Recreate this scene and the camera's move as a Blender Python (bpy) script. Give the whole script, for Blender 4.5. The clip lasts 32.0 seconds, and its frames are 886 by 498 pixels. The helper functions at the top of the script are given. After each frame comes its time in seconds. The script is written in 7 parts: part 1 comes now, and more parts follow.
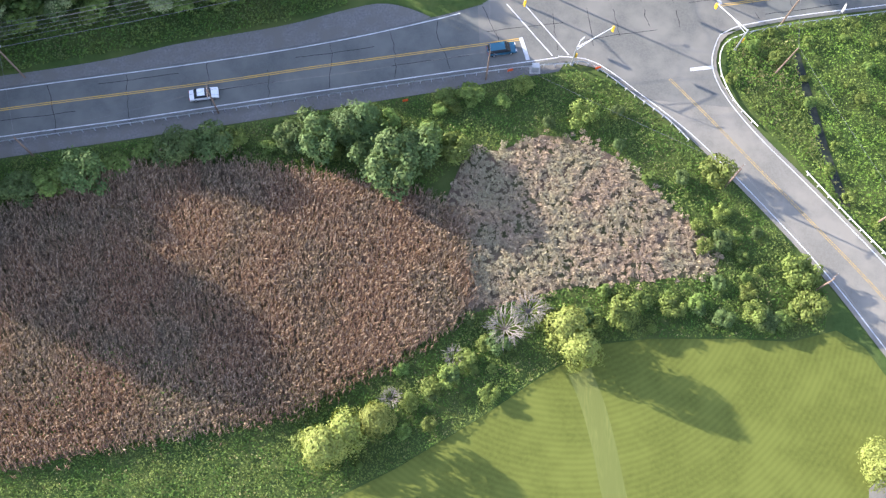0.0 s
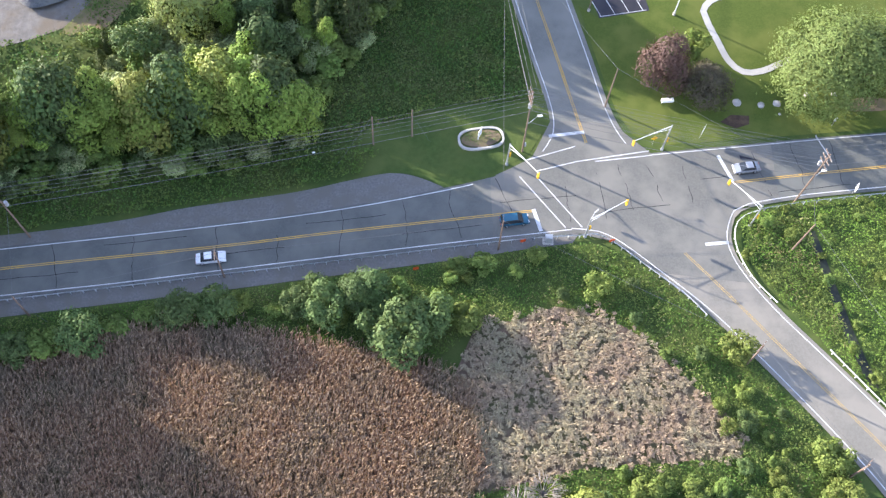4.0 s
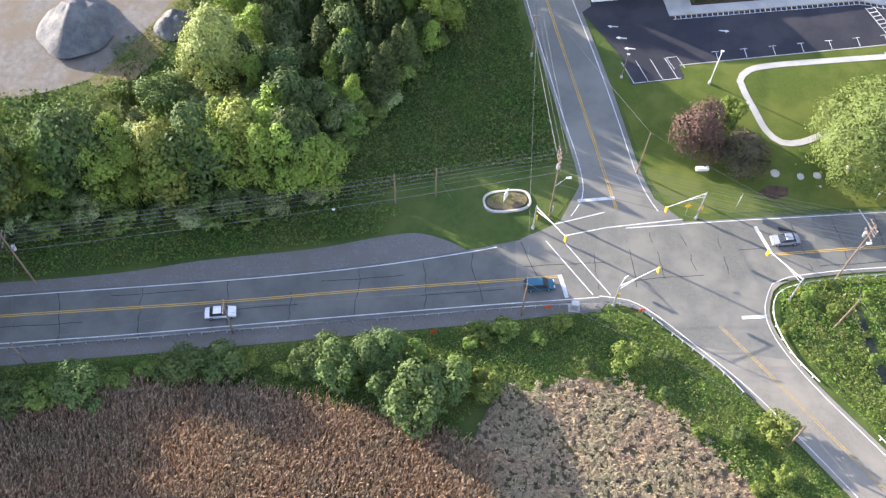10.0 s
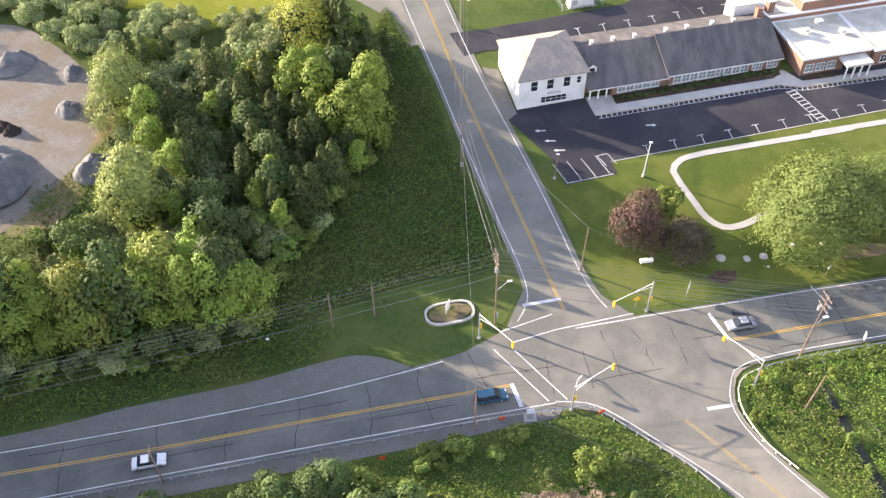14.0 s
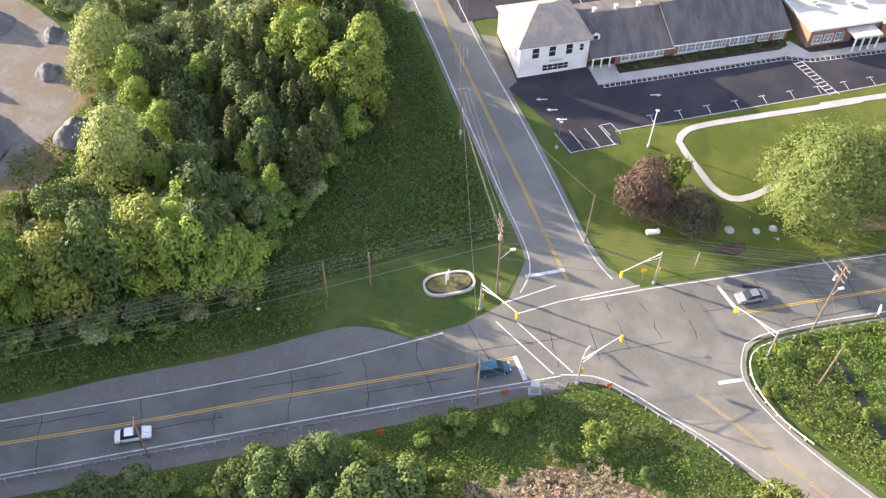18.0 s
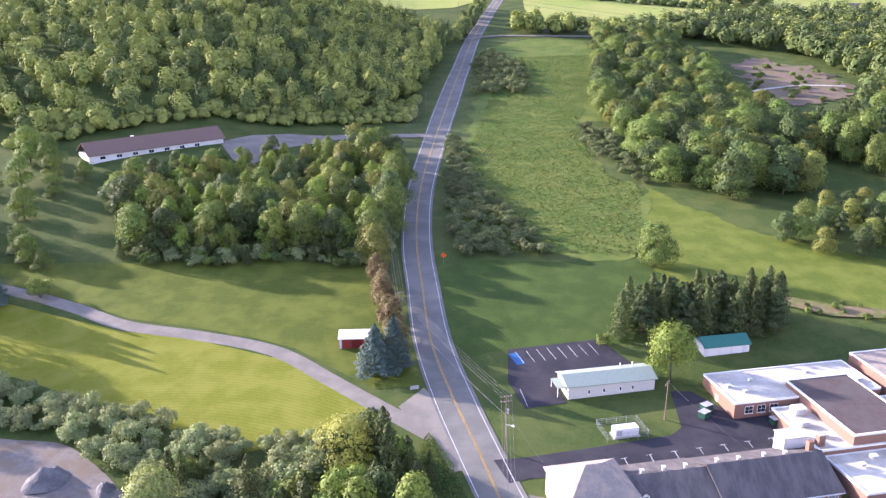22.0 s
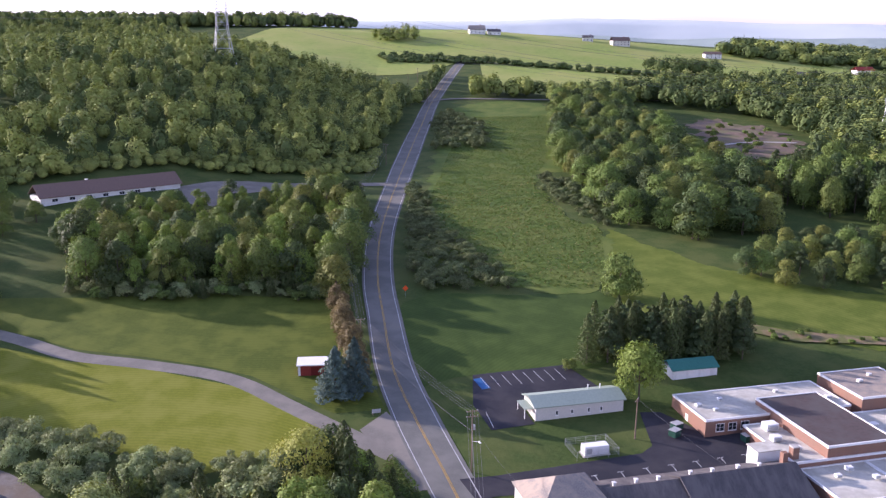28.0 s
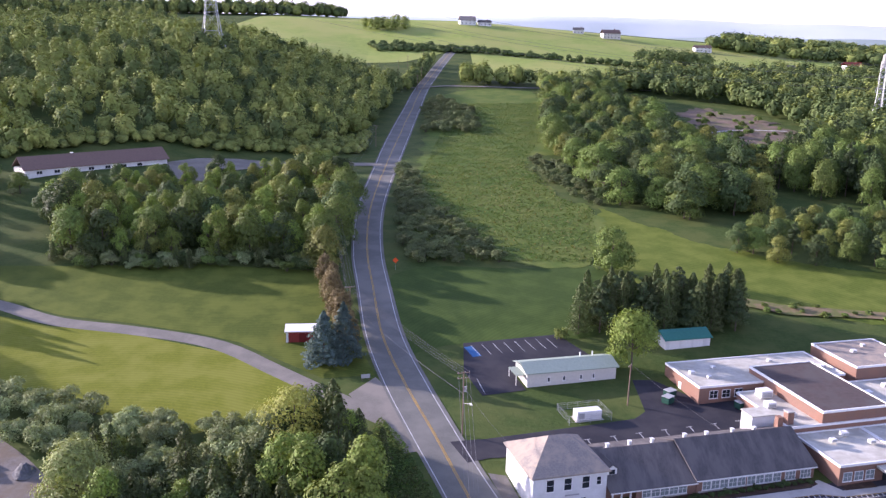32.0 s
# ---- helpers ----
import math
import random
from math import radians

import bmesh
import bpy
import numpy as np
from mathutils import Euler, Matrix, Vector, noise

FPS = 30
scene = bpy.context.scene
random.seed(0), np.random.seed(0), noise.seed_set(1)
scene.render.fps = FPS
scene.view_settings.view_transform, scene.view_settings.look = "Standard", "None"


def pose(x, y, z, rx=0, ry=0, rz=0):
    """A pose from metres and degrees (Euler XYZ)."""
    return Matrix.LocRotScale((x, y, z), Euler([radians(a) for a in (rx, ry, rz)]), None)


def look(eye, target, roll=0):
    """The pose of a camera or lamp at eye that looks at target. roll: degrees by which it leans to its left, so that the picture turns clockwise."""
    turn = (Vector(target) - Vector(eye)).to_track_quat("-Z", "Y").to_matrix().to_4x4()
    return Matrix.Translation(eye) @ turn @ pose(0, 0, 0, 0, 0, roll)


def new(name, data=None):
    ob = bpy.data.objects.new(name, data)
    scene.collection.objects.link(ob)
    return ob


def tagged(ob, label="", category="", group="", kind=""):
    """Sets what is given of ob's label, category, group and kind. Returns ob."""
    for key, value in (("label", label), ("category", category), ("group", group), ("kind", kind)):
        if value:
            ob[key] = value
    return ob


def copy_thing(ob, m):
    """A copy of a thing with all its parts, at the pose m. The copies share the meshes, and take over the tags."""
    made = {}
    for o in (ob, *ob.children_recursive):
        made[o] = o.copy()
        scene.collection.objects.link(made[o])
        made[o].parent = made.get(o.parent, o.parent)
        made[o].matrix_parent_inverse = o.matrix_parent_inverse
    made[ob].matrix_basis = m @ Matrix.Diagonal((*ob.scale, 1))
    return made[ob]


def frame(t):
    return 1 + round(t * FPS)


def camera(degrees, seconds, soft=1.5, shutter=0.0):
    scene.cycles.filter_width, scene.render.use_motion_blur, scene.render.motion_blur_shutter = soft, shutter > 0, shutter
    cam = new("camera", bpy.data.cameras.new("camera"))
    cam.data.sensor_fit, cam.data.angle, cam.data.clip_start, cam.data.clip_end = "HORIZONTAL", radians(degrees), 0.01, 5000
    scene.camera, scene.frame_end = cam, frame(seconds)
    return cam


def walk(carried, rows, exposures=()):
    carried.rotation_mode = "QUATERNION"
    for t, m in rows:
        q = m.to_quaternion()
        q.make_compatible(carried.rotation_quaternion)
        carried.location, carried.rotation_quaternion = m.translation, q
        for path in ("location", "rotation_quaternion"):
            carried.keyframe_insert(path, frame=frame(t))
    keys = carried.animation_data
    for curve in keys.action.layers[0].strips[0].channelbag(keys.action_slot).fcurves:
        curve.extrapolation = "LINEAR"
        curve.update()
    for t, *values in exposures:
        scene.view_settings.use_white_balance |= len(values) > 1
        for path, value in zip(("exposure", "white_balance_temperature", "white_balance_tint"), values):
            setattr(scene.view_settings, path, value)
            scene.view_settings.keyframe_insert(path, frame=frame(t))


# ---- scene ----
cam = camera(52.3, 32.0, soft=1.35)
# seconds, eye x, y, z, heading, tilt, lean
PATH = [
    (0, -0.00, -60.00, 135.22, 4.157, -72.881, 5.087),
    (1, -1.04, -59.69, 133.56, 5.291, -72.985, 6.594),
    (2, -1.80, -59.39, 132.00, 5.215, -73.192, 8.020),
    (2.5, -1.98, -59.22, 131.24, 4.980, -73.289, 8.525),
    (3, -2.00, -59.10, 130.60, 2.948, -69.210, 6.784),
    (3.5, -1.88, -59.23, 130.20, 1.600, -61.998, 4.801),
    (4, -1.66, -59.44, 129.78, 1.957, -61.542, 4.306),
    (4.5, -1.40, -59.77, 129.43, 0.953, -55.720, 3.298),
    (6.5, -0.50, -60.05, 126.47, 0.520, -55.675, 2.667),
    (7, -0.48, -60.07, 125.67, 0.394, -55.673, 2.689),
    (8, -0.73, -60.07, 124.00, -0.422, -55.696, 3.011),
    (9, -0.79, -60.13, 122.70, -2.136, -55.743, 3.263),
    (10, 0.07, -59.79, 121.75, -2.353, -55.939, 2.587),
    (10.5, 1.01, -59.67, 121.43, -2.634, -52.966, 1.681),
    (11, 2.18, -59.63, 120.99, -3.238, -49.130, 0.892),
    (11.5, 3.32, -59.44, 120.14, -2.206, -47.226, -0.036),
    (12, 4.11, -59.22, 118.95, -1.076, -47.189, -0.450),
    (13, 4.73, -58.86, 116.22, 0.010, -47.123, -0.660),
    (14, 4.55, -58.83, 113.77, 0.746, -46.956, -0.657),
    (14.5, 4.24, -58.72, 112.67, 0.990, -46.940, -0.437),
    (16.5, 2.52, -57.94, 108.76, 2.005, -47.101, 0.576),
    (17, 2.14, -57.77, 107.89, 2.266, -47.157, 0.747),
    (18, 1.64, -57.66, 106.40, 2.528, -47.257, 1.110),
    (18.5, 1.39, -57.75, 106.02, 2.042, -47.394, 1.267),
    (19, 1.15, -57.90, 106.00, -0.464, -47.593, 1.482),
    (19.5, 1.02, -57.93, 106.18, -0.488, -47.853, 1.458),
    (20, 0.86, -57.94, 106.53, -0.039, -41.807, 1.033),
    (20.5, 0.49, -58.00, 106.95, 0.191, -33.006, 0.472),
    (21, 0.18, -58.05, 107.19, 0.017, -24.008, 0.106),
    (21.5, -0.21, -58.09, 107.24, -0.146, -18.688, -0.109),
    (22, -0.57, -58.23, 106.90, -0.457, -18.734, 0.028),
    (23, -1.29, -58.65, 105.52, -0.348, -18.710, 0.208),
    (23.5, -1.75, -58.84, 104.63, -0.541, -12.076, 0.276),
    (24, -2.32, -58.63, 103.34, -2.496, -7.696, 1.089),
    (24.5, -2.75, -58.41, 101.85, -3.026, -7.641, 1.196),
    (25, -2.92, -58.48, 100.32, -3.071, -7.507, 1.235),
    (25.5, -2.84, -58.79, 98.83, -3.054, -8.330, 1.231),
    (26, -2.57, -59.10, 97.44, -3.471, -13.915, 0.875),
    (26.5, -2.31, -58.95, 96.14, -2.134, -13.808, 0.963),
    (28.5, -1.27, -57.46, 91.09, 2.671, -13.700, 0.489),
    (29, -1.27, -57.19, 89.97, 2.687, -13.697, 0.586),
    (30, -1.60, -56.86, 88.06, 2.811, -13.772, 0.848),
    (31, -1.91, -56.71, 86.14, 2.938, -13.795, 1.092),
    (32, -2.22, -56.54, 84.20, 3.060, -13.830, 1.304)
]


def aim(x, y, z, yaw, tilt, lean):
    a, b = radians(yaw), radians(tilt)
    way = (math.sin(a) * math.cos(b), math.cos(a) * math.cos(b), math.sin(b))
    return look((x, y, z), (x + 10 * way[0], y + 10 * way[1], z + 10 * way[2]), lean)


EXPOSURES = [(0, 1.98, 5400, 20), (10.5, 1.98, 5700, 19), (11.5, 1.96, 6200, 20), (19.5, 1.96, 6200, 23), (21.0, 1.9, 5550, 34), (23.2, 1.87, 5420, 39), (23.7, 1.5, 5700, 31), (24.2, 0.72, 5950, 28), (24.6, 0.22, 6000, 28), (25.5, -0.06, 5950, 30), (26.0, -0.04, 5650, 36), (26.6, 0.28, 5450, 39), (28.5, 1.08, 5350, 40), (32.0, 1.18, 5350, 40)]
walk(cam, [(r[0], aim(*r[1:])) for r in PATH], EXPOSURES)

# ---------------------------------------------------------------- light
SUN_AZ, SUN_EL = -64.0, 16.0          # degrees clockwise from +y, and above the horizon
world = bpy.data.worlds.new("sky")
scene.world = world
world.use_nodes = True
wn = world.node_tree.nodes
sky = wn.new("ShaderNodeTexSky")
sky.sky_type = "NISHITA"
sky.sun_disc = False
sky.sun_elevation, sky.sun_rotation = radians(SUN_EL), radians(SUN_AZ)
sky.air_density, sky.dust_density, sky.ozone_density = 1.0, 1.0, 2.0
wn["Background"].inputs[1].default_value = 0.142
wl = world.node_tree.links
way = wn.new("ShaderNodeTexCoord")
part_xyz = wn.new("ShaderNodeSeparateXYZ")
wl.new(way.outputs["Generated"], part_xyz.inputs[0])


def by_height(lo, hi, top):
    """A value that goes from lo at the horizon to hi at the given height of the sky."""
    n = wn.new("ShaderNodeMapRange")
    n.interpolation_type = "SMOOTHSTEP"
    n.inputs[2].default_value, n.inputs[3].default_value, n.inputs[4].default_value = top, lo, hi
    wl.new(part_xyz.outputs[2], n.inputs[0])
    return n.outputs[0]


veil = wn.new("ShaderNodeHueSaturation")      # hazy horizon, clearer blue overhead
wl.new(by_height(0.10, 0.62, 0.5), veil.inputs["Saturation"])
wl.new(by_height(1.45, 1.05, 0.42), veil.inputs["Value"])
wl.new(sky.outputs[0], veil.inputs["Color"])
warm = wn.new("ShaderNodeMix")                # thin evening haze
warm.data_type, warm.blend_type = "RGBA", "MULTIPLY"
warm.inputs[7].default_value = (1.0, 0.93, 0.83, 1)
wl.new(by_height(1.0, 0.0, 0.45), warm.inputs[0])
wl.new(veil.outputs[0], warm.inputs[6])
stretch_sky = wn.new("ShaderNodeMapping")     # faint streaks of high cloud
stretch_sky.inputs["Scale"].default_value = (1.6, 1.6, 15.0)
wl.new(way.outputs["Generated"], stretch_sky.inputs["Vector"])
streaks = wn.new("ShaderNodeTexNoise")
streaks.inputs["Scale"].default_value, streaks.inputs["Detail"].default_value = 1.7, 5.0
wl.new(stretch_sky.outputs[0], streaks.inputs["Vector"])
band = wn.new("ShaderNodeMapRange")
for k_, v_ in ((1, 0.35), (2, 0.7), (3, 0.9), (4, 1.14)):
    band.inputs[k_].default_value = v_
wl.new(streaks.outputs["Fac"], band.inputs[0])
cloud = wn.new("ShaderNodeMix")
cloud.data_type, cloud.blend_type = "RGBA", "MULTIPLY"
cloud.inputs[0].default_value = 1.0
wl.new(warm.outputs[2], cloud.inputs[6])
wl.new(band.outputs[0], cloud.inputs[7])
wl.new(cloud.outputs[2], wn["Background"].inputs[0])
lamp = bpy.data.lights.new("sun", "SUN")
lamp.energy, lamp.angle, lamp.color = 5.0, radians(0.6), (1.0, 0.85, 0.58)
sun = new("sun", lamp)
a, b = radians(SUN_AZ), radians(SUN_EL)
sun.matrix_world = look((0, 0, 300), (-math.sin(a) * math.cos(b) * 10, -math.cos(a) * math.cos(b) * 10, 300 - math.sin(b) * 10))

# ---------------------------------------------------------------- materials
MATS = {}


def mat(name, c1, c2=None, size=1.0, rough=0.85, bump=0.0, big=None, big_size=12.0, island=0.0, obj=0.0, through_light=0.0, metal=0.0, stretch=None, spec=0.06):
    """A surface with fine grain (c1 to c2 at `size` metres), broad blotches (big) and random tint by piece or by thing."""
    if name in MATS:
        return MATS[name]
    m = bpy.data.materials.new(name)
    m.use_nodes = True
    nt = m.node_tree
    nd, ln = nt.nodes, nt.links
    bsdf = nd["Principled BSDF"]
    bsdf.inputs["Roughness"].default_value = rough
    bsdf.inputs["Metallic"].default_value = metal
    bsdf.inputs["Specular IOR Level"].default_value = spec
    geo = nd.new("ShaderNodeNewGeometry")
    vec = geo.outputs["Position"]
    if stretch:
        mp = nd.new("ShaderNodeMapping")
        mp.inputs["Scale"].default_value = stretch[:3]
        mp.inputs["Rotation"].default_value = (0, 0, radians(stretch[3]))
        ln.new(vec, mp.inputs["Vector"])
        vec = mp.outputs[0]

    def tex(scale, detail=4.0, rough_=0.6):
        n = nd.new("ShaderNodeTexNoise")
        n.inputs["Scale"].default_value = 1.0 / scale
        n.inputs["Detail"].default_value = detail
        n.inputs["Roughness"].default_value = rough_
        ln.new(vec, n.inputs["Vector"])
        return n.outputs["Fac"]

    def mix(fac, ca, cb, lo=None):
        n = nd.new("ShaderNodeMix")
        n.data_type = "RGBA"
        for sock, v in ((n.inputs[0], fac), (n.inputs[6], ca), (n.inputs[7], cb)):
            if hasattr(v, "is_linked"):
                ln.new(v, sock)
            elif isinstance(v, (tuple, list)):
                sock.default_value = (*v, 1)
            else:
                sock.default_value = v
        return n.outputs[2]

    def ramp(v, lo, hi):
        n = nd.new("ShaderNodeMapRange")
        n.inputs[1].default_value, n.inputs[2].default_value = lo, hi
        ln.new(v, n.inputs[0])
        return n.outputs[0]

    fine = tex(size)
    col = mix(ramp(fine, 0.3, 0.7), c1, c2 or tuple(v * 0.75 for v in c1))
    if big:
        col = mix(ramp(tex(big_size, 3.0), 0.42, 0.62), col, big)
    for amount, node, out in ((island, geo, "Random Per Island"), (obj, None, "Random")):
        if amount:
            src = (node or nd.new("ShaderNodeObjectInfo")).outputs[out]
            hs = nd.new("ShaderNodeHueSaturation")
            ln.new(ramp2(nd, ln, src, 1 - amount, 1 + amount), hs.inputs["Value"])
            ln.new(ramp2(nd, ln, src, 0.5 - amount * 0.05, 0.5 + amount * 0.03), hs.inputs["Hue"])
            ln.new(col, hs.inputs["Color"])
            col = hs.outputs[0]
    ln.new(col, bsdf.inputs["Base Color"])
    if bump:
        bn = nd.new("ShaderNodeBump")
        bn.inputs["Strength"].default_value = 0.6
        bn.inputs["Distance"].default_value = bump
        ln.new(fine, bn.inputs["Height"])
        ln.new(bn.outputs[0], bsdf.inputs["Normal"])
    if through_light:
        tr = nd.new("ShaderNodeBsdfTranslucent")
        glow = mix(1.0, col, (1.3, 1.22, 0.6))          # light through a leaf turns yellower
        glow.node.blend_type = "MULTIPLY"
        ln.new(glow, tr.inputs["Color"])
        ms = nd.new("ShaderNodeMixShader")
        ms.inputs[0].default_value = through_light
        ln.new(bsdf.outputs[0], ms.inputs[1])
        ln.new(tr.outputs[0], ms.inputs[2])
        ln.new(ms.outputs[0], nd["Material Output"].inputs["Surface"])
    MATS[name] = m
    return m


def ramp2(nd, ln, v, lo, hi):
    n = nd.new("ShaderNodeMapRange")
    n.inputs[3].default_value, n.inputs[4].default_value = lo, hi
    ln.new(v, n.inputs[0])
    return n.outputs[0]


GRASS = mat("meadow_grass", (0.066, 0.098, 0.026), (0.044, 0.07, 0.018), 0.9, bump=0.2, big=(0.084, 0.106, 0.03), big_size=11)
LAWN = mat("mown_lawn", (0.088, 0.115, 0.024), (0.066, 0.09, 0.018), 0.35, bump=0.05, big=(0.112, 0.13, 0.03), big_size=7)


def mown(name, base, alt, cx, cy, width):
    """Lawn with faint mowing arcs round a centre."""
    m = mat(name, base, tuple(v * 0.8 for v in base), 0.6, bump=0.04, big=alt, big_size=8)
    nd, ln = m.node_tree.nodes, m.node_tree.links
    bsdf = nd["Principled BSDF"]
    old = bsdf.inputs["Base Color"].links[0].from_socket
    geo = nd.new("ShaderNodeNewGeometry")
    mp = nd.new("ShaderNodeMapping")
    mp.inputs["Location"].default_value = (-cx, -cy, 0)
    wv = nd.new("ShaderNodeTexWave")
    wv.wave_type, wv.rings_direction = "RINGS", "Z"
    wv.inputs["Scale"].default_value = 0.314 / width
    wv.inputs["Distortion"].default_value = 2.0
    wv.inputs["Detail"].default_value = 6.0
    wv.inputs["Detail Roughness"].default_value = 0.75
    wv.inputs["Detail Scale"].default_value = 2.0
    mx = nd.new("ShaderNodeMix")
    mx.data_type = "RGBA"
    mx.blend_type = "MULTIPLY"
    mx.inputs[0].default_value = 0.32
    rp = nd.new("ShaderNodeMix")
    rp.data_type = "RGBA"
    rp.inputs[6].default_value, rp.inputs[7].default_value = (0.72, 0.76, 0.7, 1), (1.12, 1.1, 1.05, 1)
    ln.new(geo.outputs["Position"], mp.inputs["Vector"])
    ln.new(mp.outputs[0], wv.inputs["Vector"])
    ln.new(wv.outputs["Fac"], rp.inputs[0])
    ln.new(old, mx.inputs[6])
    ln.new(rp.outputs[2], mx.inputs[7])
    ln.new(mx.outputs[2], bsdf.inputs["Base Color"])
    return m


LAWN_ARCS = mown("mown_lawn_arcs", (0.118, 0.134, 0.028), (0.13, 0.146, 0.031), 22, -18, 0.85)
# Hollow lawn: low sunlight is put into the brighter yellow-green.
LAWN_SUN_TINT = mown("lawn_painted_sunlight", (0.172, 0.192, 0.02), (0.196, 0.208, 0.032), -60, 60, 1.1)
LAWN_TRACK = mat("worn_mown_track", (0.165, 0.175, 0.05), (0.12, 0.138, 0.038), 0.5, bump=0.05, big=(0.13, 0.145, 0.04), big_size=3, stretch=(1.6, 0.25, 1, 0))
LAWN_HILL = mown("mown_hill_lawn", (0.088, 0.116, 0.02), (0.112, 0.136, 0.024), -40, 60, 1.0)
FIELD = mat("hay_field", (0.27, 0.33, 0.075), (0.21, 0.27, 0.06), 5, bump=0.1, big=(0.3, 0.32, 0.09), big_size=60)
# Sunlight in the colour: side, hill and crossing roads paler than the shaded highway.
ASPHALT = mat("asphalt", (0.124, 0.128, 0.117), (0.099, 0.102, 0.094), 0.25, rough=0.8, bump=0.01, big=(0.148, 0.149, 0.134), big_size=7)
ASPHALT_PALE = mat("pale_asphalt", (0.207, 0.195, 0.165), (0.168, 0.158, 0.135), 0.3, rough=0.85, bump=0.01, big=(0.237, 0.219, 0.183), big_size=6)
ASPHALT_HILL = mat("sunlit_hill_asphalt", (0.166, 0.166, 0.148), (0.134, 0.135, 0.12), 0.3, rough=0.85, bump=0.01, big=(0.196, 0.193, 0.17), big_size=9)
ASPHALT_MID = mat("crossing_asphalt", (0.155, 0.152, 0.135), (0.122, 0.12, 0.108), 0.3, rough=0.85, bump=0.01, big=(0.186, 0.178, 0.155), big_size=8)
TARMAC = mat("new_tarmac", (0.042, 0.042, 0.05), (0.033, 0.033, 0.04), 0.3, rough=0.75, bump=0.008, big=(0.055, 0.053, 0.058), big_size=8)
SHOULDER = mat("gravel_shoulder", (0.185, 0.177, 0.165), (0.125, 0.12, 0.114), 0.35, bump=0.04, big=(0.145, 0.137, 0.12), big_size=3)
GRAVEL = mat("pit_gravel", (0.225, 0.207, 0.185), (0.155, 0.143, 0.128), 1.1, bump=0.15, big=(0.175, 0.147, 0.112), big_size=6)
DIRT = mat("bare_soil", (0.25, 0.18, 0.11), (0.19, 0.15, 0.09), 1.2, bump=0.1, big=(0.13, 0.14, 0.05), big_size=5)
CONCRETE = mat("concrete", (0.46, 0.44, 0.4), (0.4, 0.38, 0.35), 0.4, bump=0.01, big=(0.36, 0.35, 0.32), big_size=3)
MUD = mat("marsh_mud", (0.15, 0.11, 0.075), (0.2, 0.145, 0.1), 0.7, bump=0.1, big=(0.11, 0.11, 0.05), big_size=6)
WHITE_LINE = mat("white_road_paint", (0.66, 0.66, 0.64), (0.5, 0.5, 0.49), 0.15, rough=0.6, big=(0.42, 0.42, 0.42), big_size=2.5)
YELLOW_LINE = mat("yellow_road_paint", (0.56, 0.36, 0.075), (0.46, 0.3, 0.08), 0.15, rough=0.6, big=(0.4, 0.28, 0.11), big_size=2.5)
CRACK = mat("crack_sealant", (0.025, 0.025, 0.027), (0.035, 0.035, 0.035), 0.2, rough=0.6)

# ---------------------------------------------------------------- the lie of the land
YS = [-9000, 30, 42, 60, 90, 109, 135, 166, 190, 212, 246, 286, 345, 422, 538, 676, 840, 1000, 1100, 1300, 2000, 3000, 9000]
ZS = [0, 0, 0.6, 2.8, 5.6, 7.3, 9.3, 12.5, 14.3, 16, 17.6, 19.7, 22, 25.5, 32, 43, 62, 88, 92, 85, 40, -40, -60]


def smooth(t):
    t = np.clip(t, 0, 1)
    return t * t * (3 - 2 * t)


def ground(x, y):
    """Height of the land, for numbers or arrays."""
    x, y = np.asarray(x, float), np.asarray(y, float)
    z = (np.interp(y - 4, YS, ZS) + np.interp(y, YS, ZS) + np.interp(y + 4, YS, ZS)) / 3
    z = z + 34 * smooth((-x - 20) / 130) * smooth((y - 150) / 420) * (1 - 0.92 * smooth((y - 560) / 380))
    return z - np.where(x > 70, 0.06 * (x - 70) * smooth((y - 600) / 400), 0) * (1 - smooth((x - 900) / 2500))


def gz(x, y):
    return float(ground(x, y))


# ---------------------------------------------------------------- mesh helpers
def link(name, verts, faces, material, parent=None, label="", flat=True):
    me = bpy.data.meshes.new(name)
    me.from_pydata([tuple(v) for v in verts], [], [tuple(f) for f in faces])
    me.materials.append(material)
    ob = new(name, me)
    if parent:
        ob.parent = parent
    if label:
        ob["label"] = label
    return ob


def part(name, bm, material, parent=None, label=""):
    me = bpy.data.meshes.new(name)
    bm.to_mesh(me)
    bm.free()
    me.materials.append(material)
    ob = new(name, me)
    if parent:
        ob.parent = parent
    if label:
        ob["label"] = label
    return ob


def empty(name, m):
    ob = new(name)
    ob.matrix_basis = m
    return ob


def box(bm, x0, x1, y0, y1, z0, z1, bevel=0.0):
    v = [bm.verts.new(p) for p in ((x0, y0, z0), (x1, y0, z0), (x1, y1, z0), (x0, y1, z0), (x0, y0, z1), (x1, y0, z1), (x1, y1, z1), (x0, y1, z1))]
    fs = [bm.faces.new([v[i] for i in f]) for f in ((3, 2, 1, 0), (4, 5, 6, 7), (0, 1, 5, 4), (1, 2, 6, 5), (2, 3, 7, 6), (3, 0, 4, 7))]
    if bevel:
        bmesh.ops.bevel(bm, geom=list({e for f in fs for e in f.edges}), offset=bevel, segments=1, affect="EDGES")
    return bm


def boxes(*specs, bevel=0.0):
    bm = bmesh.new()
    for s in specs:
        box(bm, *s, bevel=bevel)
    return bm


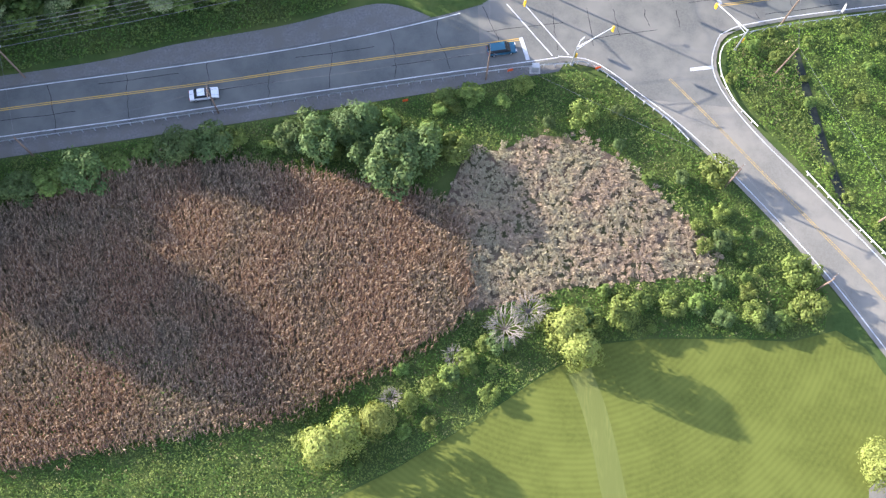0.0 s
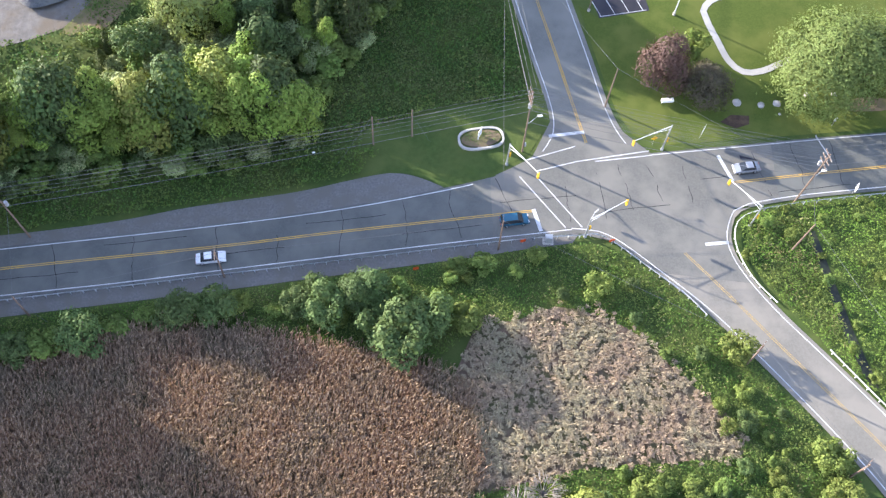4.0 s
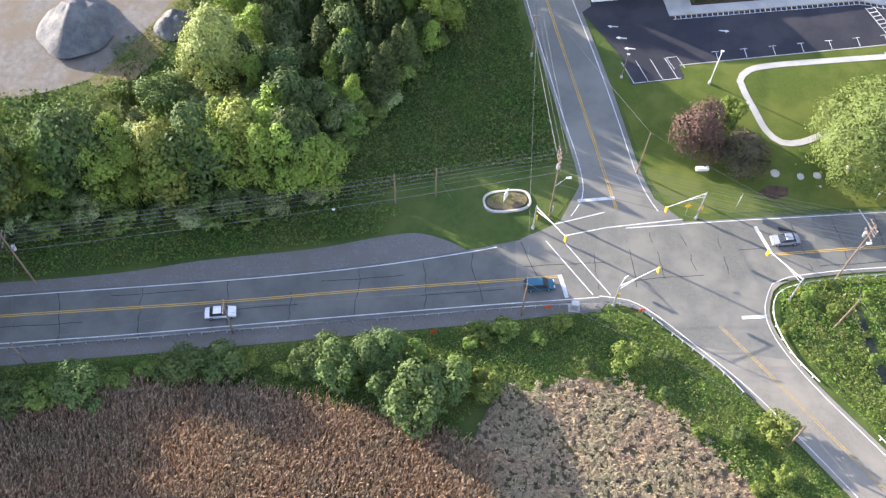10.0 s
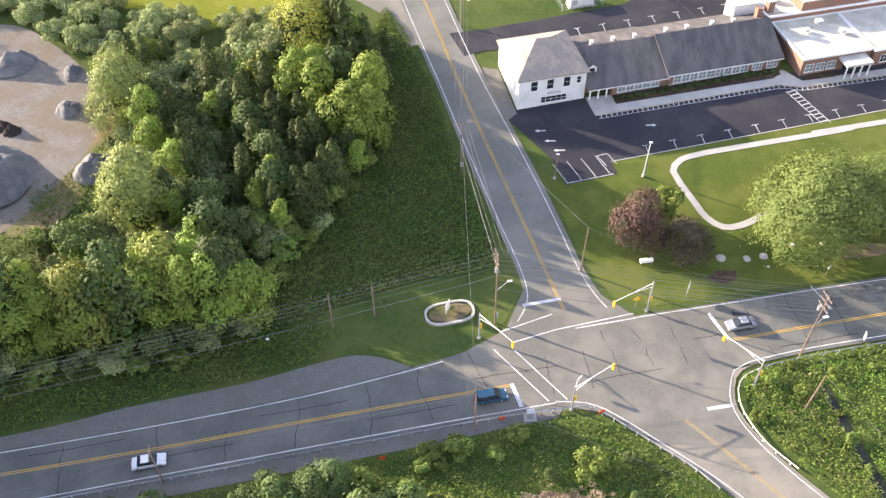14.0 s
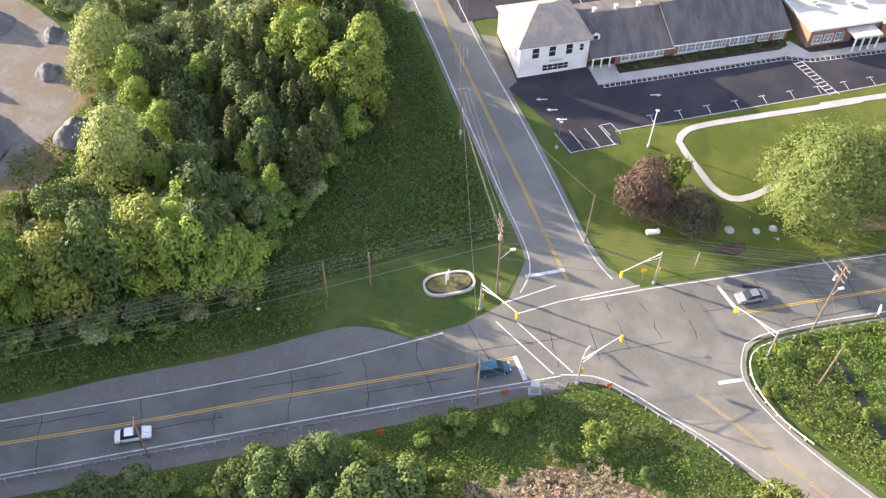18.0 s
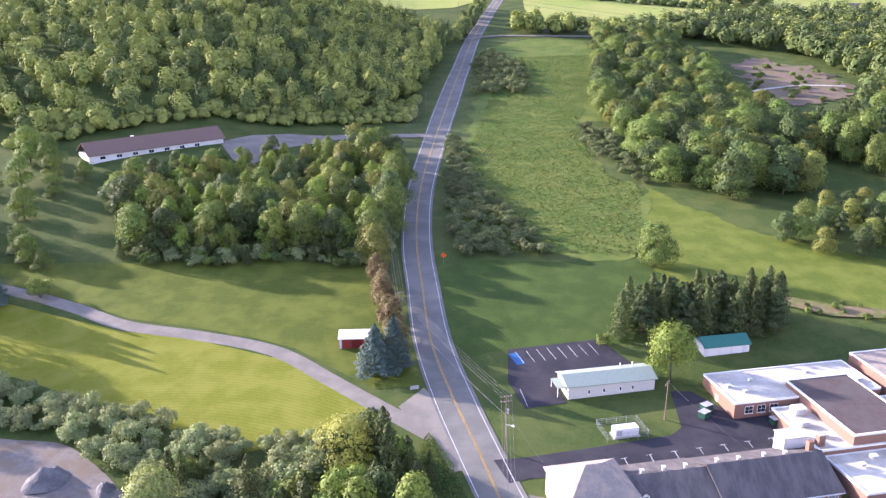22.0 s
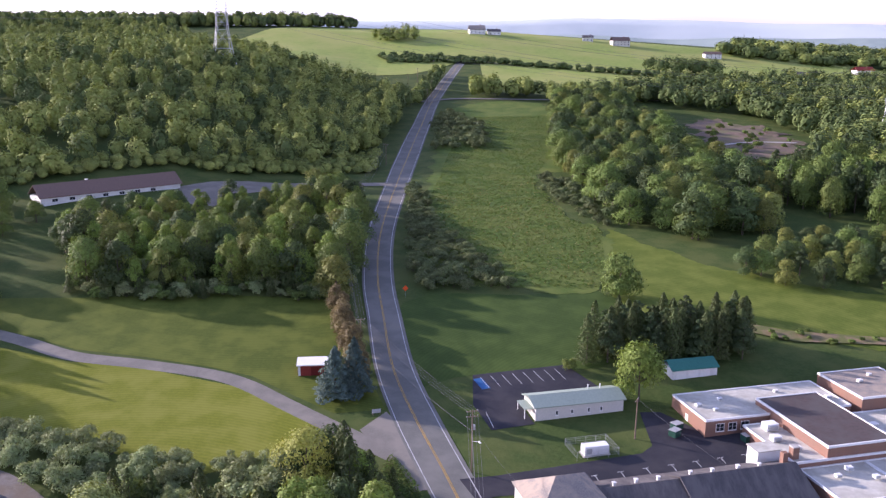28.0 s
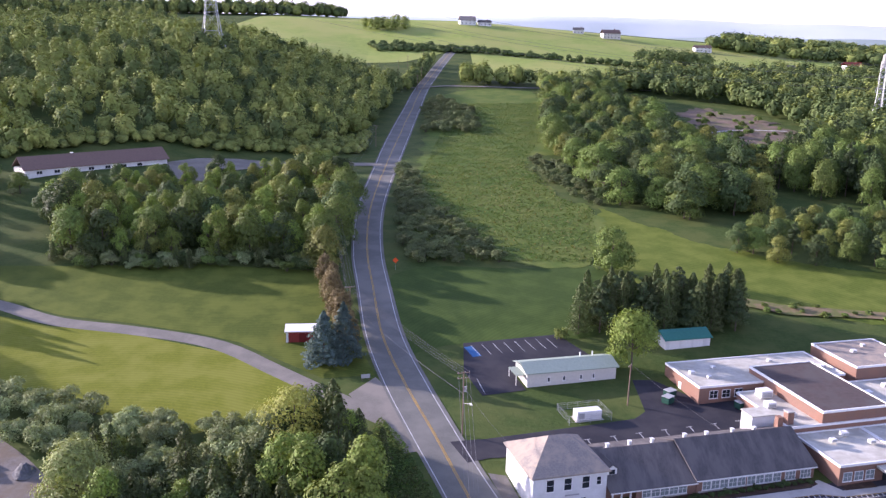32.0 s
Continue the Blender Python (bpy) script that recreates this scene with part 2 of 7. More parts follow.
def tube(bm, p0, p1, r0, r1, sides=8):
    p0, p1 = Vector(p0), Vector(p1)
    q = (p1 - p0).to_track_quat("Z", "Y")
    rings = []
    for p, r in ((p0, r0), (p1, r1)):
        rings.append([bm.verts.new(p + q @ Vector((r * math.cos(k * math.tau / sides), r * math.sin(k * math.tau / sides), 0))) for k in range(sides)])
    for k in range(sides):
        bm.faces.new((rings[0][k], rings[0][(k + 1) % sides], rings[1][(k + 1) % sides], rings[1][k]))
    bm.faces.new(rings[1])
    bm.faces.new(rings[0][::-1])
    return bm


def tubes(*specs, sides=8):
    bm = bmesh.new()
    for s in specs:
        tube(bm, *s, sides=sides)
    return bm


def spline(pts, step=2.0):
    """A smooth line through the points."""
    p = np.array(pts, float)
    p = np.vstack([2 * p[0] - p[1], p, 2 * p[-1] - p[-2]])
    out = []
    for i in range(1, len(p) - 2):
        n = max(1, int(np.linalg.norm(p[i + 1] - p[i]) / step))
        for k in range(n):
            t = k / n
            out.append(0.5 * (2 * p[i] + (p[i + 1] - p[i - 1]) * t + (2 * p[i - 1] - 5 * p[i] + 4 * p[i + 1] - p[i + 2]) * t * t + (3 * p[i] - p[i - 1] - 3 * p[i + 1] + p[i + 2]) * t ** 3))
    out.append(p[-2])
    return np.array(out)


def resample(line, n):
    d = np.r_[0, np.cumsum(np.hypot(*np.diff(line, axis=0).T))]
    s = np.linspace(0, d[-1], n)
    return np.stack([np.interp(s, d, line[:, 0]), np.interp(s, d, line[:, 1])], 1)


def offset(line, d):
    t = np.gradient(line, axis=0)
    t /= np.hypot(*t.T)[:, None]
    return line + d * np.stack([-t[:, 1], t[:, 0]], 1)


def strip(name, left, right, material, lift, across=5, skirt=0.0, label="", step=2.0, n=None):
    """A paved band between two lines, laid over the land."""
    n = n or int(np.hypot(*np.diff(left, axis=0).T).sum() / step) + 2
    a, b = resample(left, n), resample(right, n)
    k = np.linspace(0, 1, across)[None, :, None]
    g = a[:, None] * (1 - k) + b[:, None] * k
    z = ground(g[..., 0], g[..., 1]) + lift
    v = np.concatenate([g, z[..., None]], 2).reshape(-1, 3)
    f = [(i * across + j, i * across + j + 1, (i + 1) * across + j + 1, (i + 1) * across + j) for i in range(n - 1) for j in range(across - 1)]
    ob = link(name, v, [q[::-1] for q in f], material)
    return tagged(ob, label, kind="structure")


def ribbon(name, pts, width, material, lift, smooth_line=True, parent=None, step=1.5):
    line = spline(pts, step) if smooth_line else resample(np.array(pts, float), max(2, int(np.hypot(*np.diff(np.array(pts, float), axis=0).T).sum() / step)))
    a, b = offset(line, width / 2), offset(line, -width / 2)
    g = np.stack([a, b], 1)
    z = ground(g[..., 0], g[..., 1]) + lift
    v = np.concatenate([g, z[..., None]], 2).reshape(-1, 3)
    n = len(line)
    return link(name, v, [(2 * i, 2 * i + 1, 2 * i + 3, 2 * i + 2) for i in range(n - 1)], material, parent)


def patch(name, poly, material, lift, step=3.0, label="", curved=False, rough=0.0):
    """A flat area inside an outline, laid over the land."""
    if curved:
        poly = spline(list(poly) + [poly[0]], 2.0)[:-1]
    if rough:
        p = spline(list(poly) + [poly[0]], 1.6)[:-1]
        q = random.Random(len(p))
        poly = [(x + rough * (math.sin(i * 0.37) + q.uniform(-0.7, 0.7)), y + rough * (math.cos(i * 0.29) + q.uniform(-0.7, 0.7))) for i, (x, y) in enumerate(p)]
    bm = bmesh.new()
    bm.faces.new([bm.verts.new((x, y, 0)) for x, y in poly])
    xs, ys = [p[0] for p in poly], [p[1] for p in poly]
    for axis, lo, hi in ((0, min(xs), max(xs)), (1, min(ys), max(ys))):
        c = math.floor(lo / step) * step + step
        while c < hi:
            co, no = [0, 0, 0], [0, 0, 0]
            co[axis], no[axis] = c, 1
            bmesh.ops.bisect_plane(bm, geom=bm.verts[:] + bm.edges[:] + bm.faces[:], plane_co=co, plane_no=no)
            c += step
    for v in bm.verts:
        v.co.z = gz(v.co.x, v.co.y) + lift
    bmesh.ops.recalc_face_normals(bm, faces=bm.faces[:])
    if sum(f.normal.z for f in bm.faces) < 0:
        bmesh.ops.reverse_faces(bm, faces=bm.faces[:])
    return tagged(part(name, bm, material), label, kind="structure")


def inside(poly, x, y):
    p = np.array(poly, float)
    res = np.zeros(np.shape(x), bool)
    j = len(p) - 1
    for i in range(len(p)):
        c = (p[i, 1] > y) != (p[j, 1] > y)
        with np.errstate(divide="ignore", invalid="ignore"):
            res ^= c & (x < (p[j, 0] - p[i, 0]) * (y - p[i, 1]) / (p[j, 1] - p[i, 1] + 1e-12) + p[i, 0])
        j = i
    return res


def spots(poly, gap, seed, holes=(), limit=100000):
    """Random places inside an outline, at least `gap` apart (a jittered grid), outside the holes."""
    rng = np.random.default_rng(seed)
    p = np.array(poly, float)
    x, y = np.meshgrid(np.arange(p[:, 0].min(), p[:, 0].max(), gap), np.arange(p[:, 1].min(), p[:, 1].max(), gap * 0.87))
    x = x + (np.arange(x.shape[0])[:, None] % 2) * gap / 2
    x, y = (x + rng.uniform(-0.38, 0.38, x.shape) * gap).ravel(), (y + rng.uniform(-0.38, 0.38, y.shape) * gap).ravel()
    ok = inside(poly, x, y)
    for h in holes:
        ok &= ~inside(h, x, y)
    return np.stack([x[ok], y[ok]], 1)[:limit]


# ---------------------------------------------------------------- ground sheet, near grid fine and far grid coarse
def land():
    xs = np.r_[np.linspace(-4800, -700, 22), np.arange(-640, -199, 20), np.arange(-180, 181, 3.0), np.arange(200, 641, 20), np.linspace(700, 4800, 22)]
    ys = np.r_[np.linspace(-3000, -200, 12), np.arange(-150, 361, 3.0), np.arange(370, 1401, 15), np.linspace(1500, 4800, 25)]
    X, Y = np.meshgrid(xs, ys)
    Z = ground(X, Y)
    v = np.stack([X, Y, Z], 2).reshape(-1, 3)
    nx = len(xs)
    i = np.arange((len(ys) - 1) * nx).reshape(-1, nx)[:, :-1].ravel()
    f = np.stack([i, i + 1, i + 1 + nx, i + nx], 1)
    ob = link("ground", v, f.tolist(), GRASS)
    for p in ob.data.polygons:
        p.use_smooth = True
    return tagged(ob, "rolling grassy land rising to a hilltop", kind="structure")


land()

# ---------------------------------------------------------------- roads
MAIN_LOW = spline([(-190, -23), (-120, -10.5), (-69, -1.2), (-50.8, 2.0), (-34.2, 5.2), (-13.7, 9.1), (5.6, 12.7), (15.4, 14.4), (22, 15.6)])
MAIN_MID = spline([(-190, -18.5), (-120, -5.8), (-70.6, 3.4), (-36.8, 9.2), (-16, 13.2), (15.8, 18.9)])
MAIN_UP = spline([(-190, -15), (-120, -2.2), (-71.7, 6.8), (-37.6, 13.0), (-16.6, 17.4), (0.4, 22.0), (9.5, 25.0)])
EAST_UP = spline([(36, 31.2), (54.6, 34.2), (71, 36.8), (110, 42.5), (190, 54)])
EAST_MID = spline([(50.3, 26.4), (69.7, 29.8), (110, 36.4), (190, 48)])
EAST_LOW = spline([(52.5, 22.2), (57, 23.4), (69, 25.7), (110, 32), (190, 43.5)])
SOUTH_L = spline([(22, 15.8), (27, 15.4), (31, 13.0), (35.3, 9.4), (43.3, 2.4), (50.2, -5.2), (58.4, -15), (64.8, -23.4), (71.2, -33.2), (84, -53), (110, -92)])
SOUTH_M = spline([(40.6, 12.1), (46.4, 5.5), (53.2, -2.6), (62.2, -13.2), (72.5, -25.8), (88, -47), (116, -88)])
SOUTH_R = spline([(52.5, 22.2), (49.6, 20.6), (48.2, 17), (48.2, 13), (50.3, 8.2), (54.5, 2.2), (60.4, -4.7), (66.9, -12.3), (74, -21), (92, -44), (122, -84)])
NORTH_L = spline([(9.5, 25.0), (16, 29.2), (19.4, 35), (18.9, 41.5), (15.6, 52.7), (10.6, 70.2), (6.2, 87), (1.2, 105), (-4.4, 127), (-9.4, 152.8), (-12.6, 184.8), (-15.2, 212), (-16.3, 250), (-15.7, 286), (-12.6, 343), (-7.9, 418), (0.5, 518), (13.8, 647), (39.5, 802), (52, 860)])
NORTH_M = spline([(25.2, 33.1), (21, 48.4), (15.5, 67.3), (10.2, 86.8), (5.7, 105), (0, 127), (-5.5, 153), (-8.6, 185), (-11, 212.5), (-12, 250), (-11.1, 286.7), (-7.8, 343.4), (-2.4, 418), (5.8, 518), (18.6, 648), (43.5, 802), (56, 860)])
NORTH_R = spline([(36, 31.2), (32.2, 33.4), (29, 40.1), (26, 50.7), (21.4, 66.4), (14.6, 88), (10, 105), (4.6, 127), (-0.9, 153), (-4.4, 185), (-6.8, 212.6), (-7.7, 250), (-6.6, 287), (-2.9, 343.7), (2.9, 418.8), (10.9, 519), (23.2, 648), (47.5, 802), (60, 860)])

strip("road_main", offset(MAIN_UP, 0.5), offset(MAIN_LOW, -0.9), ASPHALT, 0.10, 7, label="grey two-lane asphalt highway with a guardrail")
strip("road_east", offset(EAST_UP, 0.4), offset(EAST_LOW, -0.7), ASPHALT, 0.104, 7, label="grey asphalt road east of the crossing")
strip("road_south", offset(SOUTH_R, 0.7), offset(SOUTH_L, -0.8), ASPHALT_PALE, 0.108, 7, label="asphalt side road with sunlight painted into its pale colour")
strip("road_north", offset(NORTH_L, 0.7), offset(NORTH_R, -0.9), ASPHALT_HILL, 0.096, 7, label="grey asphalt road climbing the hill")
patch("road_crossing", [(9.0, 12.6), (22, 15.2), (29, 13.6), (36, 8.2), (51.5, 7.0), (48, 14), (50, 21.2), (58, 23.4), (58, 35.0), (36.5, 31.6), (30, 37.5), (19, 37.5), (15.6, 29.6), (8.4, 24.9)], ASPHALT_MID, 0.112, 4, "asphalt crossing of four roads")
strip("road_shoulder", spline([(-190, -9), (-72.7, 9.3), (-40.3, 16.8), (-24.4, 20.4), (-15, 23.4), (-8.2, 25.2), (-3.5, 24.4), (0.5, 22.7)]), offset(resample(MAIN_UP, 120)[:110], -0.2), SHOULDER, 0.085, 4, label="gravel lay-by along the highway")
patch("verge_gravel", [(-150, -20), (-69, -5.0), (-34, 1.6), (-13, 5.8), (6, 9.6), (14, 11.4), (22, 13.0), (24, 16), (15, 15), (-14, 9.5), (-69, -0.6), (-150, -14)], SHOULDER, 0.05, 3, "dark gravel strip behind the guardrail")
patch("driveway_apron", [(-12, 122), (-6.5, 130), (-3.2, 124), (1.0, 108), (3.2, 99.5), (-0.5, 98.5), (-3.5, 108), (-8.5, 115.5)], ASPHALT_PALE, 0.09, 3, "worn asphalt apron of a driveway")
DRIVE = [(-160, 190), (-124, 178), (-103, 168.5), (-86, 159.0), (-67, 154.2), (-50, 149), (-40, 143.5), (-30, 134.5), (-18, 123.5), (-4, 111)]
strip("driveway", offset(spline(DRIVE), 2.3), offset(spline(DRIVE), -2.3), ASPHALT_PALE, 0.07, 4, label="pale curving driveway across the lawn")
RDRIVE = [(-86, 308), (-72, 325), (-58, 336), (-40, 348), (-24, 353), (-9, 354)]
strip("driveway_ranch", offset(spline(RDRIVE), 3.5), offset(spline(RDRIVE), -3.5), ASPHALT_PALE, 0.2, 4, label="pale drive to the long low building")
patch("ranch_forecourt", [(-97, 313), (-86, 327), (-72, 336), (-58, 341), (-56, 331), (-69, 317), (-79, 290), (-87, 293)], ASPHALT_PALE, 0.16, 4, "pale paved forecourt of the long building")
CROSSROAD = [(-60, 612), (-4, 624), (14, 628), (36, 640), (104, 638), (170, 640), (300, 610), (420, 560)]
strip("road_cross", offset(spline(CROSSROAD, 8), 2.6), offset(spline(CROSSROAD, 8), -2.6), ASPHALT_PALE, 0.5, 4, label="pale crossroad below the crest", step=8)


def lines(name, pts, width, material, lift=0.125, gap=None, parent=None):
    return ribbon(name, pts, width, material, lift, smooth_line=False, parent=parent)


marks = tagged(empty("road_markings", Matrix()), "white and yellow painted road lines, slightly worn", kind="structure")
for ln_ in (MAIN_LOW, MAIN_UP[:-2], EAST_UP, EAST_LOW, SOUTH_L, SOUTH_R, NORTH_L[4:], NORTH_R[2:]):
    lines("edge_line", ln_, 0.17, WHITE_LINE, parent=marks)
for i in range(0, 150, 3):
    q_ = resample(SOUTH_M, 182)[i:i + 4]
    for d in (-0.16, 0.16):
        lines("worn_line", offset(q_, d), 0.15, mat("worn_yellow_paint", (0.46, 0.32, 0.1), (0.22, 0.195, 0.15), 0.25, rough=0.7), 0.13, parent=marks)
for ln_ in (MAIN_MID, EAST_MID, NORTH_M):
    for d in (-0.16, 0.16):
        lines("centre_line", offset(ln_, d), 0.15, YELLOW_LINE, 0.13, parent=marks)
lines("stop_line", [(15.7, 19.2), (16.9, 15.0)], 0.65, WHITE_LINE, 0.135, parent=marks)
lines("stop_line", [(18.6, 34.2), (24.9, 35.4)], 0.6, WHITE_LINE, 0.135, parent=marks)
lines("stop_line", [(44.2, 13.9), (48.2, 14.5)], 0.6, WHITE_LINE, 0.135, parent=marks)
lines("stop_line", [(48.3, 31.8), (50.4, 26.6)], 0.6, WHITE_LINE, 0.135, parent=marks)
for p, q in (((13.4, 25.6), (21.0, 15.9)), ((16.6, 25.4), (23.8, 16.1)), ((14.6, 29.0), (23.2, 32.3)), ((23.4, 29.2), (36.2, 32.1)), ((16.5, 26.9), (23.4, 29.2)), ((26.6, 29.4), (36.6, 31.2)), ((66.3, 37.0), (68.4, 32.0))):
    lines("crosswalk_line", [p, q], 0.2, WHITE_LINE, 0.138, parent=marks)

rng = np.random.default_rng(5)
cracks = []
cverts, cfaces = [], []
for x, y0, y1 in [(-60, -0.5, 8.5), (-48, 2.0, 10.5), (-35.2, 5, 13.2), (-26, 7, 12), (-16, 9, 17.5), (-5.5, 11, 19.5), (3.5, 13, 22), (12, 17, 25), (22, 17, 24), (28, 18, 27), (33, 20, 29), (38, 22, 30), (43, 22, 31), (57, 24, 33), (63, 26, 35), (70, 27, 36), (80, 28, 37)]:
    n = 9
    yy = np.linspace(y0, y1, n)
    xx = x + np.cumsum(rng.uniform(-0.35, 0.35, n)) - 0.17 * (yy - y0)
    w = rng.uniform(0.025, 0.06, n)
    k = len(cverts)
    for i in range(n):
        cverts += [(xx[i] - w[i], yy[i], gz(xx[i], yy[i]) + 0.122), (xx[i] + w[i], yy[i], gz(xx[i], yy[i]) + 0.122)]
        if i:
            cfaces.append((k + 2 * i - 2, k + 2 * i - 1, k + 2 * i + 1, k + 2 * i))
for j in range(9):
    x0 = -70 + 16 * j
    n = 10
    xx = np.linspace(x0, x0 + 13, n)
    yy = 3.4 + (xx + 70.6) * 0.182 + (2.2 if j % 2 else -2.0) + np.cumsum(rng.uniform(-0.1, 0.1, n))
    k = len(cverts)
    for i in range(n):
        cverts += [(xx[i], yy[i] - 0.05, gz(xx[i], yy[i]) + 0.122), (xx[i], yy[i] + 0.05, gz(xx[i], yy[i]) + 0.122)]
        if i:
            cfaces.append((k + 2 * i - 2, k + 2 * i - 1, k + 2 * i + 1, k + 2 * i))
tagged(link("road_cracks", cverts, [f[::-1] for f in cfaces], CRACK), "dark sealed cracks in the asphalt", kind="structure")

# ---------------------------------------------------------------- areas of ground
REED = [(-190, -22), (-120, -14), (-66, -14), (-49.8, -6.2), (-32, -4.9), (-9.2, -8.2), (0.8, -10), (6.3, -14), (7, -24), (5.5, -30), (-5.6, -37.2), (-20.4, -45), (-44.7, -49.5), (-70, -56), (-190, -80)]
MAT_BED = [(3.5, -10), (7, -2), (12, -1.6), (19.1, 1.3), (26, 0), (31.9, -3), (38, -9.5), (44.8, -15.6), (46.2, -21.2), (34, -23), (22.1, -24.4), (13, -27), (5.8, -28.5), (2, -20)]
LAWN_S = [(-11.5, -56.2), (-3.5, -52.1), (8.9, -44.6), (18.3, -38.1), (27, -33.2), (34.9, -32.2), (48, -32), (56.7, -32.3), (63.9, -30.4), (68, -33), (73, -41), (86, -63), (80, -100), (-60, -110)]
tagged(ribbon("lawn_track", [(23.9, -37.3), (25.8, -42.7), (27.3, -49.2), (28.4, -55.6), (31.4, -69.6)], 3.6, LAWN_TRACK, 0.05), "pale worn track across the mown lawn", kind="structure")
patch("marsh_bed", REED, MUD, 0.03, 4, "dark wet soil under the reeds")
patch("cattail_bed", MAT_BED, MUD, 0.036, 3, "dark wet soil under the flattened cattails", True)
FIELD_E = mown("mown_slope", (0.108, 0.145, 0.023), (0.138, 0.166, 0.03), 40, 120, 1.6)
patch("lawn_south", LAWN_S, LAWN_ARCS, 0.04, 3, "mown green lawn with faint mowing arcs")
patch("lawn_school", [(24.5, 62.5), (28.3, 60.0), (38, 63.0), (36.8, 65.6), (60, 70.8), (92, 77.5), (130, 84), (130, 47), (72, 38.2), (40, 33.6), (33.5, 35.2), (30.6, 40.8), (27.6, 51)], LAWN, 0.045, 3, "mown lawn beside the school drive")
patch("lawn_corner", [(-26, 21.5), (-14, 24.6), (-8, 26.6), (0, 24.8), (9, 26.4), (15, 30.2), (17.6, 35), (17, 41), (9, 40), (-8, 38), (-22, 31)], GRASS, 0.04, 3, "mown corner lawn round a planted oval")
patch("lawn_hill", [(-6.5, 131), (-11, 130.5), (-18, 129.5), (-28, 138), (-39, 147.5), (-50, 152.5), (-67, 158), (-86, 162.5), (-103, 171.5), (-124, 181.5), (-140, 195), (-95, 197), (-60, 201), (-26, 197), (-17, 172), (-12, 150)], LAWN_HILL, 0.05, 3, "mown lawn above the driveway")
patch("lawn_hollow", [(-12, 118), (-31, 133), (-42, 142.5), (-66, 152), (-86, 156), (-106, 164), (-160, 186), (-160, 140), (-104, 134), (-72, 119), (-44, 104), (-28, 112)], LAWN_SUN_TINT, 0.05, 3, "mown grass below the driveway, sunlight painted into its bright colour")
# Shade of the trees is put into this lawn's darker base colour.
patch("lawn_east", [(1, 140), (-3, 165), (-3.4, 190), (4, 200), (31, 201), (57, 202), (62, 175), (47, 152), (15, 148)], mown("grass_painted_shade", (0.052, 0.086, 0.02), (0.064, 0.1, 0.023), 60, 120, 1.1), 0.055, 3, "mown grass beside the hill road, shade painted into its dark green", rough=0.5)
patch("field_east", [(74, 273), (104, 223), (160, 190), (260, 150), (260, 120), (130, 158), (92, 176), (66, 186), (60, 210)], FIELD_E, 0.06, 4, "green mown field on the slope", rough=1.0)
patch("gravel_pit", [(-110, 112), (-94, 109), (-82, 107.5), (-73, 101), (-65, 93), (-58, 84), (-55.5, 75), (-58, 66), (-64, 60), (-70, 52), (-90, 46), (-125, 52), (-130, 95)], GRAVEL, 0.06, 3, "pale bare gravel yard", True)
patch("pit_bank", [(-54, 77), (-56, 84), (-58.5, 80), (-60, 70), (-66, 58), (-70, 51), (-63, 52), (-58, 60)], DIRT, 0.10, 2, "bare brown bank of the gravel yard", True)
patch("hay_field", [(56, 850), (30, 800), (2, 760), (-60, 740), (-110, 760), (-190, 900), (-140, 1060), (120, 1090), (420, 1020), (560, 900), (420, 800), (260, 740), (120, 700), (66, 690), (64, 760), (68, 850)], FIELD, 0.35, 15, "bright hayfield on the hilltop")
patch("meadow_east", [(2, 215), (6, 300), (12, 420), (32, 600), (100, 610), (100, 420), (60, 370), (62, 290), (72, 270), (56, 205)], mat("rough_meadow", (0.1, 0.15, 0.03), (0.068, 0.106, 0.022), 2.2, bump=0.25, big=(0.126, 0.158, 0.036), big_size=16), 0.14, 3, "rough bright meadow beside the hill road", rough=1.6)

patch("drive_south", [(66, -54), (72, -49), (84, -60), (80, -72), (64, -66)], ASPHALT_PALE, 0.08, 3, "pale paved drive beside the lawn")

# school car park, walks and back yard
UA = radians(12.5)
UX, UY = Vector((math.cos(UA), math.sin(UA), 0)), Vector((-math.sin(UA), math.cos(UA), 0))
ORIGIN = Vector((21.0, 79.4, 0))


def S(u, v):
    p = ORIGIN + UX * u + UY * v
    return (p.x, p.y)


patch("car_park", [S(-2.8, -1.6), S(-0.6, -0.6), S(0.2, 0.3), S(13.4, 0.3), S(14, -2.6), S(110, -4), S(110, -17.2), S(12.8, -17.2), S(12.8, -20.4), S(3, -20.6), S(2.5, -14)], TARMAC, 0.07, 3, "dark fresh tarmac car park")
patch("school_walk", [S(14, -5.3), S(52, -5.9), S(56, -7.6), S(112, -10.6), S(112, -8.4), S(57, -5.9), S(54.8, -2), S(54.2, -2), S(52, -3.9), S(19, -3.2), S(19, -0.4), S(13.8, 0.0)], CONCRETE, 0.14, 3, "pale concrete walk along the school")
MULCH = mat("bark_mulch", (0.075, 0.05, 0.038), (0.05, 0.036, 0.028), 0.3, bump=0.04, big=(0.1, 0.07, 0.045), big_size=2)
patch("planting_bed", [S(19.2, -3.0), S(52, -3.7), S(53.8, -3.2), S(53.8, -0.8), S(19.2, -0.6)], MULCH, 0.15, 3, "dark mulch bed along the school wall")
patch("planting_bed_east", [S(57.5, -6.0), S(64, -6.4), S(64, -4.3), S(57.5, -4.3)], MULCH, 0.15, 3, "dark mulch bed along the school wall")
patch("mulch_bed", [(49.4, 38.9), (51.5, 40.5), (54.8, 40.5), (54.6, 38.7), (52.1, 37.7)], MULCH, 0.1, 2, "brown mulch bed among the boulders", True)
patch("mulch_bed_east", [(68.6, 43.0), (71.9, 44.7), (78.0, 45.7), (81.6, 45.4), (80.9, 43.3), (74.2, 42.5)], DIRT, 0.1, 2, "bare reddish soil under the willow", True)
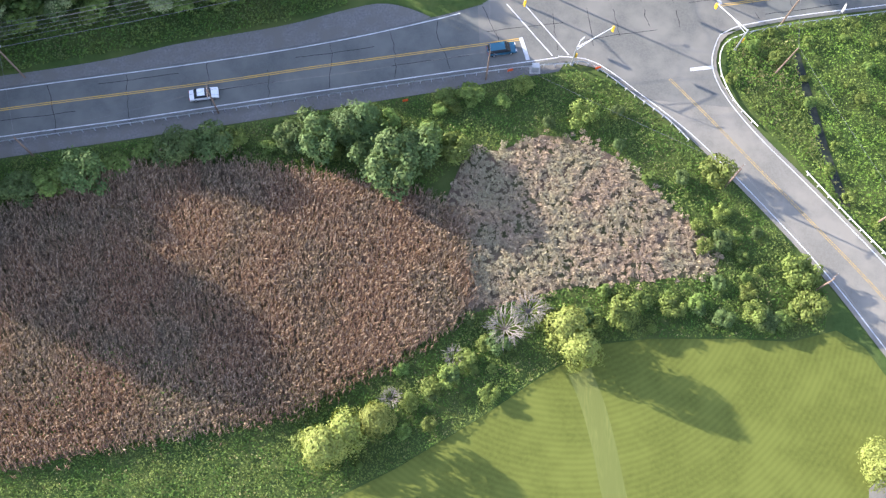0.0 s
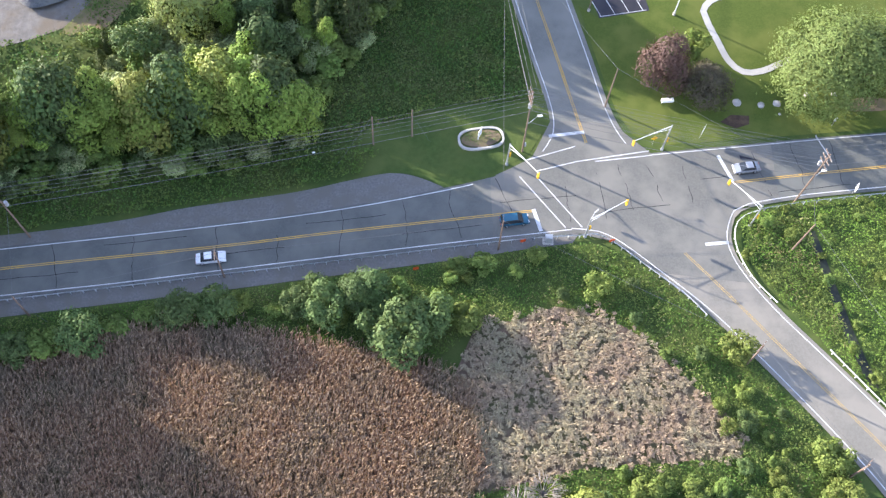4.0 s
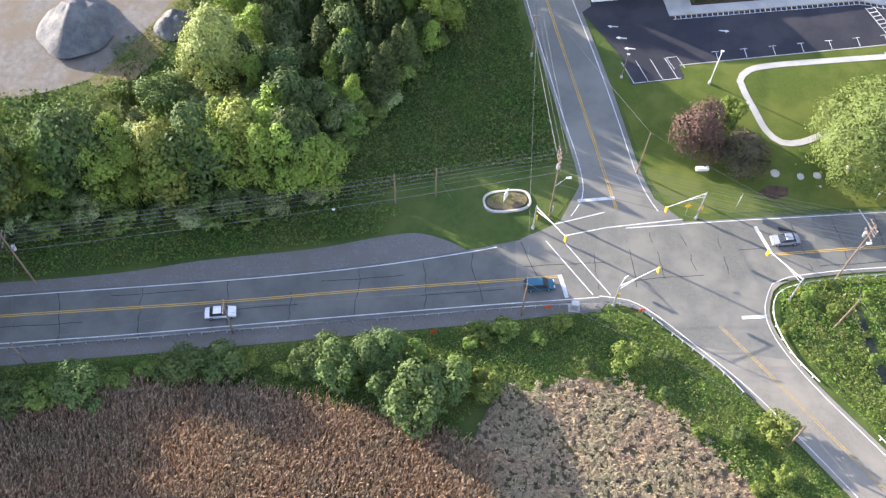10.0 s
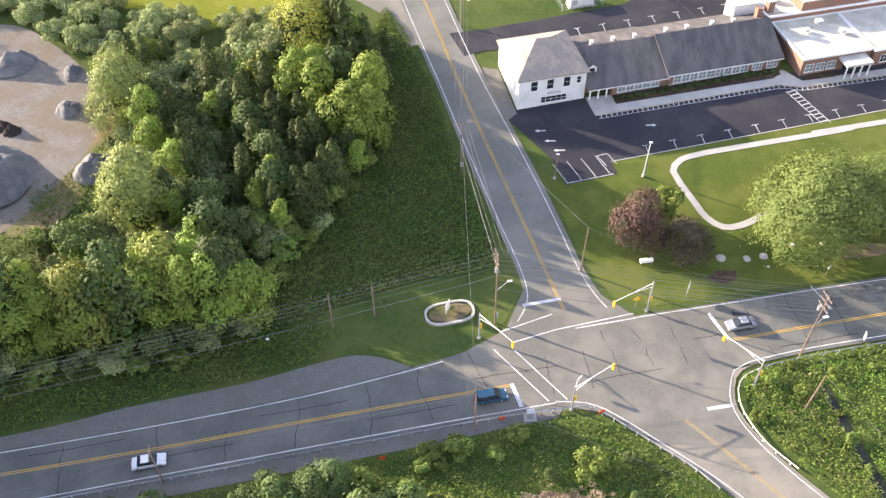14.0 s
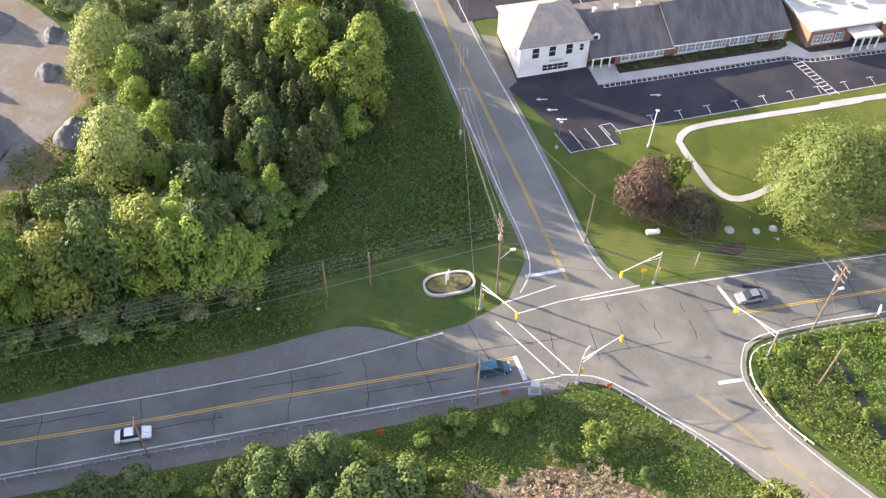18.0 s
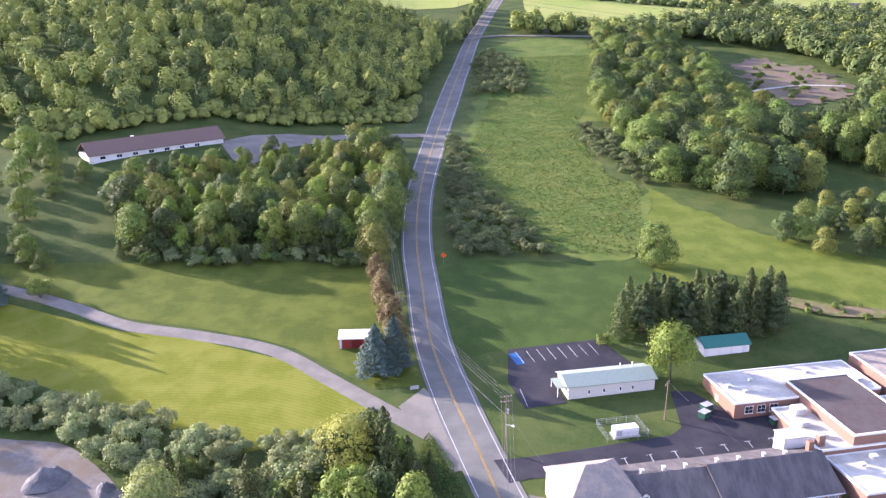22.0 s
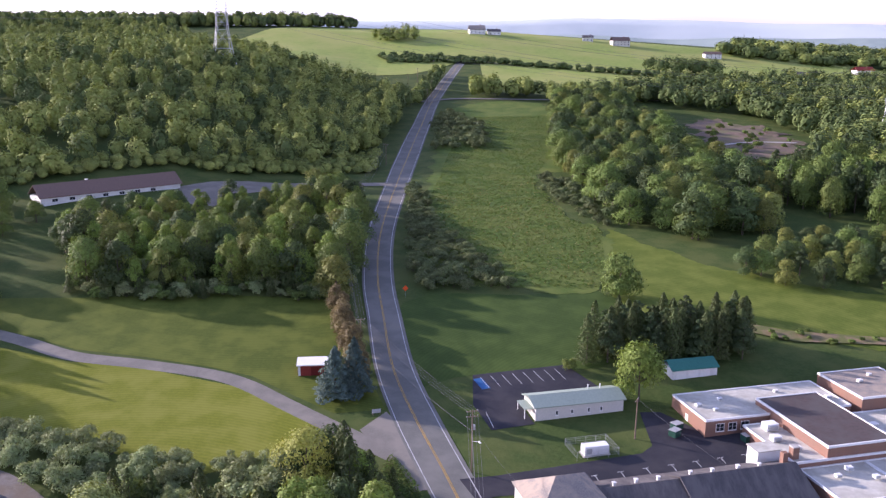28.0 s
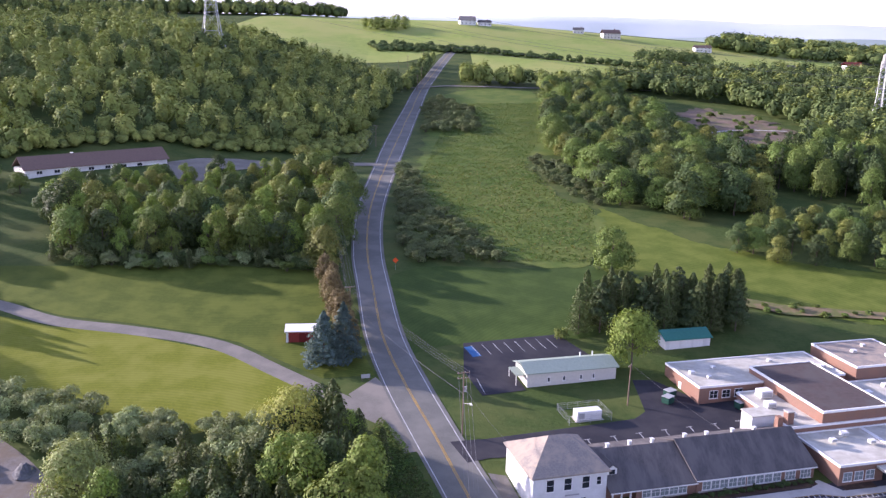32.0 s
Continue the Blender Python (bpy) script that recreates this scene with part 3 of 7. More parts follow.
patch("asphalt_patch", [(52.1, 32.1), (52.3, 30.6), (55.8, 29.4), (55.7, 31.2)], TARMAC, 0.118, 2, "dark rectangular repair in the asphalt")
patch("side_walk", [S(-3.2, -2.8), S(-0.4, -1.0), S(-0.4, 12), S(-3.4, 13.5)], SHOULDER, 0.12, 3, "grey gravel strip beside the white house")
patch("back_yard", [S(-4.5, 18.5), S(14, 16.4), S(30, 16.0), S(64, 17), S(64, 29), S(50, 28.5), S(44, 41), S(39.5, 42), S(37.5, 35), S(35.5, 28), S(32, 25.8), S(14, 25.2), S(-5, 24.8)], TARMAC, 0.08, 3, "dark tarmac back yard")
patch("small_car_park", [S(4.6, 42), S(14.6, 42.4), S(14.6, 52.5), S(36, 53.5), S(32, 68), S(8, 68), S(4, 54)], TARMAC, 0.09, 3, "dark tarmac car park by the metal building")
patch("apron_school", [S(-6.0, 17.6), S(-1, 18.3), S(-1, 25), S(-7.2, 25.4)], TARMAC, 0.1, 3, "tarmac entry")
ribbon("garden_path", [S(60, -20.1), S(52, -20), S(40, -19.6), S(30, -19.4), S(25.2, -20.0), S(22.9, -22.2), S(23.0, -25), S(23.6, -29), S(24.4, -33.5), S(26.4, -36.2), S(30, -36.6), S(36, -35.0)], 1.25, CONCRETE, 0.10)
ribbon("garden_path_east", [S(52, -19.6), S(70, -20.3), S(90, -21.5), S(112, -24)], 1.25, CONCRETE, 0.105)
for n in ("garden_path", "garden_path_east"):
    tagged(bpy.data.objects[n], "pale concrete garden path looping round the lawn", kind="structure")
bays = tagged(empty("parking_lines", Matrix()), "white painted parking lines", kind="structure")
for i in range(14):
    u = 20.3 + 5.55 * i
    lines("bay_mark", [S(u, -17.0), S(u + 0.1, -15.0)], 0.13, WHITE_LINE, 0.09, parent=bays)
    lines("bay_mark", [S(u - 0.7, -14.9), S(u + 0.7, -14.9)], 0.13, WHITE_LINE, 0.09, parent=bays)
for i in range(10):
    u = 8 + 5.55 * i
    lines("bay_mark", [S(u, 18.2), S(u + 0.1, 20.4)], 0.13, WHITE_LINE, 0.1, parent=bays)
    lines("bay_mark", [S(u - 0.7, 20.4), S(u + 0.7, 20.4)], 0.13, WHITE_LINE, 0.1, parent=bays)
lines("kerb_edge", [S(12.8, -17.25), S(110, -17.25)], 0.2, CONCRETE, 0.11, parent=bays)
for i in range(4):
    lines("bay_mark", [S(3.4 + 2.75 * i, -20.3), S(2.2 + 2.75 * i, -15.2)], 0.12, WHITE_LINE, 0.09, parent=bays)
lines("bay_mark", [S(3.2, -20.3), S(12.2, -20.2)], 0.12, WHITE_LINE, 0.09, parent=bays)
for p, q in ((S(11.6, -18), S(10.8, -15.2)), (S(13.6, -18), S(12.8, -15.2)), (S(10.8, -15.2), S(12.8, -15.2))):
    lines("bay_mark", [p, q], 0.12, WHITE_LINE, 0.09, parent=bays)
for d in (0.15, 1.0):
    lines("kerb_line", [S(14.5, -5.2 - d), S(52, -5.8 - d), S(56, -7.5 - d), S(112, -10.5 - d)], 0.1, YELLOW_LINE if d < 0.5 else WHITE_LINE, 0.09, parent=bays)
for i in range(60):
    u = 15 + 1.05 * i
    c = float(np.interp(u, [14.5, 52, 56, 112], [-5.2, -5.8, -7.5, -10.5]))
    lines("kerb_hatch", [S(15 + 1.05 * i, c - 1.0), S(15.15 + 1.05 * i, c - 0.15)], 0.16, WHITE_LINE, 0.088, parent=bays)
for i in range(10):
    lines("crosswalk_bar", [S(52.6 + 0.25 * i, -8.2 - i), S(54.4 + 0.25 * i, -8.0 - i)], 0.2, WHITE_LINE, 0.09, parent=bays)
for d in (0, 1.8):
    lines("crosswalk_line", [S(52.5 + d, -7.8), S(55.0 + d, -17.8)], 0.14, WHITE_LINE, 0.094, parent=bays)
for i in range(8):
    lines("bay_mark", [S(10 + 2.75 * i, 61), S(9.4 + 2.75 * i, 66.5)], 0.12, WHITE_LINE, 0.11, parent=bays)
lines("bay_mark", [S(5.4, 43), S(5.8, 50)], 0.12, WHITE_LINE, 0.11, parent=bays)
BLUE_PAINT = mat("blue_parking_paint", (0.05, 0.14, 0.32), None, 0.2, rough=0.6)
lines("blue_bay", [S(9.2, 60.6), S(8.6, 66)], 2.2, BLUE_PAINT, 0.105, parent=bays)
for u, v, d in ((2.5, -6.5, 1), (3.5, -9.5, 1), (4.4, -12.2, 1), (23.5, -10.2, -1)):
    bm = bmesh.new()
    c = S(u, v)
    for (x0, y0, x1, y1) in ((-0.2, -0.14, 1.1, 0.14),):
        bm.faces.new([bm.verts.new((c[0] + d * x, c[1] + y, gz(*c) + 0.1)) for x, y in ((x0, y0), (x1, y0), (x1, y1), (x0, y1))])
    bm.faces.new([bm.verts.new((c[0] + d * x, c[1] + y, gz(*c) + 0.1)) for x, y in ((-1.0, 0), (-0.2, -0.45), (-0.2, 0.45))])
    bmesh.ops.recalc_face_normals(bm, faces=bm.faces[:])
    part("arrow", bm, WHITE_LINE, bays)

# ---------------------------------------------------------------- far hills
# Distance haze is mixed into the base colours of both ridges.
HAZE = mat("haze_tinted_hills", (0.49, 0.54, 0.53), (0.44, 0.5, 0.49), 160, rough=1.0, big=(0.52, 0.57, 0.55), big_size=500, spec=0.0)
HAZE_NEAR = mat("haze_tinted_valley", (0.27, 0.33, 0.31), (0.21, 0.26, 0.25), 90, rough=1.0, big=(0.31, 0.37, 0.34), big_size=300, spec=0.0)


def hills(name, dist, base, amp, seed, material):
    rng = np.random.default_rng(seed)
    az = np.radians(np.linspace(-75, 75, 240))
    h = sum(a_ * np.sin(az * f + p) for a_, f, p in zip(amp, (2.3, 5.1, 9.7, 21, 43), rng.uniform(0, 6.28, 5)))
    x, y = dist * np.sin(az), dist * np.cos(az)
    v = np.concatenate([np.stack([x * k, y * k, z], 1) for k, z in ((0.9, 0 * h - 80), (0.97, base + h - 30), (1.0, base + h), (1.06, 0 * h - 80))])
    n = len(az)
    f = [(r * n + i, r * n + i + 1, (r + 1) * n + i + 1, (r + 1) * n + i) for r in range(3) for i in range(n - 1)]
    ob = link(name, v, f, material)
    for p in ob.data.polygons:
        p.use_smooth = True
    return tagged(ob, "wooded ridge on the horizon, haze painted into its blue-grey", kind="structure")


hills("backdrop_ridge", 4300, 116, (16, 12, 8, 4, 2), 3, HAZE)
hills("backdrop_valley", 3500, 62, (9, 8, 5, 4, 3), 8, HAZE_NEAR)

# ---------------------------------------------------------------- plants
BARK = mat("bark", (0.13, 0.105, 0.08), (0.08, 0.065, 0.05), 0.3, bump=0.03)
GREY_BARK = mat("grey_bark", (0.3, 0.27, 0.23), (0.2, 0.18, 0.155), 0.3, bump=0.03)


def leaf_mat(name, c, isl=0.22):
    return mat(name, c, tuple(v * 0.7 for v in c), 0.8, rough=0.7, island=isl, obj=0.2, through_light=0.16, spec=0.2)


LEAF = leaf_mat("leaf_green", (0.156, 0.227, 0.049))
LEAF_BRIGHT = leaf_mat("leaf_spring_green", (0.215, 0.25, 0.055))
LEAF_DARK = leaf_mat("leaf_dark", (0.081, 0.125, 0.039))
LEAF_GREY = leaf_mat("leaf_grey_green", (0.275, 0.334, 0.138))
LEAF_WILLOW = leaf_mat("leaf_willow", (0.155, 0.218, 0.057))
LEAF_COPPER = leaf_mat("leaf_copper", (0.105, 0.066, 0.056))
LEAF_SPRUCE = leaf_mat("needle_blue", (0.098, 0.150, 0.130))
LEAF_PINE = leaf_mat("needle_dark", (0.075, 0.112, 0.042))
LEAF_BROWN = leaf_mat("leaf_brown", (0.182, 0.150, 0.065))


def quads(centres, normals, size, rng, slim=0.62):
    """Small folded leaf sprays: one rhombus of two triangles each."""
    n = len(centres)
    nrm = normals / (np.linalg.norm(normals, axis=1, keepdims=True) + 1e-9)
    r = rng.normal(size=(n, 3))
    t = np.cross(nrm, r)
    t /= np.linalg.norm(t, axis=1, keepdims=True) + 1e-9
    b = np.cross(nrm, t)
    s = (size * rng.uniform(0.6, 1.35, n))[:, None]
    v = np.stack([centres - t * s, centres - b * s * slim + nrm * s * 0.25, centres + t * s, centres + b * s * slim + nrm * s * 0.25], 1).reshape(-1, 3)
    return v


def quad_mesh(name, v, material):
    n = len(v) // 4
    me = bpy.data.meshes.new(name)
    me.vertices.add(4 * n)
    me.vertices.foreach_set("co", np.ascontiguousarray(v, np.float32).ravel())
    me.loops.add(4 * n)
    me.loops.foreach_set("vertex_index", np.arange(4 * n, dtype=np.int32))
    me.polygons.add(n)
    me.polygons.foreach_set("loop_start", np.arange(0, 4 * n, 4, dtype=np.int32))
    me.update(calc_edges=True)
    me.materials.append(material)
    return me


def crown_points(rng, lobes, count, power=0.45):
    """Points and outward normals in a cloud of round lobes (x, y, z, radius, flattening)."""
    count, want = int(count * 2.2), count
    w = np.array([l[3] ** 2 for l in lobes])
    pick = rng.choice(len(lobes), count, p=w / w.sum())
    L = np.array(lobes)[pick]
    d = rng.normal(size=(count, 3))
    d /= np.linalg.norm(d, axis=1, keepdims=True)
    d[:, 2] = np.where(d[:, 2] < -0.35, -d[:, 2], d[:, 2])
    r = L[:, 3] * (0.62 + 0.42 * rng.random(count) ** power) * (1 + 0.18 * np.sin(d[:, 0] * 7 + L[:, 0] * 3) * np.cos(d[:, 1] * 6 + L[:, 1]))
    r = r * (1 + 0.3 * rng.random(count) * (rng.random(count) < 0.22))          # ragged sprays past the outline
    p = L[:, :3] + d * r[:, None] * np.stack([np.ones(count), np.ones(count), L[:, 4]], 1)
    deep = np.zeros(count, bool)
    for l in lobes:
        deep |= ((p[:, 0] - l[0]) ** 2 + (p[:, 1] - l[1]) ** 2 + ((p[:, 2] - l[2]) / l[4]) ** 2) < (0.6 * l[3]) ** 2
    i = np.flatnonzero(~deep)[:want]
    return p[i], d[i] + rng.normal(scale=0.36, size=(len(i), 3)) + np.array([0, 0, 0.25])


def broad_lobes(rng, h, w, n=12):
    out = [(0, 0, h * 0.72, w * 0.36, 0.95)]
    for i in range(n):
        a_ = i * 2.4 + rng.uniform(-0.4, 0.4)
        k = rng.uniform(0.26, 0.38) * w
        z = h * rng.uniform(0.13, 0.76)
        r = k * rng.uniform(0.65, 1.0)
        d = k * (1.0 if z < h * 0.6 else 0.6)
        out.append((math.cos(a_) * d, math.sin(a_) * d, z, r, rng.uniform(0.75, 1.0)))
    out.append((rng.uniform(-0.1, 0.1) * w, rng.uniform(-0.1, 0.1) * w, h * 0.86, w * 0.2, 0.8))
    return out


def trunk_mesh(bm, h, w, rng, r=None, limbs=6):
    r = r or h * 0.018
    top = (rng.uniform(-0.3, 0.3), rng.uniform(-0.3, 0.3), h * 0.72)
    tube(bm, (0, 0, -0.3), (top[0] * 0.4, top[1] * 0.4, h * 0.35), r * 1.25, r * 0.9, 7)
    tube(bm, (top[0] * 0.4, top[1] * 0.4, h * 0.35), top, r * 0.9, r * 0.3, 6)
    for i in range(limbs):
        a_ = i * 2.4 + rng.uniform(-0.3, 0.3)
        z = h * rng.uniform(0.25, 0.5)
        e = (math.cos(a_) * w * 0.32, math.sin(a_) * w * 0.32, z + h * rng.uniform(0.14, 0.3))
        tube(bm, (top[0] * 0.3, top[1] * 0.3, z), e, r * 0.5, r * 0.12, 5)
    return bm


def make_tree(name, kind, h, w, leaf, seed, count=1500, size=0.34, bark=BARK):
    """One plant at the origin: an Empty with a trunk and a crown."""
    rng = np.random.default_rng(seed)
    if count < 5000:
        count, size = int(count * 2.0), size * 0.72
    top = empty(name, Matrix())
    bm = bmesh.new()
    if kind == "broad":
        lobes = broad_lobes(rng, h, w)
        p, nr = crown_points(rng, lobes, count)
        whole = p - [0, 0, h * 0.5]
        nr = nr * 0.75 + 0.6 * whole / (np.linalg.norm(whole, axis=1, keepdims=True) + 1e-6) + rng.normal(scale=0.22, size=p.shape)
        trunk_mesh(bm, h, w, rng)
    elif kind == "shrub":
        lobes = [(math.cos(i * 2.4) * w * rng.uniform(0.08, 0.4), math.sin(i * 2.4) * w * rng.uniform(0.08, 0.4), h * rng.uniform(0.22, 0.66), w * rng.uniform(0.13, 0.27), h / w * 0.9) for i in range(12)]
        p, nr = crown_points(rng, lobes, count)
        for i in range(5):
            a_ = i * 1.26
            tube(bm, (math.cos(a_) * 0.1, math.sin(a_) * 0.1, -0.2), (math.cos(a_) * w * 0.25, math.sin(a_) * w * 0.25, h * 0.6), 0.05, 0.015, 5)
    elif kind == "conifer":
        z = h * (0.1 + 0.9 * rng.random(count) ** 1.5)
        a_ = rng.random(count) * math.tau
        tier = 0.82 + 0.18 * np.sin(z * 5.0 + 2 * np.sin(a_ * 3))
        r = w / 2 * (1 - z / h) ** (0.55 if name == "red_cedar" else 0.8) * tier * (0.55 + 0.45 * rng.random(count) ** 0.5) * (1 + 0.2 * np.sin(a_ * 5 + z))
        p = np.stack([np.cos(a_) * r, np.sin(a_) * r, z - r * 0.12], 1)
        nr = np.stack([np.cos(a_), np.sin(a_), 0.9 + 0 * a_], 1) + rng.normal(scale=0.5, size=(count, 3))
        tube(bm, (0, 0, -0.3), (0, 0, h * 0.95), h * 0.017, 0.03, 7)
    elif kind == "pine":
        lobes = [(math.cos(i * 2.4) * w * 0.28 * (1.1 - i / 11), math.sin(i * 2.4) * w * 0.28 * (1.1 - i / 11), h * (0.3 + 0.06 * i), w * 0.24 * (1.15 - i / 14), 0.7) for i in range(11)]
        p, nr = crown_points(rng, lobes, count)
        tube(bm, (0, 0, -0.3), (0, 0, h * 0.93), h * 0.017, 0.04, 7)
        for i in range(8):
            tube(bm, (0, 0, h * (0.3 + 0.06 * i)), (math.cos(i * 2.4) * w * 0.3, math.sin(i * 2.4) * w * 0.3, h * (0.36 + 0.06 * i)), 0.05, 0.02, 5)
    elif kind == "dead":
        p = nr = np.zeros((0, 3))
        for i in range(16):
            a_ = i * 2.4
            e1 = Vector((math.cos(a_) * w * 0.22, math.sin(a_) * w * 0.22, h * rng.uniform(0.35, 0.7)))
            tube(bm, (0, 0, h * 0.05), e1, 0.10, 0.05, 5)
            for j in range(7):
                e2 = e1 + Vector((math.cos(a_ + rng.uniform(-0.9, 0.9)), math.sin(a_ + rng.uniform(-0.9, 0.9)), rng.uniform(0, 0.9))) * w * rng.uniform(0.12, 0.3)
                tube(bm, e1, e2, 0.045, 0.02, 4)
                for k in range(3):
                    e3 = e2 + Vector(rng.normal(size=3)) * 0.35
                    tube(bm, e1.lerp(e2, 0.5 + 0.15 * k), e3, 0.02, 0.008, 3)
    part("trunk", bm, bark, top)
    if len(p):
        ob = new("crown", quad_mesh("crown", quads(p, nr, size, rng), leaf))
        ob.parent = top
    return top


def place(x, y, s=1.0, turn=0.0, sz=None):
    return Matrix.Translation((x, y, gz(x, y))) @ Matrix.Rotation(turn, 4, "Z") @ Matrix.Diagonal((s, s, sz or s, 1))


class Kind:
    """A few grown models of one kind, copied to many places."""

    def __init__(self, name, kind, h, w, leaf, label, cat, n=3, count=1500, size=0.34, bark=BARK, seed=0):
        self.models = [tagged(make_tree(name, kind, h * (1 + 0.06 * k), w, leaf, seed + k, count, size, bark), label, cat) for k in range(n)]
        self.used = 0
        self.rng = np.random.default_rng(seed + 77)

    def put(self, x, y, s=1.0, sz=None, group="", label=""):
        k = self.used
        self.used += 1
        m = place(x, y, s, self.rng.uniform(0, 6.28), sz)
        if k < len(self.models):
            ob = self.models[k]
            ob.matrix_basis = m
        else:
            ob = copy_thing(self.models[k % len(self.models)], Matrix())
            ob.matrix_basis = m
        return tagged(ob, label, group=group)

    def spread(self, poly, gap, seed, lo=0.75, hi=1.25, holes=(), group=""):
        rng = np.random.default_rng(seed)
        for x, y in spots(poly, gap, seed, holes):
            self.put(x, y, rng.uniform(lo, hi), group=group)


OAK = Kind("deciduous_tree", "broad", 11, 9, LEAF, "leafy green deciduous tree in full spring leaf", "tree", 4, 1900, 0.38, seed=10)
ASH = Kind("young_tree", "broad", 11, 8, LEAF_BRIGHT, "bright yellow-green deciduous tree on the wood's edge", "tree", 3, 1800, 0.37, seed=20)
DARK = Kind("dark_tree", "broad", 12, 8.5, LEAF_DARK, "dark green deciduous tree in dense wood", "tree", 3, 1700, 0.43, seed=30)
OLIVE = Kind("wild_shrub", "shrub", 4.2, 5.6, LEAF_GREY, "grey-green wild shrub with silvery leaves", "shrub", 4, 900, 0.25, seed=40)
SILVER = Kind("silver_shrub", "shrub", 4.0, 5.2, leaf_mat("leaf_silver", (0.15, 0.19, 0.075)), "silvery grey-green shrub in rough meadow", "shrub", 3, 620, 0.3, seed=43)
BUSH = Kind("green_shrub", "shrub", 3.0, 4.0, LEAF, "round green shrub in rough grass", "shrub", 3, 700, 0.24, seed=50)
LIME = Kind("light_shrub", "shrub", 3.4, 4.4, leaf_mat("leaf_lime", (0.165, 0.215, 0.045)), "yellow-green shrub in sunlight", "shrub", 3, 800, 0.24, seed=55)
FRESH = Kind("slender_tree", "broad", 10.5, 5.6, leaf_mat("leaf_fresh", (0.195, 0.280, 0.047)), "slender fresh green tree in a dense row", "tree", 4, 1500, 0.3, seed=25)
CEDAR = Kind("red_cedar", "conifer", 8.5, 5.8, leaf_mat("leaf_cedar", (0.082, 0.112, 0.034)), "dark narrow cedar among the trees", "conifer", 2, 1100, 0.26, seed=60)
SALLOW = Kind("sallow_shrub", "shrub", 4.4, 5.2, leaf_mat("leaf_sallow", (0.1, 0.148, 0.045)), "grey-green sallow shrub beside the marsh", "shrub", 3, 1300, 0.22, seed=46)
PINE = Kind("pine_tree", "pine", 13, 7, LEAF_PINE, "tall dark pine with a bare trunk", "pine", 2, 1500, 0.34, seed=65)

PIT = [(-110, 112), (-94, 109), (-82, 107.5), (-73, 101), (-65, 93), (-58, 84), (-55.5, 75), (-58, 66), (-64, 60), (-70, 52), (-90, 46), (-125, 52), (-130, 95)]
# tall row above the highway
WOOD_A = [(-185, -2), (-120, 8), (-70, 17.5), (-46, 22), (-27, 25.5), (-22, 31), (-24, 38), (-40, 40), (-60, 39), (-110, 34), (-185, 22)]
for i, (x, y) in enumerate(spots(WOOD_A, 3.7, 1)):
    back = y - np.interp(x, [-185, -120, -70, -46, -27, -20], [-2, 8, 17.5, 22, 25.5, 30])
    # Trees this far west are out of view, enlarged to shade the highway.
    if x < -78:
        (FRESH, FRESH, DARK, FRESH, FRESH, OLIVE)[i % 6].put(x, y, 1.45 + 0.12 * (i * 7 % 5), group="trees above the highway")
    elif back < 5.5:
        (BUSH, SALLOW, BUSH, OLIVE, BUSH)[i % 5].put(x, y, 0.65 + 0.1 * (i * 7 % 6), group="shrubs below the trees")
    elif back < 9.5:
        (BUSH, FRESH, SALLOW, BUSH)[i % 4].put(x, y, (1.5, 0.72, 1.25, 1.3)[i % 4], group="shrubs below the trees")
    elif back < 14:
        (FRESH, ASH, FRESH, DARK, FRESH)[i % 5].put(x, y - 2.5, 0.95 + 0.07 * (i * 7 % 5), 1.3 + 0.06 * (i * 3 % 5), group="trees above the highway")
    else:
        (BUSH, OLIVE, BUSH)[i % 3].put(x, y, 1.0 + 0.1 * (i * 7 % 4), group="shrubs behind the tall row")
for x, y, s in ((-26, 33, 1.0), (-23.5, 34, 0.9), (-29.5, 33.5, 1.05), (-33, 33, 1.0)):
    FRESH.put(x, y - 2, s * 1.1, s * 1.5, group="trees above the highway")
# the wood between the gravel yard and the hill road
WOOD_B = [(-56, 44), (-30, 44), (-17, 55), (-7, 68), (-4.5, 92), (-14, 108), (-30, 106), (-44, 97), (-62, 100), (-60, 92), (-52, 78), (-54, 62)]
BIG_TREES = [(-54, 80, 6), (-46, 56, 6), (-20, 95, 5.5), (-18.5, 82, 4.5), (-9, 77, 5)]
for i, (x, y) in enumerate(spots(WOOD_B, 3.6, 2, [PIT])):
    if any(math.hypot(x - bx, y - by) < br * 0.75 for bx, by, br in BIG_TREES):
        continue
    k = i * 5 % 8
    if y > 84 and x < -26:
        kind, sc = (OLIVE, OLIVE, BUSH, OLIVE, CEDAR, OLIVE, OLIVE, LIME)[k], 0.75 + 0.08 * (i * 7 % 6)
    elif x < -34:
        kind, sc = (OLIVE, OLIVE, CEDAR, OLIVE, BUSH, FRESH, OLIVE, SALLOW)[k], 0.85 + 0.09 * (i * 7 % 6)
    else:
        kind, sc = (CEDAR, BUSH, DARK, CEDAR, OLIVE, CEDAR, FRESH, BUSH)[k], 0.6 + 0.08 * (i * 7 % 6)
    if kind in (BUSH, SALLOW, LIME):
        sc *= 1.35
    elif kind in (DARK, FRESH):
        sc *= 0.85
    kind.put(x, y - 3, sc * (1.2 if x > -34 else 1.0), sc * (1.4 if y < 84 and x > -34 else 1.2), group="wood beside the gravel yard")
OLIVE.spread([(-72, 101), (-64, 96), (-44, 98), (-28, 106), (-24, 112), (-42, 106), (-70, 118), (-110, 132), (-112, 118), (-92, 110)], 4.6, 3, 0.7, 1.15, group="shrubs at the lawn's edge")
BUSH.spread([(-24, 40), (-16, 44), (-6, 60), (-2, 78), (-8, 74), (-20, 58)], 8.0, 4, 0.3, 0.8, group="shrubs on the slope")
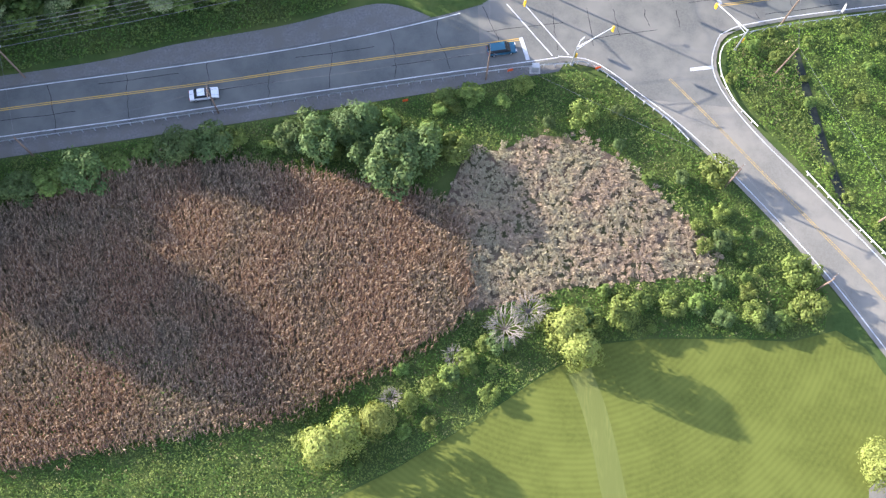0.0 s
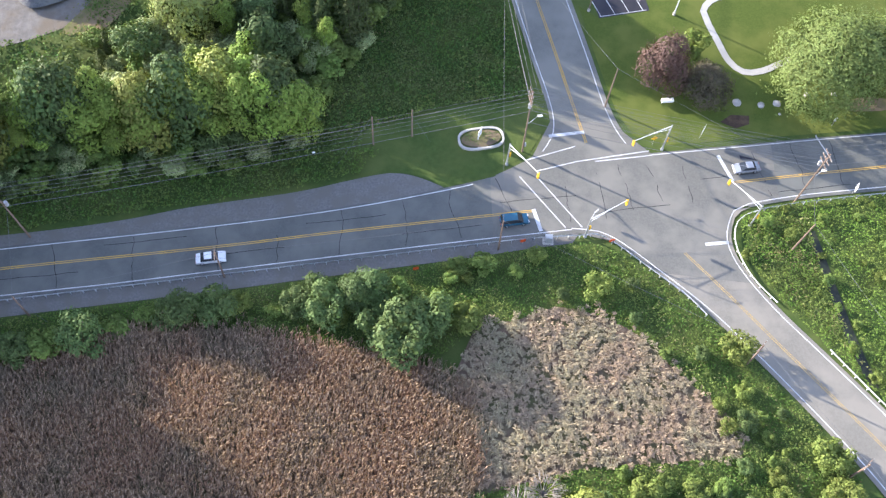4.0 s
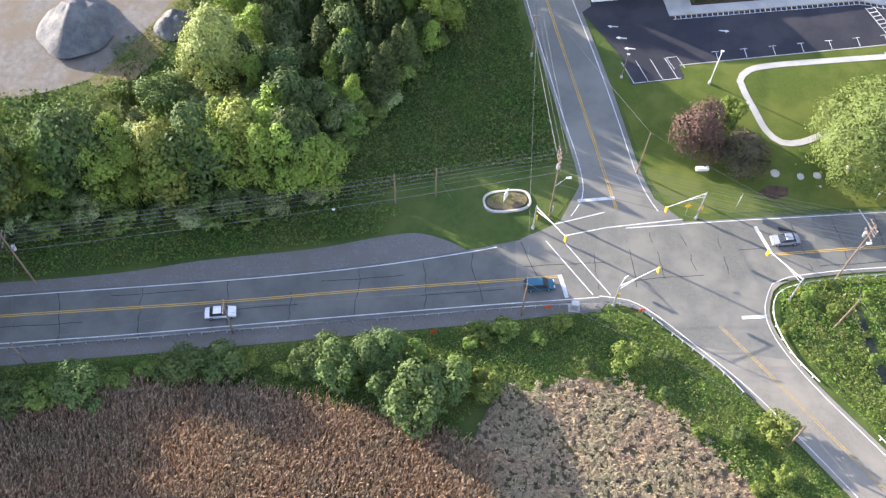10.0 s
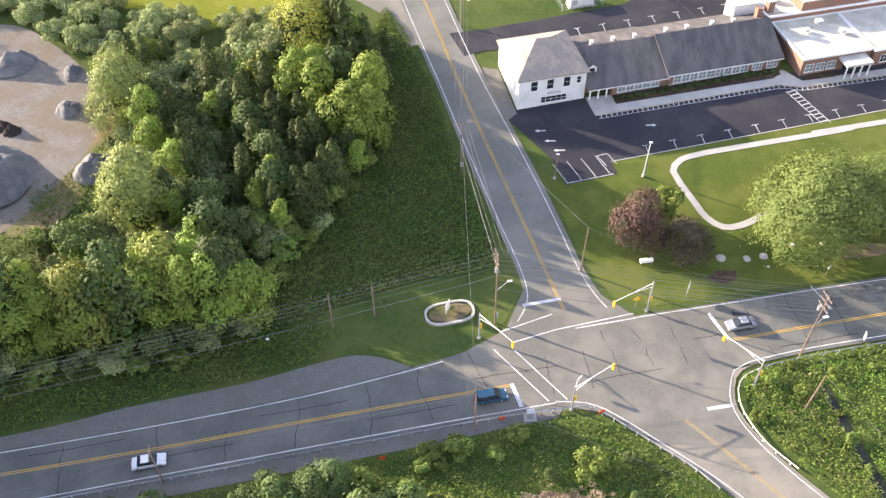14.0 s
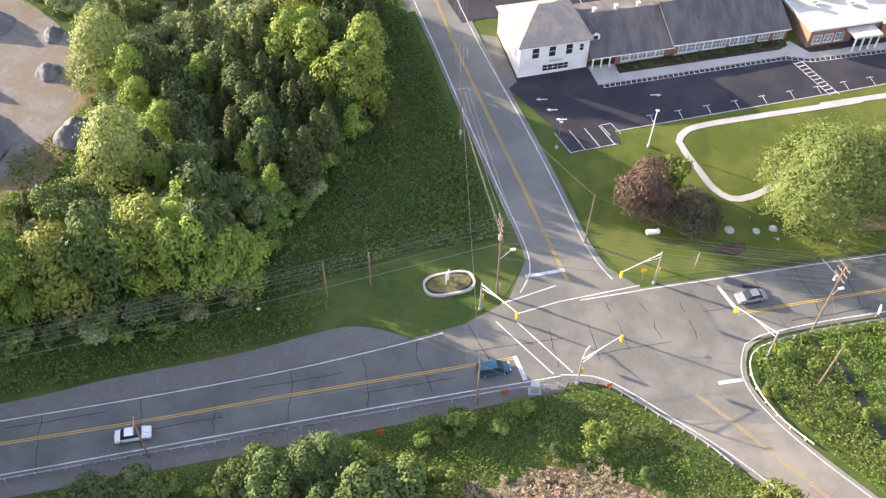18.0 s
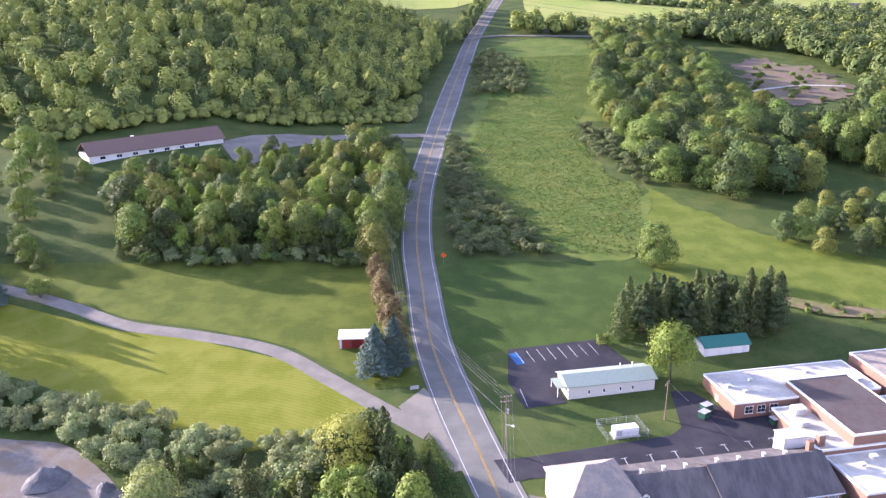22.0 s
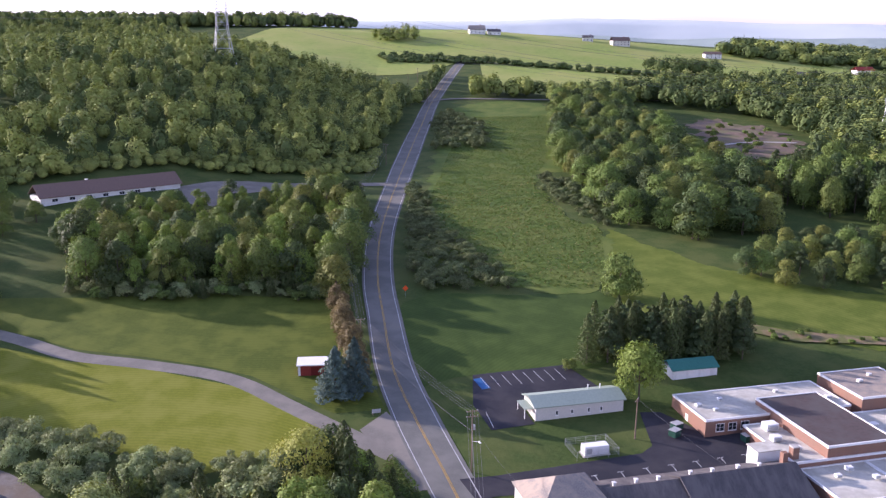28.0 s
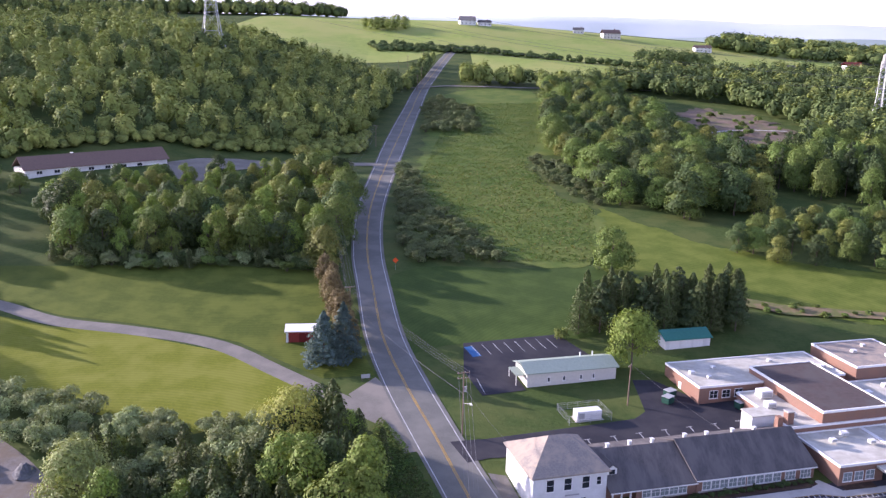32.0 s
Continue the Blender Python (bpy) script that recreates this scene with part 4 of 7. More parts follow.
for i, (x, y) in enumerate(spots([(-70, 38), (-24, 37), (-12, 52), (-14, 60), (-30, 46), (-54, 48), (-66, 50)], 4.2, 45)):
    (BUSH, CEDAR, OLIVE, BUSH)[i % 4].put(x, y, (1.25, 0.6, 0.8, 1.5)[i % 4], group="thicket between the woods")
for x, y, s in ((-10.5, 74, 0.95), (-6.5, 79, 1.0), (-7, 73, 0.85), (-20.5, 84, 0.95), (-16, 80.5, 0.95), (-17, 86, 0.8)):
    FRESH.put(x, y - 4.5, s * 1.4, s * 1.6, group="bright trees at the wood's edge")
# woods on the hill
M1 = [(-126, 250), (-100, 203), (-75, 200), (-49, 206), (-26, 200), (-19, 225), (-20, 300), (-30, 330), (-60, 304), (-92, 285)]
for i, (x, y) in enumerate(spots(M1, 6.6, 5)):
    (FRESH, OAK, DARK, FRESH, ASH, FRESH, OLIVE)[i % 7].put(x, y, (0.85 + 0.1 * (i * 5 % 6)) * (0.62 if y > 240 and x < -45 else 0.9), (0.85 + 0.1 * (i * 5 % 6)) * (0.66 if y > 240 and x < -45 else 1.0), group="wood below the long building")
for i, (x, y) in enumerate(spots([(-104, 204), (-100, 197), (-75, 194), (-49, 200), (-28, 194), (-20, 200), (-18, 230), (-25, 230), (-27, 205), (-49, 209), (-75, 204), (-98, 212)], 3.6, 62)):
    (OLIVE, BUSH, SALLOW, OLIVE, CEDAR)[i % 5].put(x, y, (0.7, 1.1, 0.8, 0.9, 0.7)[i % 5], group="shrubs skirting the wood")
M3 = [(76, 405), (76, 282), (98, 256), (134, 266), (158, 320), (152, 400), (152, 480), (156, 600), (107, 620)]
for i, (x, y) in enumerate(spots(M3, 9.6, 6)):
    (OAK, DARK, OAK, DARK, ASH)[i % 5].put(x, y, 0.95 + 0.1 * (i * 5 % 6), group="wood on the far slope")
M5 = [(152, 333), (166, 292), (186, 274), (240, 285), (244, 372), (210, 386), (176, 352)]
for i, (x, y) in enumerate(spots(M5, 9.0, 61)):
    (OAK, PINE, DARK, OAK)[i % 4].put(x, y, 0.85 + 0.08 * (i * 5 % 6), 1.25 + 0.1 * (i * 5 % 6), group="trees below the clearing")
M4 = [(100, 212), (117, 203), (150, 198), (240, 190), (240, 262), (172, 254), (130, 246)]
for i, (x, y) in enumerate(spots(M4, 9.5, 7)):
    (DARK, OAK, PINE, ASH)[i % 4].put(x, y, 0.8 + 0.07 * (i * 5 % 5), group="grove in the field")
for i, (x, y) in enumerate(spots([(42, 153), (60, 151), (84, 155), (90, 168), (60, 166), (46, 162)], 3.7, 8)):
    if i % 3:
        CEDAR.put(x, y, 1.1 + 0.08 * (i * 5 % 4), 1.35 + 0.1 * (i * 7 % 4), group="dark conifers behind the school")
    else:
        PINE.put(x, y, 0.85 + 0.07 * (i * 5 % 4), group="dark conifers behind the school")
SILVER.spread([(0, 205), (30, 203), (26, 226), (14, 262), (8, 290), (4, 350), (-0.5, 350), (-2, 270)], 4.5, 9, 0.6, 1.1, group="shrubs beside the hill road")
SILVER.spread([(12, 440), (44, 450), (46, 520), (26, 590), (16, 540)], 7, 10, 0.9, 1.4, group="shrubs beside the hill road")
SILVER.spread([(58, 362), (60, 330), (70, 274), (76, 276), (76, 350), (66, 372)], 6, 11, 0.7, 1.2, group="shrubs beside the meadow")
FULL = Kind("field_tree", "broad", 12, 10, LEAF, "single dense green tree in the meadow", "tree", 1, 3200, 0.38, seed=70)
FULL.put(61, 197, 1.05, 1.15)
FULLB = Kind("yard_tree", "broad", 11, 10.5, MATS["leaf_fresh"], "bright green tree beside the metal building", "tree", 1, 2600, 0.38, seed=72)
FULLB.put(51.5, 134, 1.0, 1.25)
LIME.put(38, 150, 0.9)

# ---------------------------------------------------------------- buildings (rough bodies)
WHITE_WALL = mat("white_clapboard", (0.72, 0.72, 0.7), (0.66, 0.66, 0.64), 0.3, rough=0.7, big=(0.6, 0.6, 0.58), big_size=4)
BRICK = mat("brick", (0.25, 0.155, 0.115), (0.19, 0.12, 0.09), 0.18, rough=0.85, bump=0.01, big=(0.24, 0.14, 0.1), big_size=3)
SHINGLE = mat("grey_shingle", (0.11, 0.104, 0.104), (0.078, 0.074, 0.075), 0.35, rough=0.9, bump=0.02, big=(0.135, 0.125, 0.12), big_size=3.5, stretch=(2.2, 0.55, 0.55, -12.5))
SHINGLE_PALE = mat("pale_shingle", (0.3, 0.27, 0.235), (0.21, 0.19, 0.17), 0.3, rough=0.9, bump=0.02, big=(0.36, 0.3, 0.235), big_size=2.2)
ROOF_WHITE = mat("white_membrane", (0.54, 0.53, 0.46), (0.46, 0.45, 0.39), 1.0, rough=0.7, big=(0.4, 0.385, 0.325), big_size=4)
ROOF_DARK = mat("dark_membrane", (0.105, 0.083, 0.078), (0.08, 0.066, 0.063), 1.0, rough=0.8, big=(0.1, 0.09, 0.085), big_size=5)
GREEN_METAL = mat("green_metal_roof", (0.33, 0.39, 0.32), (0.28, 0.34, 0.28), 0.5, rough=0.5, metal=0.2)
TEAL_METAL = mat("teal_metal_roof", (0.06, 0.20, 0.16), (0.05, 0.17, 0.14), 0.5, rough=0.5, metal=0.2)
CREAM = mat("cream_metal_wall", (0.58, 0.56, 0.5), (0.5, 0.49, 0.44), 0.5, rough=0.6)
GLASS = mat("window_glass", (0.03, 0.035, 0.04), (0.02, 0.025, 0.03), 1.0, rough=0.08, spec=0.6)
TRIM = mat("white_trim", (0.75, 0.75, 0.73), (0.68, 0.68, 0.66), 0.3, rough=0.5)
RED = mat("red_paint", (0.32, 0.06, 0.045), (0.25, 0.05, 0.04), 0.3, rough=0.6)
BROWN_ROOF = mat("brown_shingle", (0.2, 0.14, 0.115), (0.15, 0.11, 0.09), 0.4, rough=0.9)
YELLOW = mat("signal_yellow", (0.75, 0.46, 0.03), None, 0.2, rough=0.4)
STEEL = mat("galvanised_steel", (0.48, 0.49, 0.5), (0.4, 0.41, 0.42), 0.2, rough=0.45, metal=0.6)
WOOD = mat("weathered_pole", (0.22, 0.16, 0.12), (0.16, 0.12, 0.09), 0.2, bump=0.01, rough=0.9)


def at_school(u, v, z):
    p = S(u, v)
    return pose(p[0], p[1], z, 0, 0, 12.5)


def gable_roof(bm, x0, x1, y0, y1, z, rise, over=0.4, thick=0.22):
    ym = (y0 + y1) / 2
    x0, x1, y0, y1 = x0 - over, x1 + over, y0 - over, y1 + over
    prof = [(y0, z), (ym, z + rise), (y1, z), (y1, z - thick), (ym, z + rise - thick), (y0, z - thick)]
    a_ = [bm.verts.new((x0, y, q)) for y, q in prof]
    b_ = [bm.verts.new((x1, y, q)) for y, q in prof]
    for i in range(6):
        j = (i + 1) % 6
        bm.faces.new((a_[i], b_[i], b_[j], a_[j]))
    bm.faces.new((a_[0], a_[1], a_[4], a_[5]))
    bm.faces.new((a_[1], a_[2], a_[3], a_[4]))
    bm.faces.new((b_[1], b_[0], b_[5], b_[4]))
    bm.faces.new((b_[2], b_[1], b_[4], b_[3]))
    bmesh.ops.recalc_face_normals(bm, faces=bm.faces[:])
    return bm


def hip_roof(bm, x0, x1, y0, y1, z, apex, ridge=1.2, over=0.5):
    x0, x1, y0, y1 = x0 - over, x1 + over, y0 - over, y1 + over
    xm, ym = (x0 + x1) / 2, (y0 + y1) / 2
    c = [bm.verts.new(p) for p in ((x0, y0, z), (x1, y0, z), (x1, y1, z), (x0, y1, z))]
    d = [bm.verts.new((p.co.x, p.co.y, z - 0.25)) for p in c]
    r0, r1 = bm.verts.new((xm - ridge / 2, ym, apex)), bm.verts.new((xm + ridge / 2, ym, apex))
    for f in ((c[0], c[1], r1, r0), (c[1], c[2], r1), (c[2], c[3], r0, r1), (c[3], c[0], r0), tuple(d[::-1])):
        bm.faces.new(f)
    for i in range(4):
        bm.faces.new((d[i], d[(i + 1) % 4], c[(i + 1) % 4], c[i]))
    bmesh.ops.recalc_face_normals(bm, faces=bm.faces[:])
    return bm


def window(parent, x, y, z, w, h, side="front", mullions=1, sill=True, cross=1, pane=None):
    """A window in a wall: frame, pane and sill stand a little proud. side names the wall it sits in."""
    turn = {"front": 0, "left": -90, "right": 90, "back": 180}[side]
    win = new("window")
    win.parent = parent
    win.matrix_basis = pose(x, y, z, 0, 0, turn)
    t = 0.09
    specs = [(-w / 2, w / 2, -0.05, 0.06, 0, t), (-w / 2, w / 2, -0.05, 0.06, h - t, h), (-w / 2, -w / 2 + t, -0.05, 0.06, t, h - t), (w / 2 - t, w / 2, -0.05, 0.06, t, h - t)]
    for i in range(mullions):
        c = -w / 2 + w * (i + 1) / (mullions + 1)
        specs.append((c - 0.035, c + 0.035, -0.04, 0.05, t, h - t))
    for i in range(cross):
        c = h * (i + 1) / (cross + 1)
        specs.append((-w / 2 + t, w / 2 - t, -0.035, 0.045, c - 0.03, c + 0.03))
    part("frame", boxes(*specs), TRIM, win)
    part("pane", boxes((-w / 2 + t, w / 2 - t, -0.02, 0.03, t, h - t)), pane or GLASS, win)
    if sill:
        part("sill", boxes((-w / 2 - 0.08, w / 2 + 0.08, -0.12, 0.02, -0.1, 0)), TRIM, win)
    return win


# white two-storey house at the end of the school
house = tagged(empty("white_house", at_school(0, 0, 4.3)), "white two-storey house with a pale hipped shingle roof", "house")
part("wall", boxes((0, 13.5, 0, 13.4, -0.4, 7.2)), WHITE_WALL, house)
part("roof", hip_roof(bmesh.new(), 0, 13.5, 0, 13.4, 7.25, 11.3, 3.2), SHINGLE_PALE, house, "pale weathered hipped roof")
for x in (3.1, 6.3, 9.6):
    window(house, x, -0.02, 4.2, 1.45, 2.3, mullions=0)
window(house, 12.0, -0.02, 4.6, 0.95, 1.6, mullions=0)
window(house, 7.2, -0.02, 1.1, 5.2, 1.5, mullions=4)
part("sign_panel", boxes((5.9, 8.5, -0.06, 0.0, 3.1, 3.4)), mat("grey_sign", (0.4, 0.4, 0.4), None, 0.3), house)

# long brick wings
wing = tagged(empty("school_wing", at_school(13.5, -0.9, 4.7)), "long low brick school wing with a grey shingle roof", "school")
part("wall", boxes((0.02, 5.4, 2.2, 16, -0.4, 3.1), (5.4, 17, 0.25, 16, -0.4, 3.1)), BRICK, wing)
part("roof", gable_roof(bmesh.new(), 0.5, 16.6, -0.2, 17.2, 3.15, 3.6), SHINGLE, wing)
wing2 = tagged(empty("school_wing", at_school(30.5, -0.9, 4.9)), "long low brick school wing with a grey shingle roof", "school")
part("wall", boxes((0, 24, 0, 16.4, -0.5, 3.2)), BRICK, wing2)
part("roof", gable_roof(bmesh.new(), 0, 24, 0, 16.4, 3.25, 3.9), SHINGLE, wing2)


def flat_block(name, u0, u1, v0, v1, z0, z1, wall, roof, label):
    """A flat-roofed block with a parapet."""
    b_ = tagged(empty(name, at_school(u0, v0, z0)), label, "building")
    du, dv, h = u1 - u0, v1 - v0, z1 - z0
    part("wall", boxes((0, du, 0, dv, -0.8, h)), wall, b_)
    part("roof", boxes((0.25, du - 0.25, 0.25, dv - 0.25, h - 0.05, h + 0.03)), roof, b_)
    part("parapet", boxes((-0.06, du + 0.06, -0.06, 0.25, h - 0.25, h + 0.22), (-0.06, du + 0.06, dv - 0.25, dv + 0.06, h - 0.25, h + 0.22), (-0.06, 0.25, 0.25, dv - 0.25, h - 0.25, h + 0.22), (du - 0.25, du + 0.06, 0.25, dv - 0.25, h - 0.25, h + 0.22)), TRIM, b_)
    return b_


BLK_F = flat_block("school_block", 57, 72, -4.5, 9, 5.2, 9.3, BRICK, ROOF_WHITE, "brick school block with a white flat roof")
BLK_C = flat_block("school_block", 56, 100, 9.1, 27, 5.8, 10.6, BRICK, ROOF_WHITE, "wide brick school block with a white flat roof")
BLK_N = flat_block("school_block", 48, 84, 28.5, 43, 8.0, 11.8, BRICK, ROOF_WHITE, "brick school block with a white flat roof")
BLK_D = flat_block("school_hall", 63.5, 79, 9.3, 34, 10.0, 13.1, BRICK, ROOF_DARK, "taller brick hall with a dark flat roof")
BLK_B = flat_block("school_block", 86, 103, 27.5, 43, 8.2, 13.6, BRICK, SHINGLE_PALE, "brick school block with a tan flat roof")

metal = tagged(empty("metal_building", at_school(15.2, 43.6, 8.5)), "small cream metal building with a pale green roof", "building")
part("wall", boxes((0, 21, 0, 7.4, -0.5, 3.4)), CREAM, metal)
part("roof", gable_roof(bmesh.new(), 0, 21, 0, 7.4, 3.4, 1.3, 0.5), GREEN_METAL, metal)

garage = tagged(empty("garage", at_school(54.4, 54.6, 10.2)), "white garage with a dark teal metal roof", "garage")
part("wall", boxes((0, 12, 0, 6, -0.4, 2.6)), WHITE_WALL, garage)
part("roof", gable_roof(bmesh.new(), 0, 12, 0, 6, 2.6, 1.6, 0.4), TEAL_METAL, garage)

shed = tagged(empty("red_shed", pose(-28.0, 147.5, gz(-24, 147.5) + 0.1, 0, 0, 4)), "small red shed with a white flat roof", "shed")
part("wall", boxes((0, 7.2, 0, 5, -0.4, 2.6)), RED, shed)
part("roof", boxes((-0.4, 7.6, -0.5, 5.4, 2.6, 2.85), bevel=0.03), TRIM, shed)

ranch = tagged(empty("long_building", pose(-138, 277.5, 27.0, 0, 0, 39)), "long low building with a brown shingle roof", "building")
part("wall", boxes((0, 55, 0, 12, -3, 2.9)), WHITE_WALL, ranch)
part("roof", gable_roof(bmesh.new(), 0, 55, 0, 12, 2.9, 4.2, 0.8), BROWN_ROOF, ranch)

# ---------------------------------------------------------------- reeds, cattails, weeds
REED_MAT = mat("dry_reed", (0.3, 0.196, 0.125), (0.18, 0.122, 0.082), 0.6, rough=0.85, big=(0.2, 0.16, 0.11), big_size=14, island=0.25, through_light=0.25)
CATTAIL = mat("dry_cattail", (0.4, 0.305, 0.205), (0.25, 0.19, 0.13), 0.5, rough=0.85, big=(0.31, 0.27, 0.17), big_size=8, island=0.2, through_light=0.15)
WEED = mat("green_weed", (0.1, 0.168, 0.032), (0.066, 0.118, 0.025), 0.8, rough=0.7, big=(0.14, 0.18, 0.045), big_size=6, island=0.22, through_light=0.2)
WEED_PALE = mat("pale_weed", (0.24, 0.22, 0.1), (0.17, 0.17, 0.07), 0.8, rough=0.8, big=(0.12, 0.16, 0.045), big_size=5, island=0.35, through_light=0.3)
BRAMBLE = mat("bramble", (0.1, 0.168, 0.042), (0.068, 0.12, 0.033), 0.9, rough=0.7, big=(0.125, 0.155, 0.055), big_size=7, island=0.35, through_light=0.3)


def lumps(x, y, s):
    return 0.5 + 0.25 * np.sin(x / s + 1.3 * np.sin(y / s * 0.7)) + 0.25 * np.sin(y / s * 1.2 + 1.7 * np.sin(x / s * 0.6 + 1))


def many(poly, per_m2, rng, holes=()):
    p = np.array(poly, float)
    lo, hi = p.min(0), p.max(0)
    n = int((hi - lo).prod() * per_m2)
    x, y = rng.uniform(lo[0], hi[0], n), rng.uniform(lo[1], hi[1], n)
    ok = inside(poly, x, y)
    for h in holes:
        ok &= ~inside(h, x, y)
    return x[ok], y[ok]


def stuff(name, v, material, label):
    return tagged(new(name, quad_mesh(name, v, material)), label, name.replace("_", " ").split()[-1], kind="stuff")


def blades(x, y, z, length, width, rng, flat=0.5, wind=None):
    """Narrow arching blades: quads lying along a leaning way."""
    n = len(x)
    a_ = rng.uniform(0, math.tau, n) if wind is None else rng.normal(wind, 0.7, n)
    tilt = np.clip(rng.normal(flat, 0.3, n), 0.02, 1.5)
    way = np.stack([np.cos(a_) * np.cos(tilt), np.sin(a_) * np.cos(tilt), np.sin(tilt)], 1)
    side = np.stack([-np.sin(a_), np.cos(a_), 0 * a_], 1)
    L, w = (length * rng.uniform(0.6, 1.3, n))[:, None], (width * rng.uniform(0.7, 1.3, n))[:, None]
    c = np.stack([x, y, z], 1)
    return np.stack([c - way * L / 2, c + side * w / 2 + [0, 0, 0.03], c + way * L / 2, c - side * w / 2 + [0, 0, 0.03]], 1).reshape(-1, 3)


rng = np.random.default_rng(11)
REED_NEAR = [(-95, -19), (-66, -13.4), (-49.8, -6.2), (-32, -4.9), (-9.2, -8.0), (0.8, -10), (5.5, -14), (7, -24), (5.5, -30), (-5.6, -37.2), (-20.4, -45), (-44.7, -49.5), (-95, -60)]
x, y = many(REED_NEAR, 19, rng)
keep = lumps(x, y, 2.6) + lumps(x + 3, y, 0.9) > rng.uniform(-0.6, 0.7, len(x))
x, y = x[keep] + rng.normal(0, 1.0, keep.sum()), y[keep] + rng.normal(0, 0.8, keep.sum())
h = 1.5 + 0.7 * lumps(x, y, 5)
v = [blades(x, y, ground(x, y) + h * 0.5, h * 1.0, np.full(len(x), 0.1), rng, 1.2, 1.2),
     blades(x + 0.1, y + 0.2, ground(x, y) + h * 0.9, np.full(len(x), 0.75), np.full(len(x), 0.13), rng, 0.75, 1.2),
     blades(x + 0.15, y, ground(x, y) + h * 0.7, np.full(len(x), 0.6), np.full(len(x), 0.08), rng, 0.6)]
stuff("dry_reeds", np.concatenate(v), REED_MAT, "dense bed of dry brown reeds")
k = rng.random(len(x)) < 0.18
stuff("reed_plumes", blades(x[k] + 0.15, y[k] + 0.3, ground(x[k], y[k]) + h[k] * 1.0, np.full(k.sum(), 0.6), np.full(k.sum(), 0.13), rng, 0.7, 1.2), mat("reed_plume", (0.36, 0.26, 0.165), (0.25, 0.18, 0.118), 0.5, island=0.15), "pale feathery tops of the dry reeds")
cx, cy = many(MAT_BED, 3.2, rng)
cx, cy = cx + rng.normal(0, 0.7, len(cx)), cy + rng.normal(0, 0.7, len(cy))
k = np.repeat(np.arange(len(cx)), 15)
big = rng.uniform(0.35, 1.45, len(cx))
a_ = rng.uniform(0, math.tau, len(k))
r_ = 0.45 * big[k] * rng.random(len(k)) ** 0.5
x, y = cx[k] + np.cos(a_) * r_, cy[k] + np.sin(a_) * r_
z = ground(x, y) + 0.1 + 0.75 * big[k] * (1 - r_ * 0.9) * rng.uniform(0.5, 1, len(k))
stuff("flattened_cattails", blades(x, y, z, np.full(len(x), 0.7), np.full(len(x), 0.15), rng, 0.35), CATTAIL, "tangled mats of pale dead cattails")


def weeds(name, poly, per, h, size, material, label, seed, scale=1.6, holes=()):
    rng = np.random.default_rng(seed)
    x, y = many(poly, per, rng, holes)
    l = lumps(x, y, scale) * 0.6 + lumps(x + 5, y - 3, scale * 0.37) * 0.4
    z = ground(x, y) + 0.1 + h * l * rng.uniform(0.4, 1.0, len(x))
    nr = rng.normal(scale=0.42, size=(len(x), 3)) + [0, 0, 1.0]
    return stuff(name, quads(np.stack([x, y, z], 1), nr, np.full(len(x), size), rng), material, label)


VERGE = [(-95, -13), (-69, -5.5), (-34, 1.0), (-13, 5.4), (6, 9.4), (15, 11.4), (24, 13.2), (30, 11.6), (35, 7.6), (43, 0.8), (49.6, -6.6), (57.6, -16.4), (63, -24.4), (62, -30.5), (56.7, -32), (48, -31.8), (35, -32), (27, -33), (18.3, -37.8), (9, -44.4), (-3.5, -52), (-12, -56), (-95, -66), (-95, -58), (-44.7, -48), (-20.4, -43.6), (-5.6, -36), (5, -29), (13, -27), (22, -24.6), (34, -23.2), (46, -21.4), (44, -15.6), (38, -9.5), (32, -3), (26, 0), (19, 1.3), (12, -1.6), (6, -3), (0, -9.4), (-9, -7.4), (-32, -4.4), (-50, -5.6), (-66, -12.8), (-95, -18)]
weeds("verge_weeds", VERGE, 17, 1.0, 0.16, WEED, "rank green weeds and brambles beside the marsh", 12)
weeds("verge_pale_weeds", VERGE, 1.4, 1.1, 0.17, WEED_PALE, "pale dry weeds among the green", 13, 2.6)
MARSH_E = [(50.5, 19.5), (50.5, 12), (55, 4.2), (61.5, -3.8), (68, -11.5), (75, -20), (95, -44), (130, -60), (150, 36), (110, 30.6), (69, 24.2), (57, 22)]
DITCH = [(61.8, 17.5), (63.2, 17.5), (66.3, -0.5), (68.6, -10), (67.0, -10), (64.6, -0.5)]
patch("ditch", DITCH, mat("ditch_mud", (0.03, 0.034, 0.024), (0.02, 0.024, 0.018), 0.5, rough=0.4, big=(0.05, 0.055, 0.03), big_size=3, spec=0.3), 0.05, 3, "dark narrow ditch through the marsh")
weeds("marsh_weeds", MARSH_E, 14, 1.6, 0.17, mat("lush_weed", (0.165, 0.26, 0.042), (0.1, 0.175, 0.03), 0.8, rough=0.7, big=(0.15, 0.195, 0.045), big_size=5, island=0.13, through_light=0.2), "lush bright green marsh plants", 14, 1.4, [DITCH])
weeds("marsh_pale_weeds", [(52, 19), (51.5, 12), (56, 5), (66, -6), (70, -12), (66, -4), (63, 8), (62, 20)], 6, 1.2, 0.2, WEED_PALE, "pale yellowish weeds at the road corner", 15)
SLOPE = [(-28, 27), (-14, 33.5), (0, 39.5), (15.5, 42), (13, 53), (8.8, 68), (4.4, 86), (-0.6, 103), (-5, 112), (-9, 100), (-6, 84), (-12, 68), (-22, 50), (-27, 40)]
weeds("slope_brambles", SLOPE, 22, 0.9, 0.19, BRAMBLE, "dark green rough grass and brambles on the slope", 16, 2.2)
weeds("slope_weeds", SLOPE, 3.5, 1.1, 0.26, WEED, "taller bright weeds scattered over the slope", 27, 3.2)
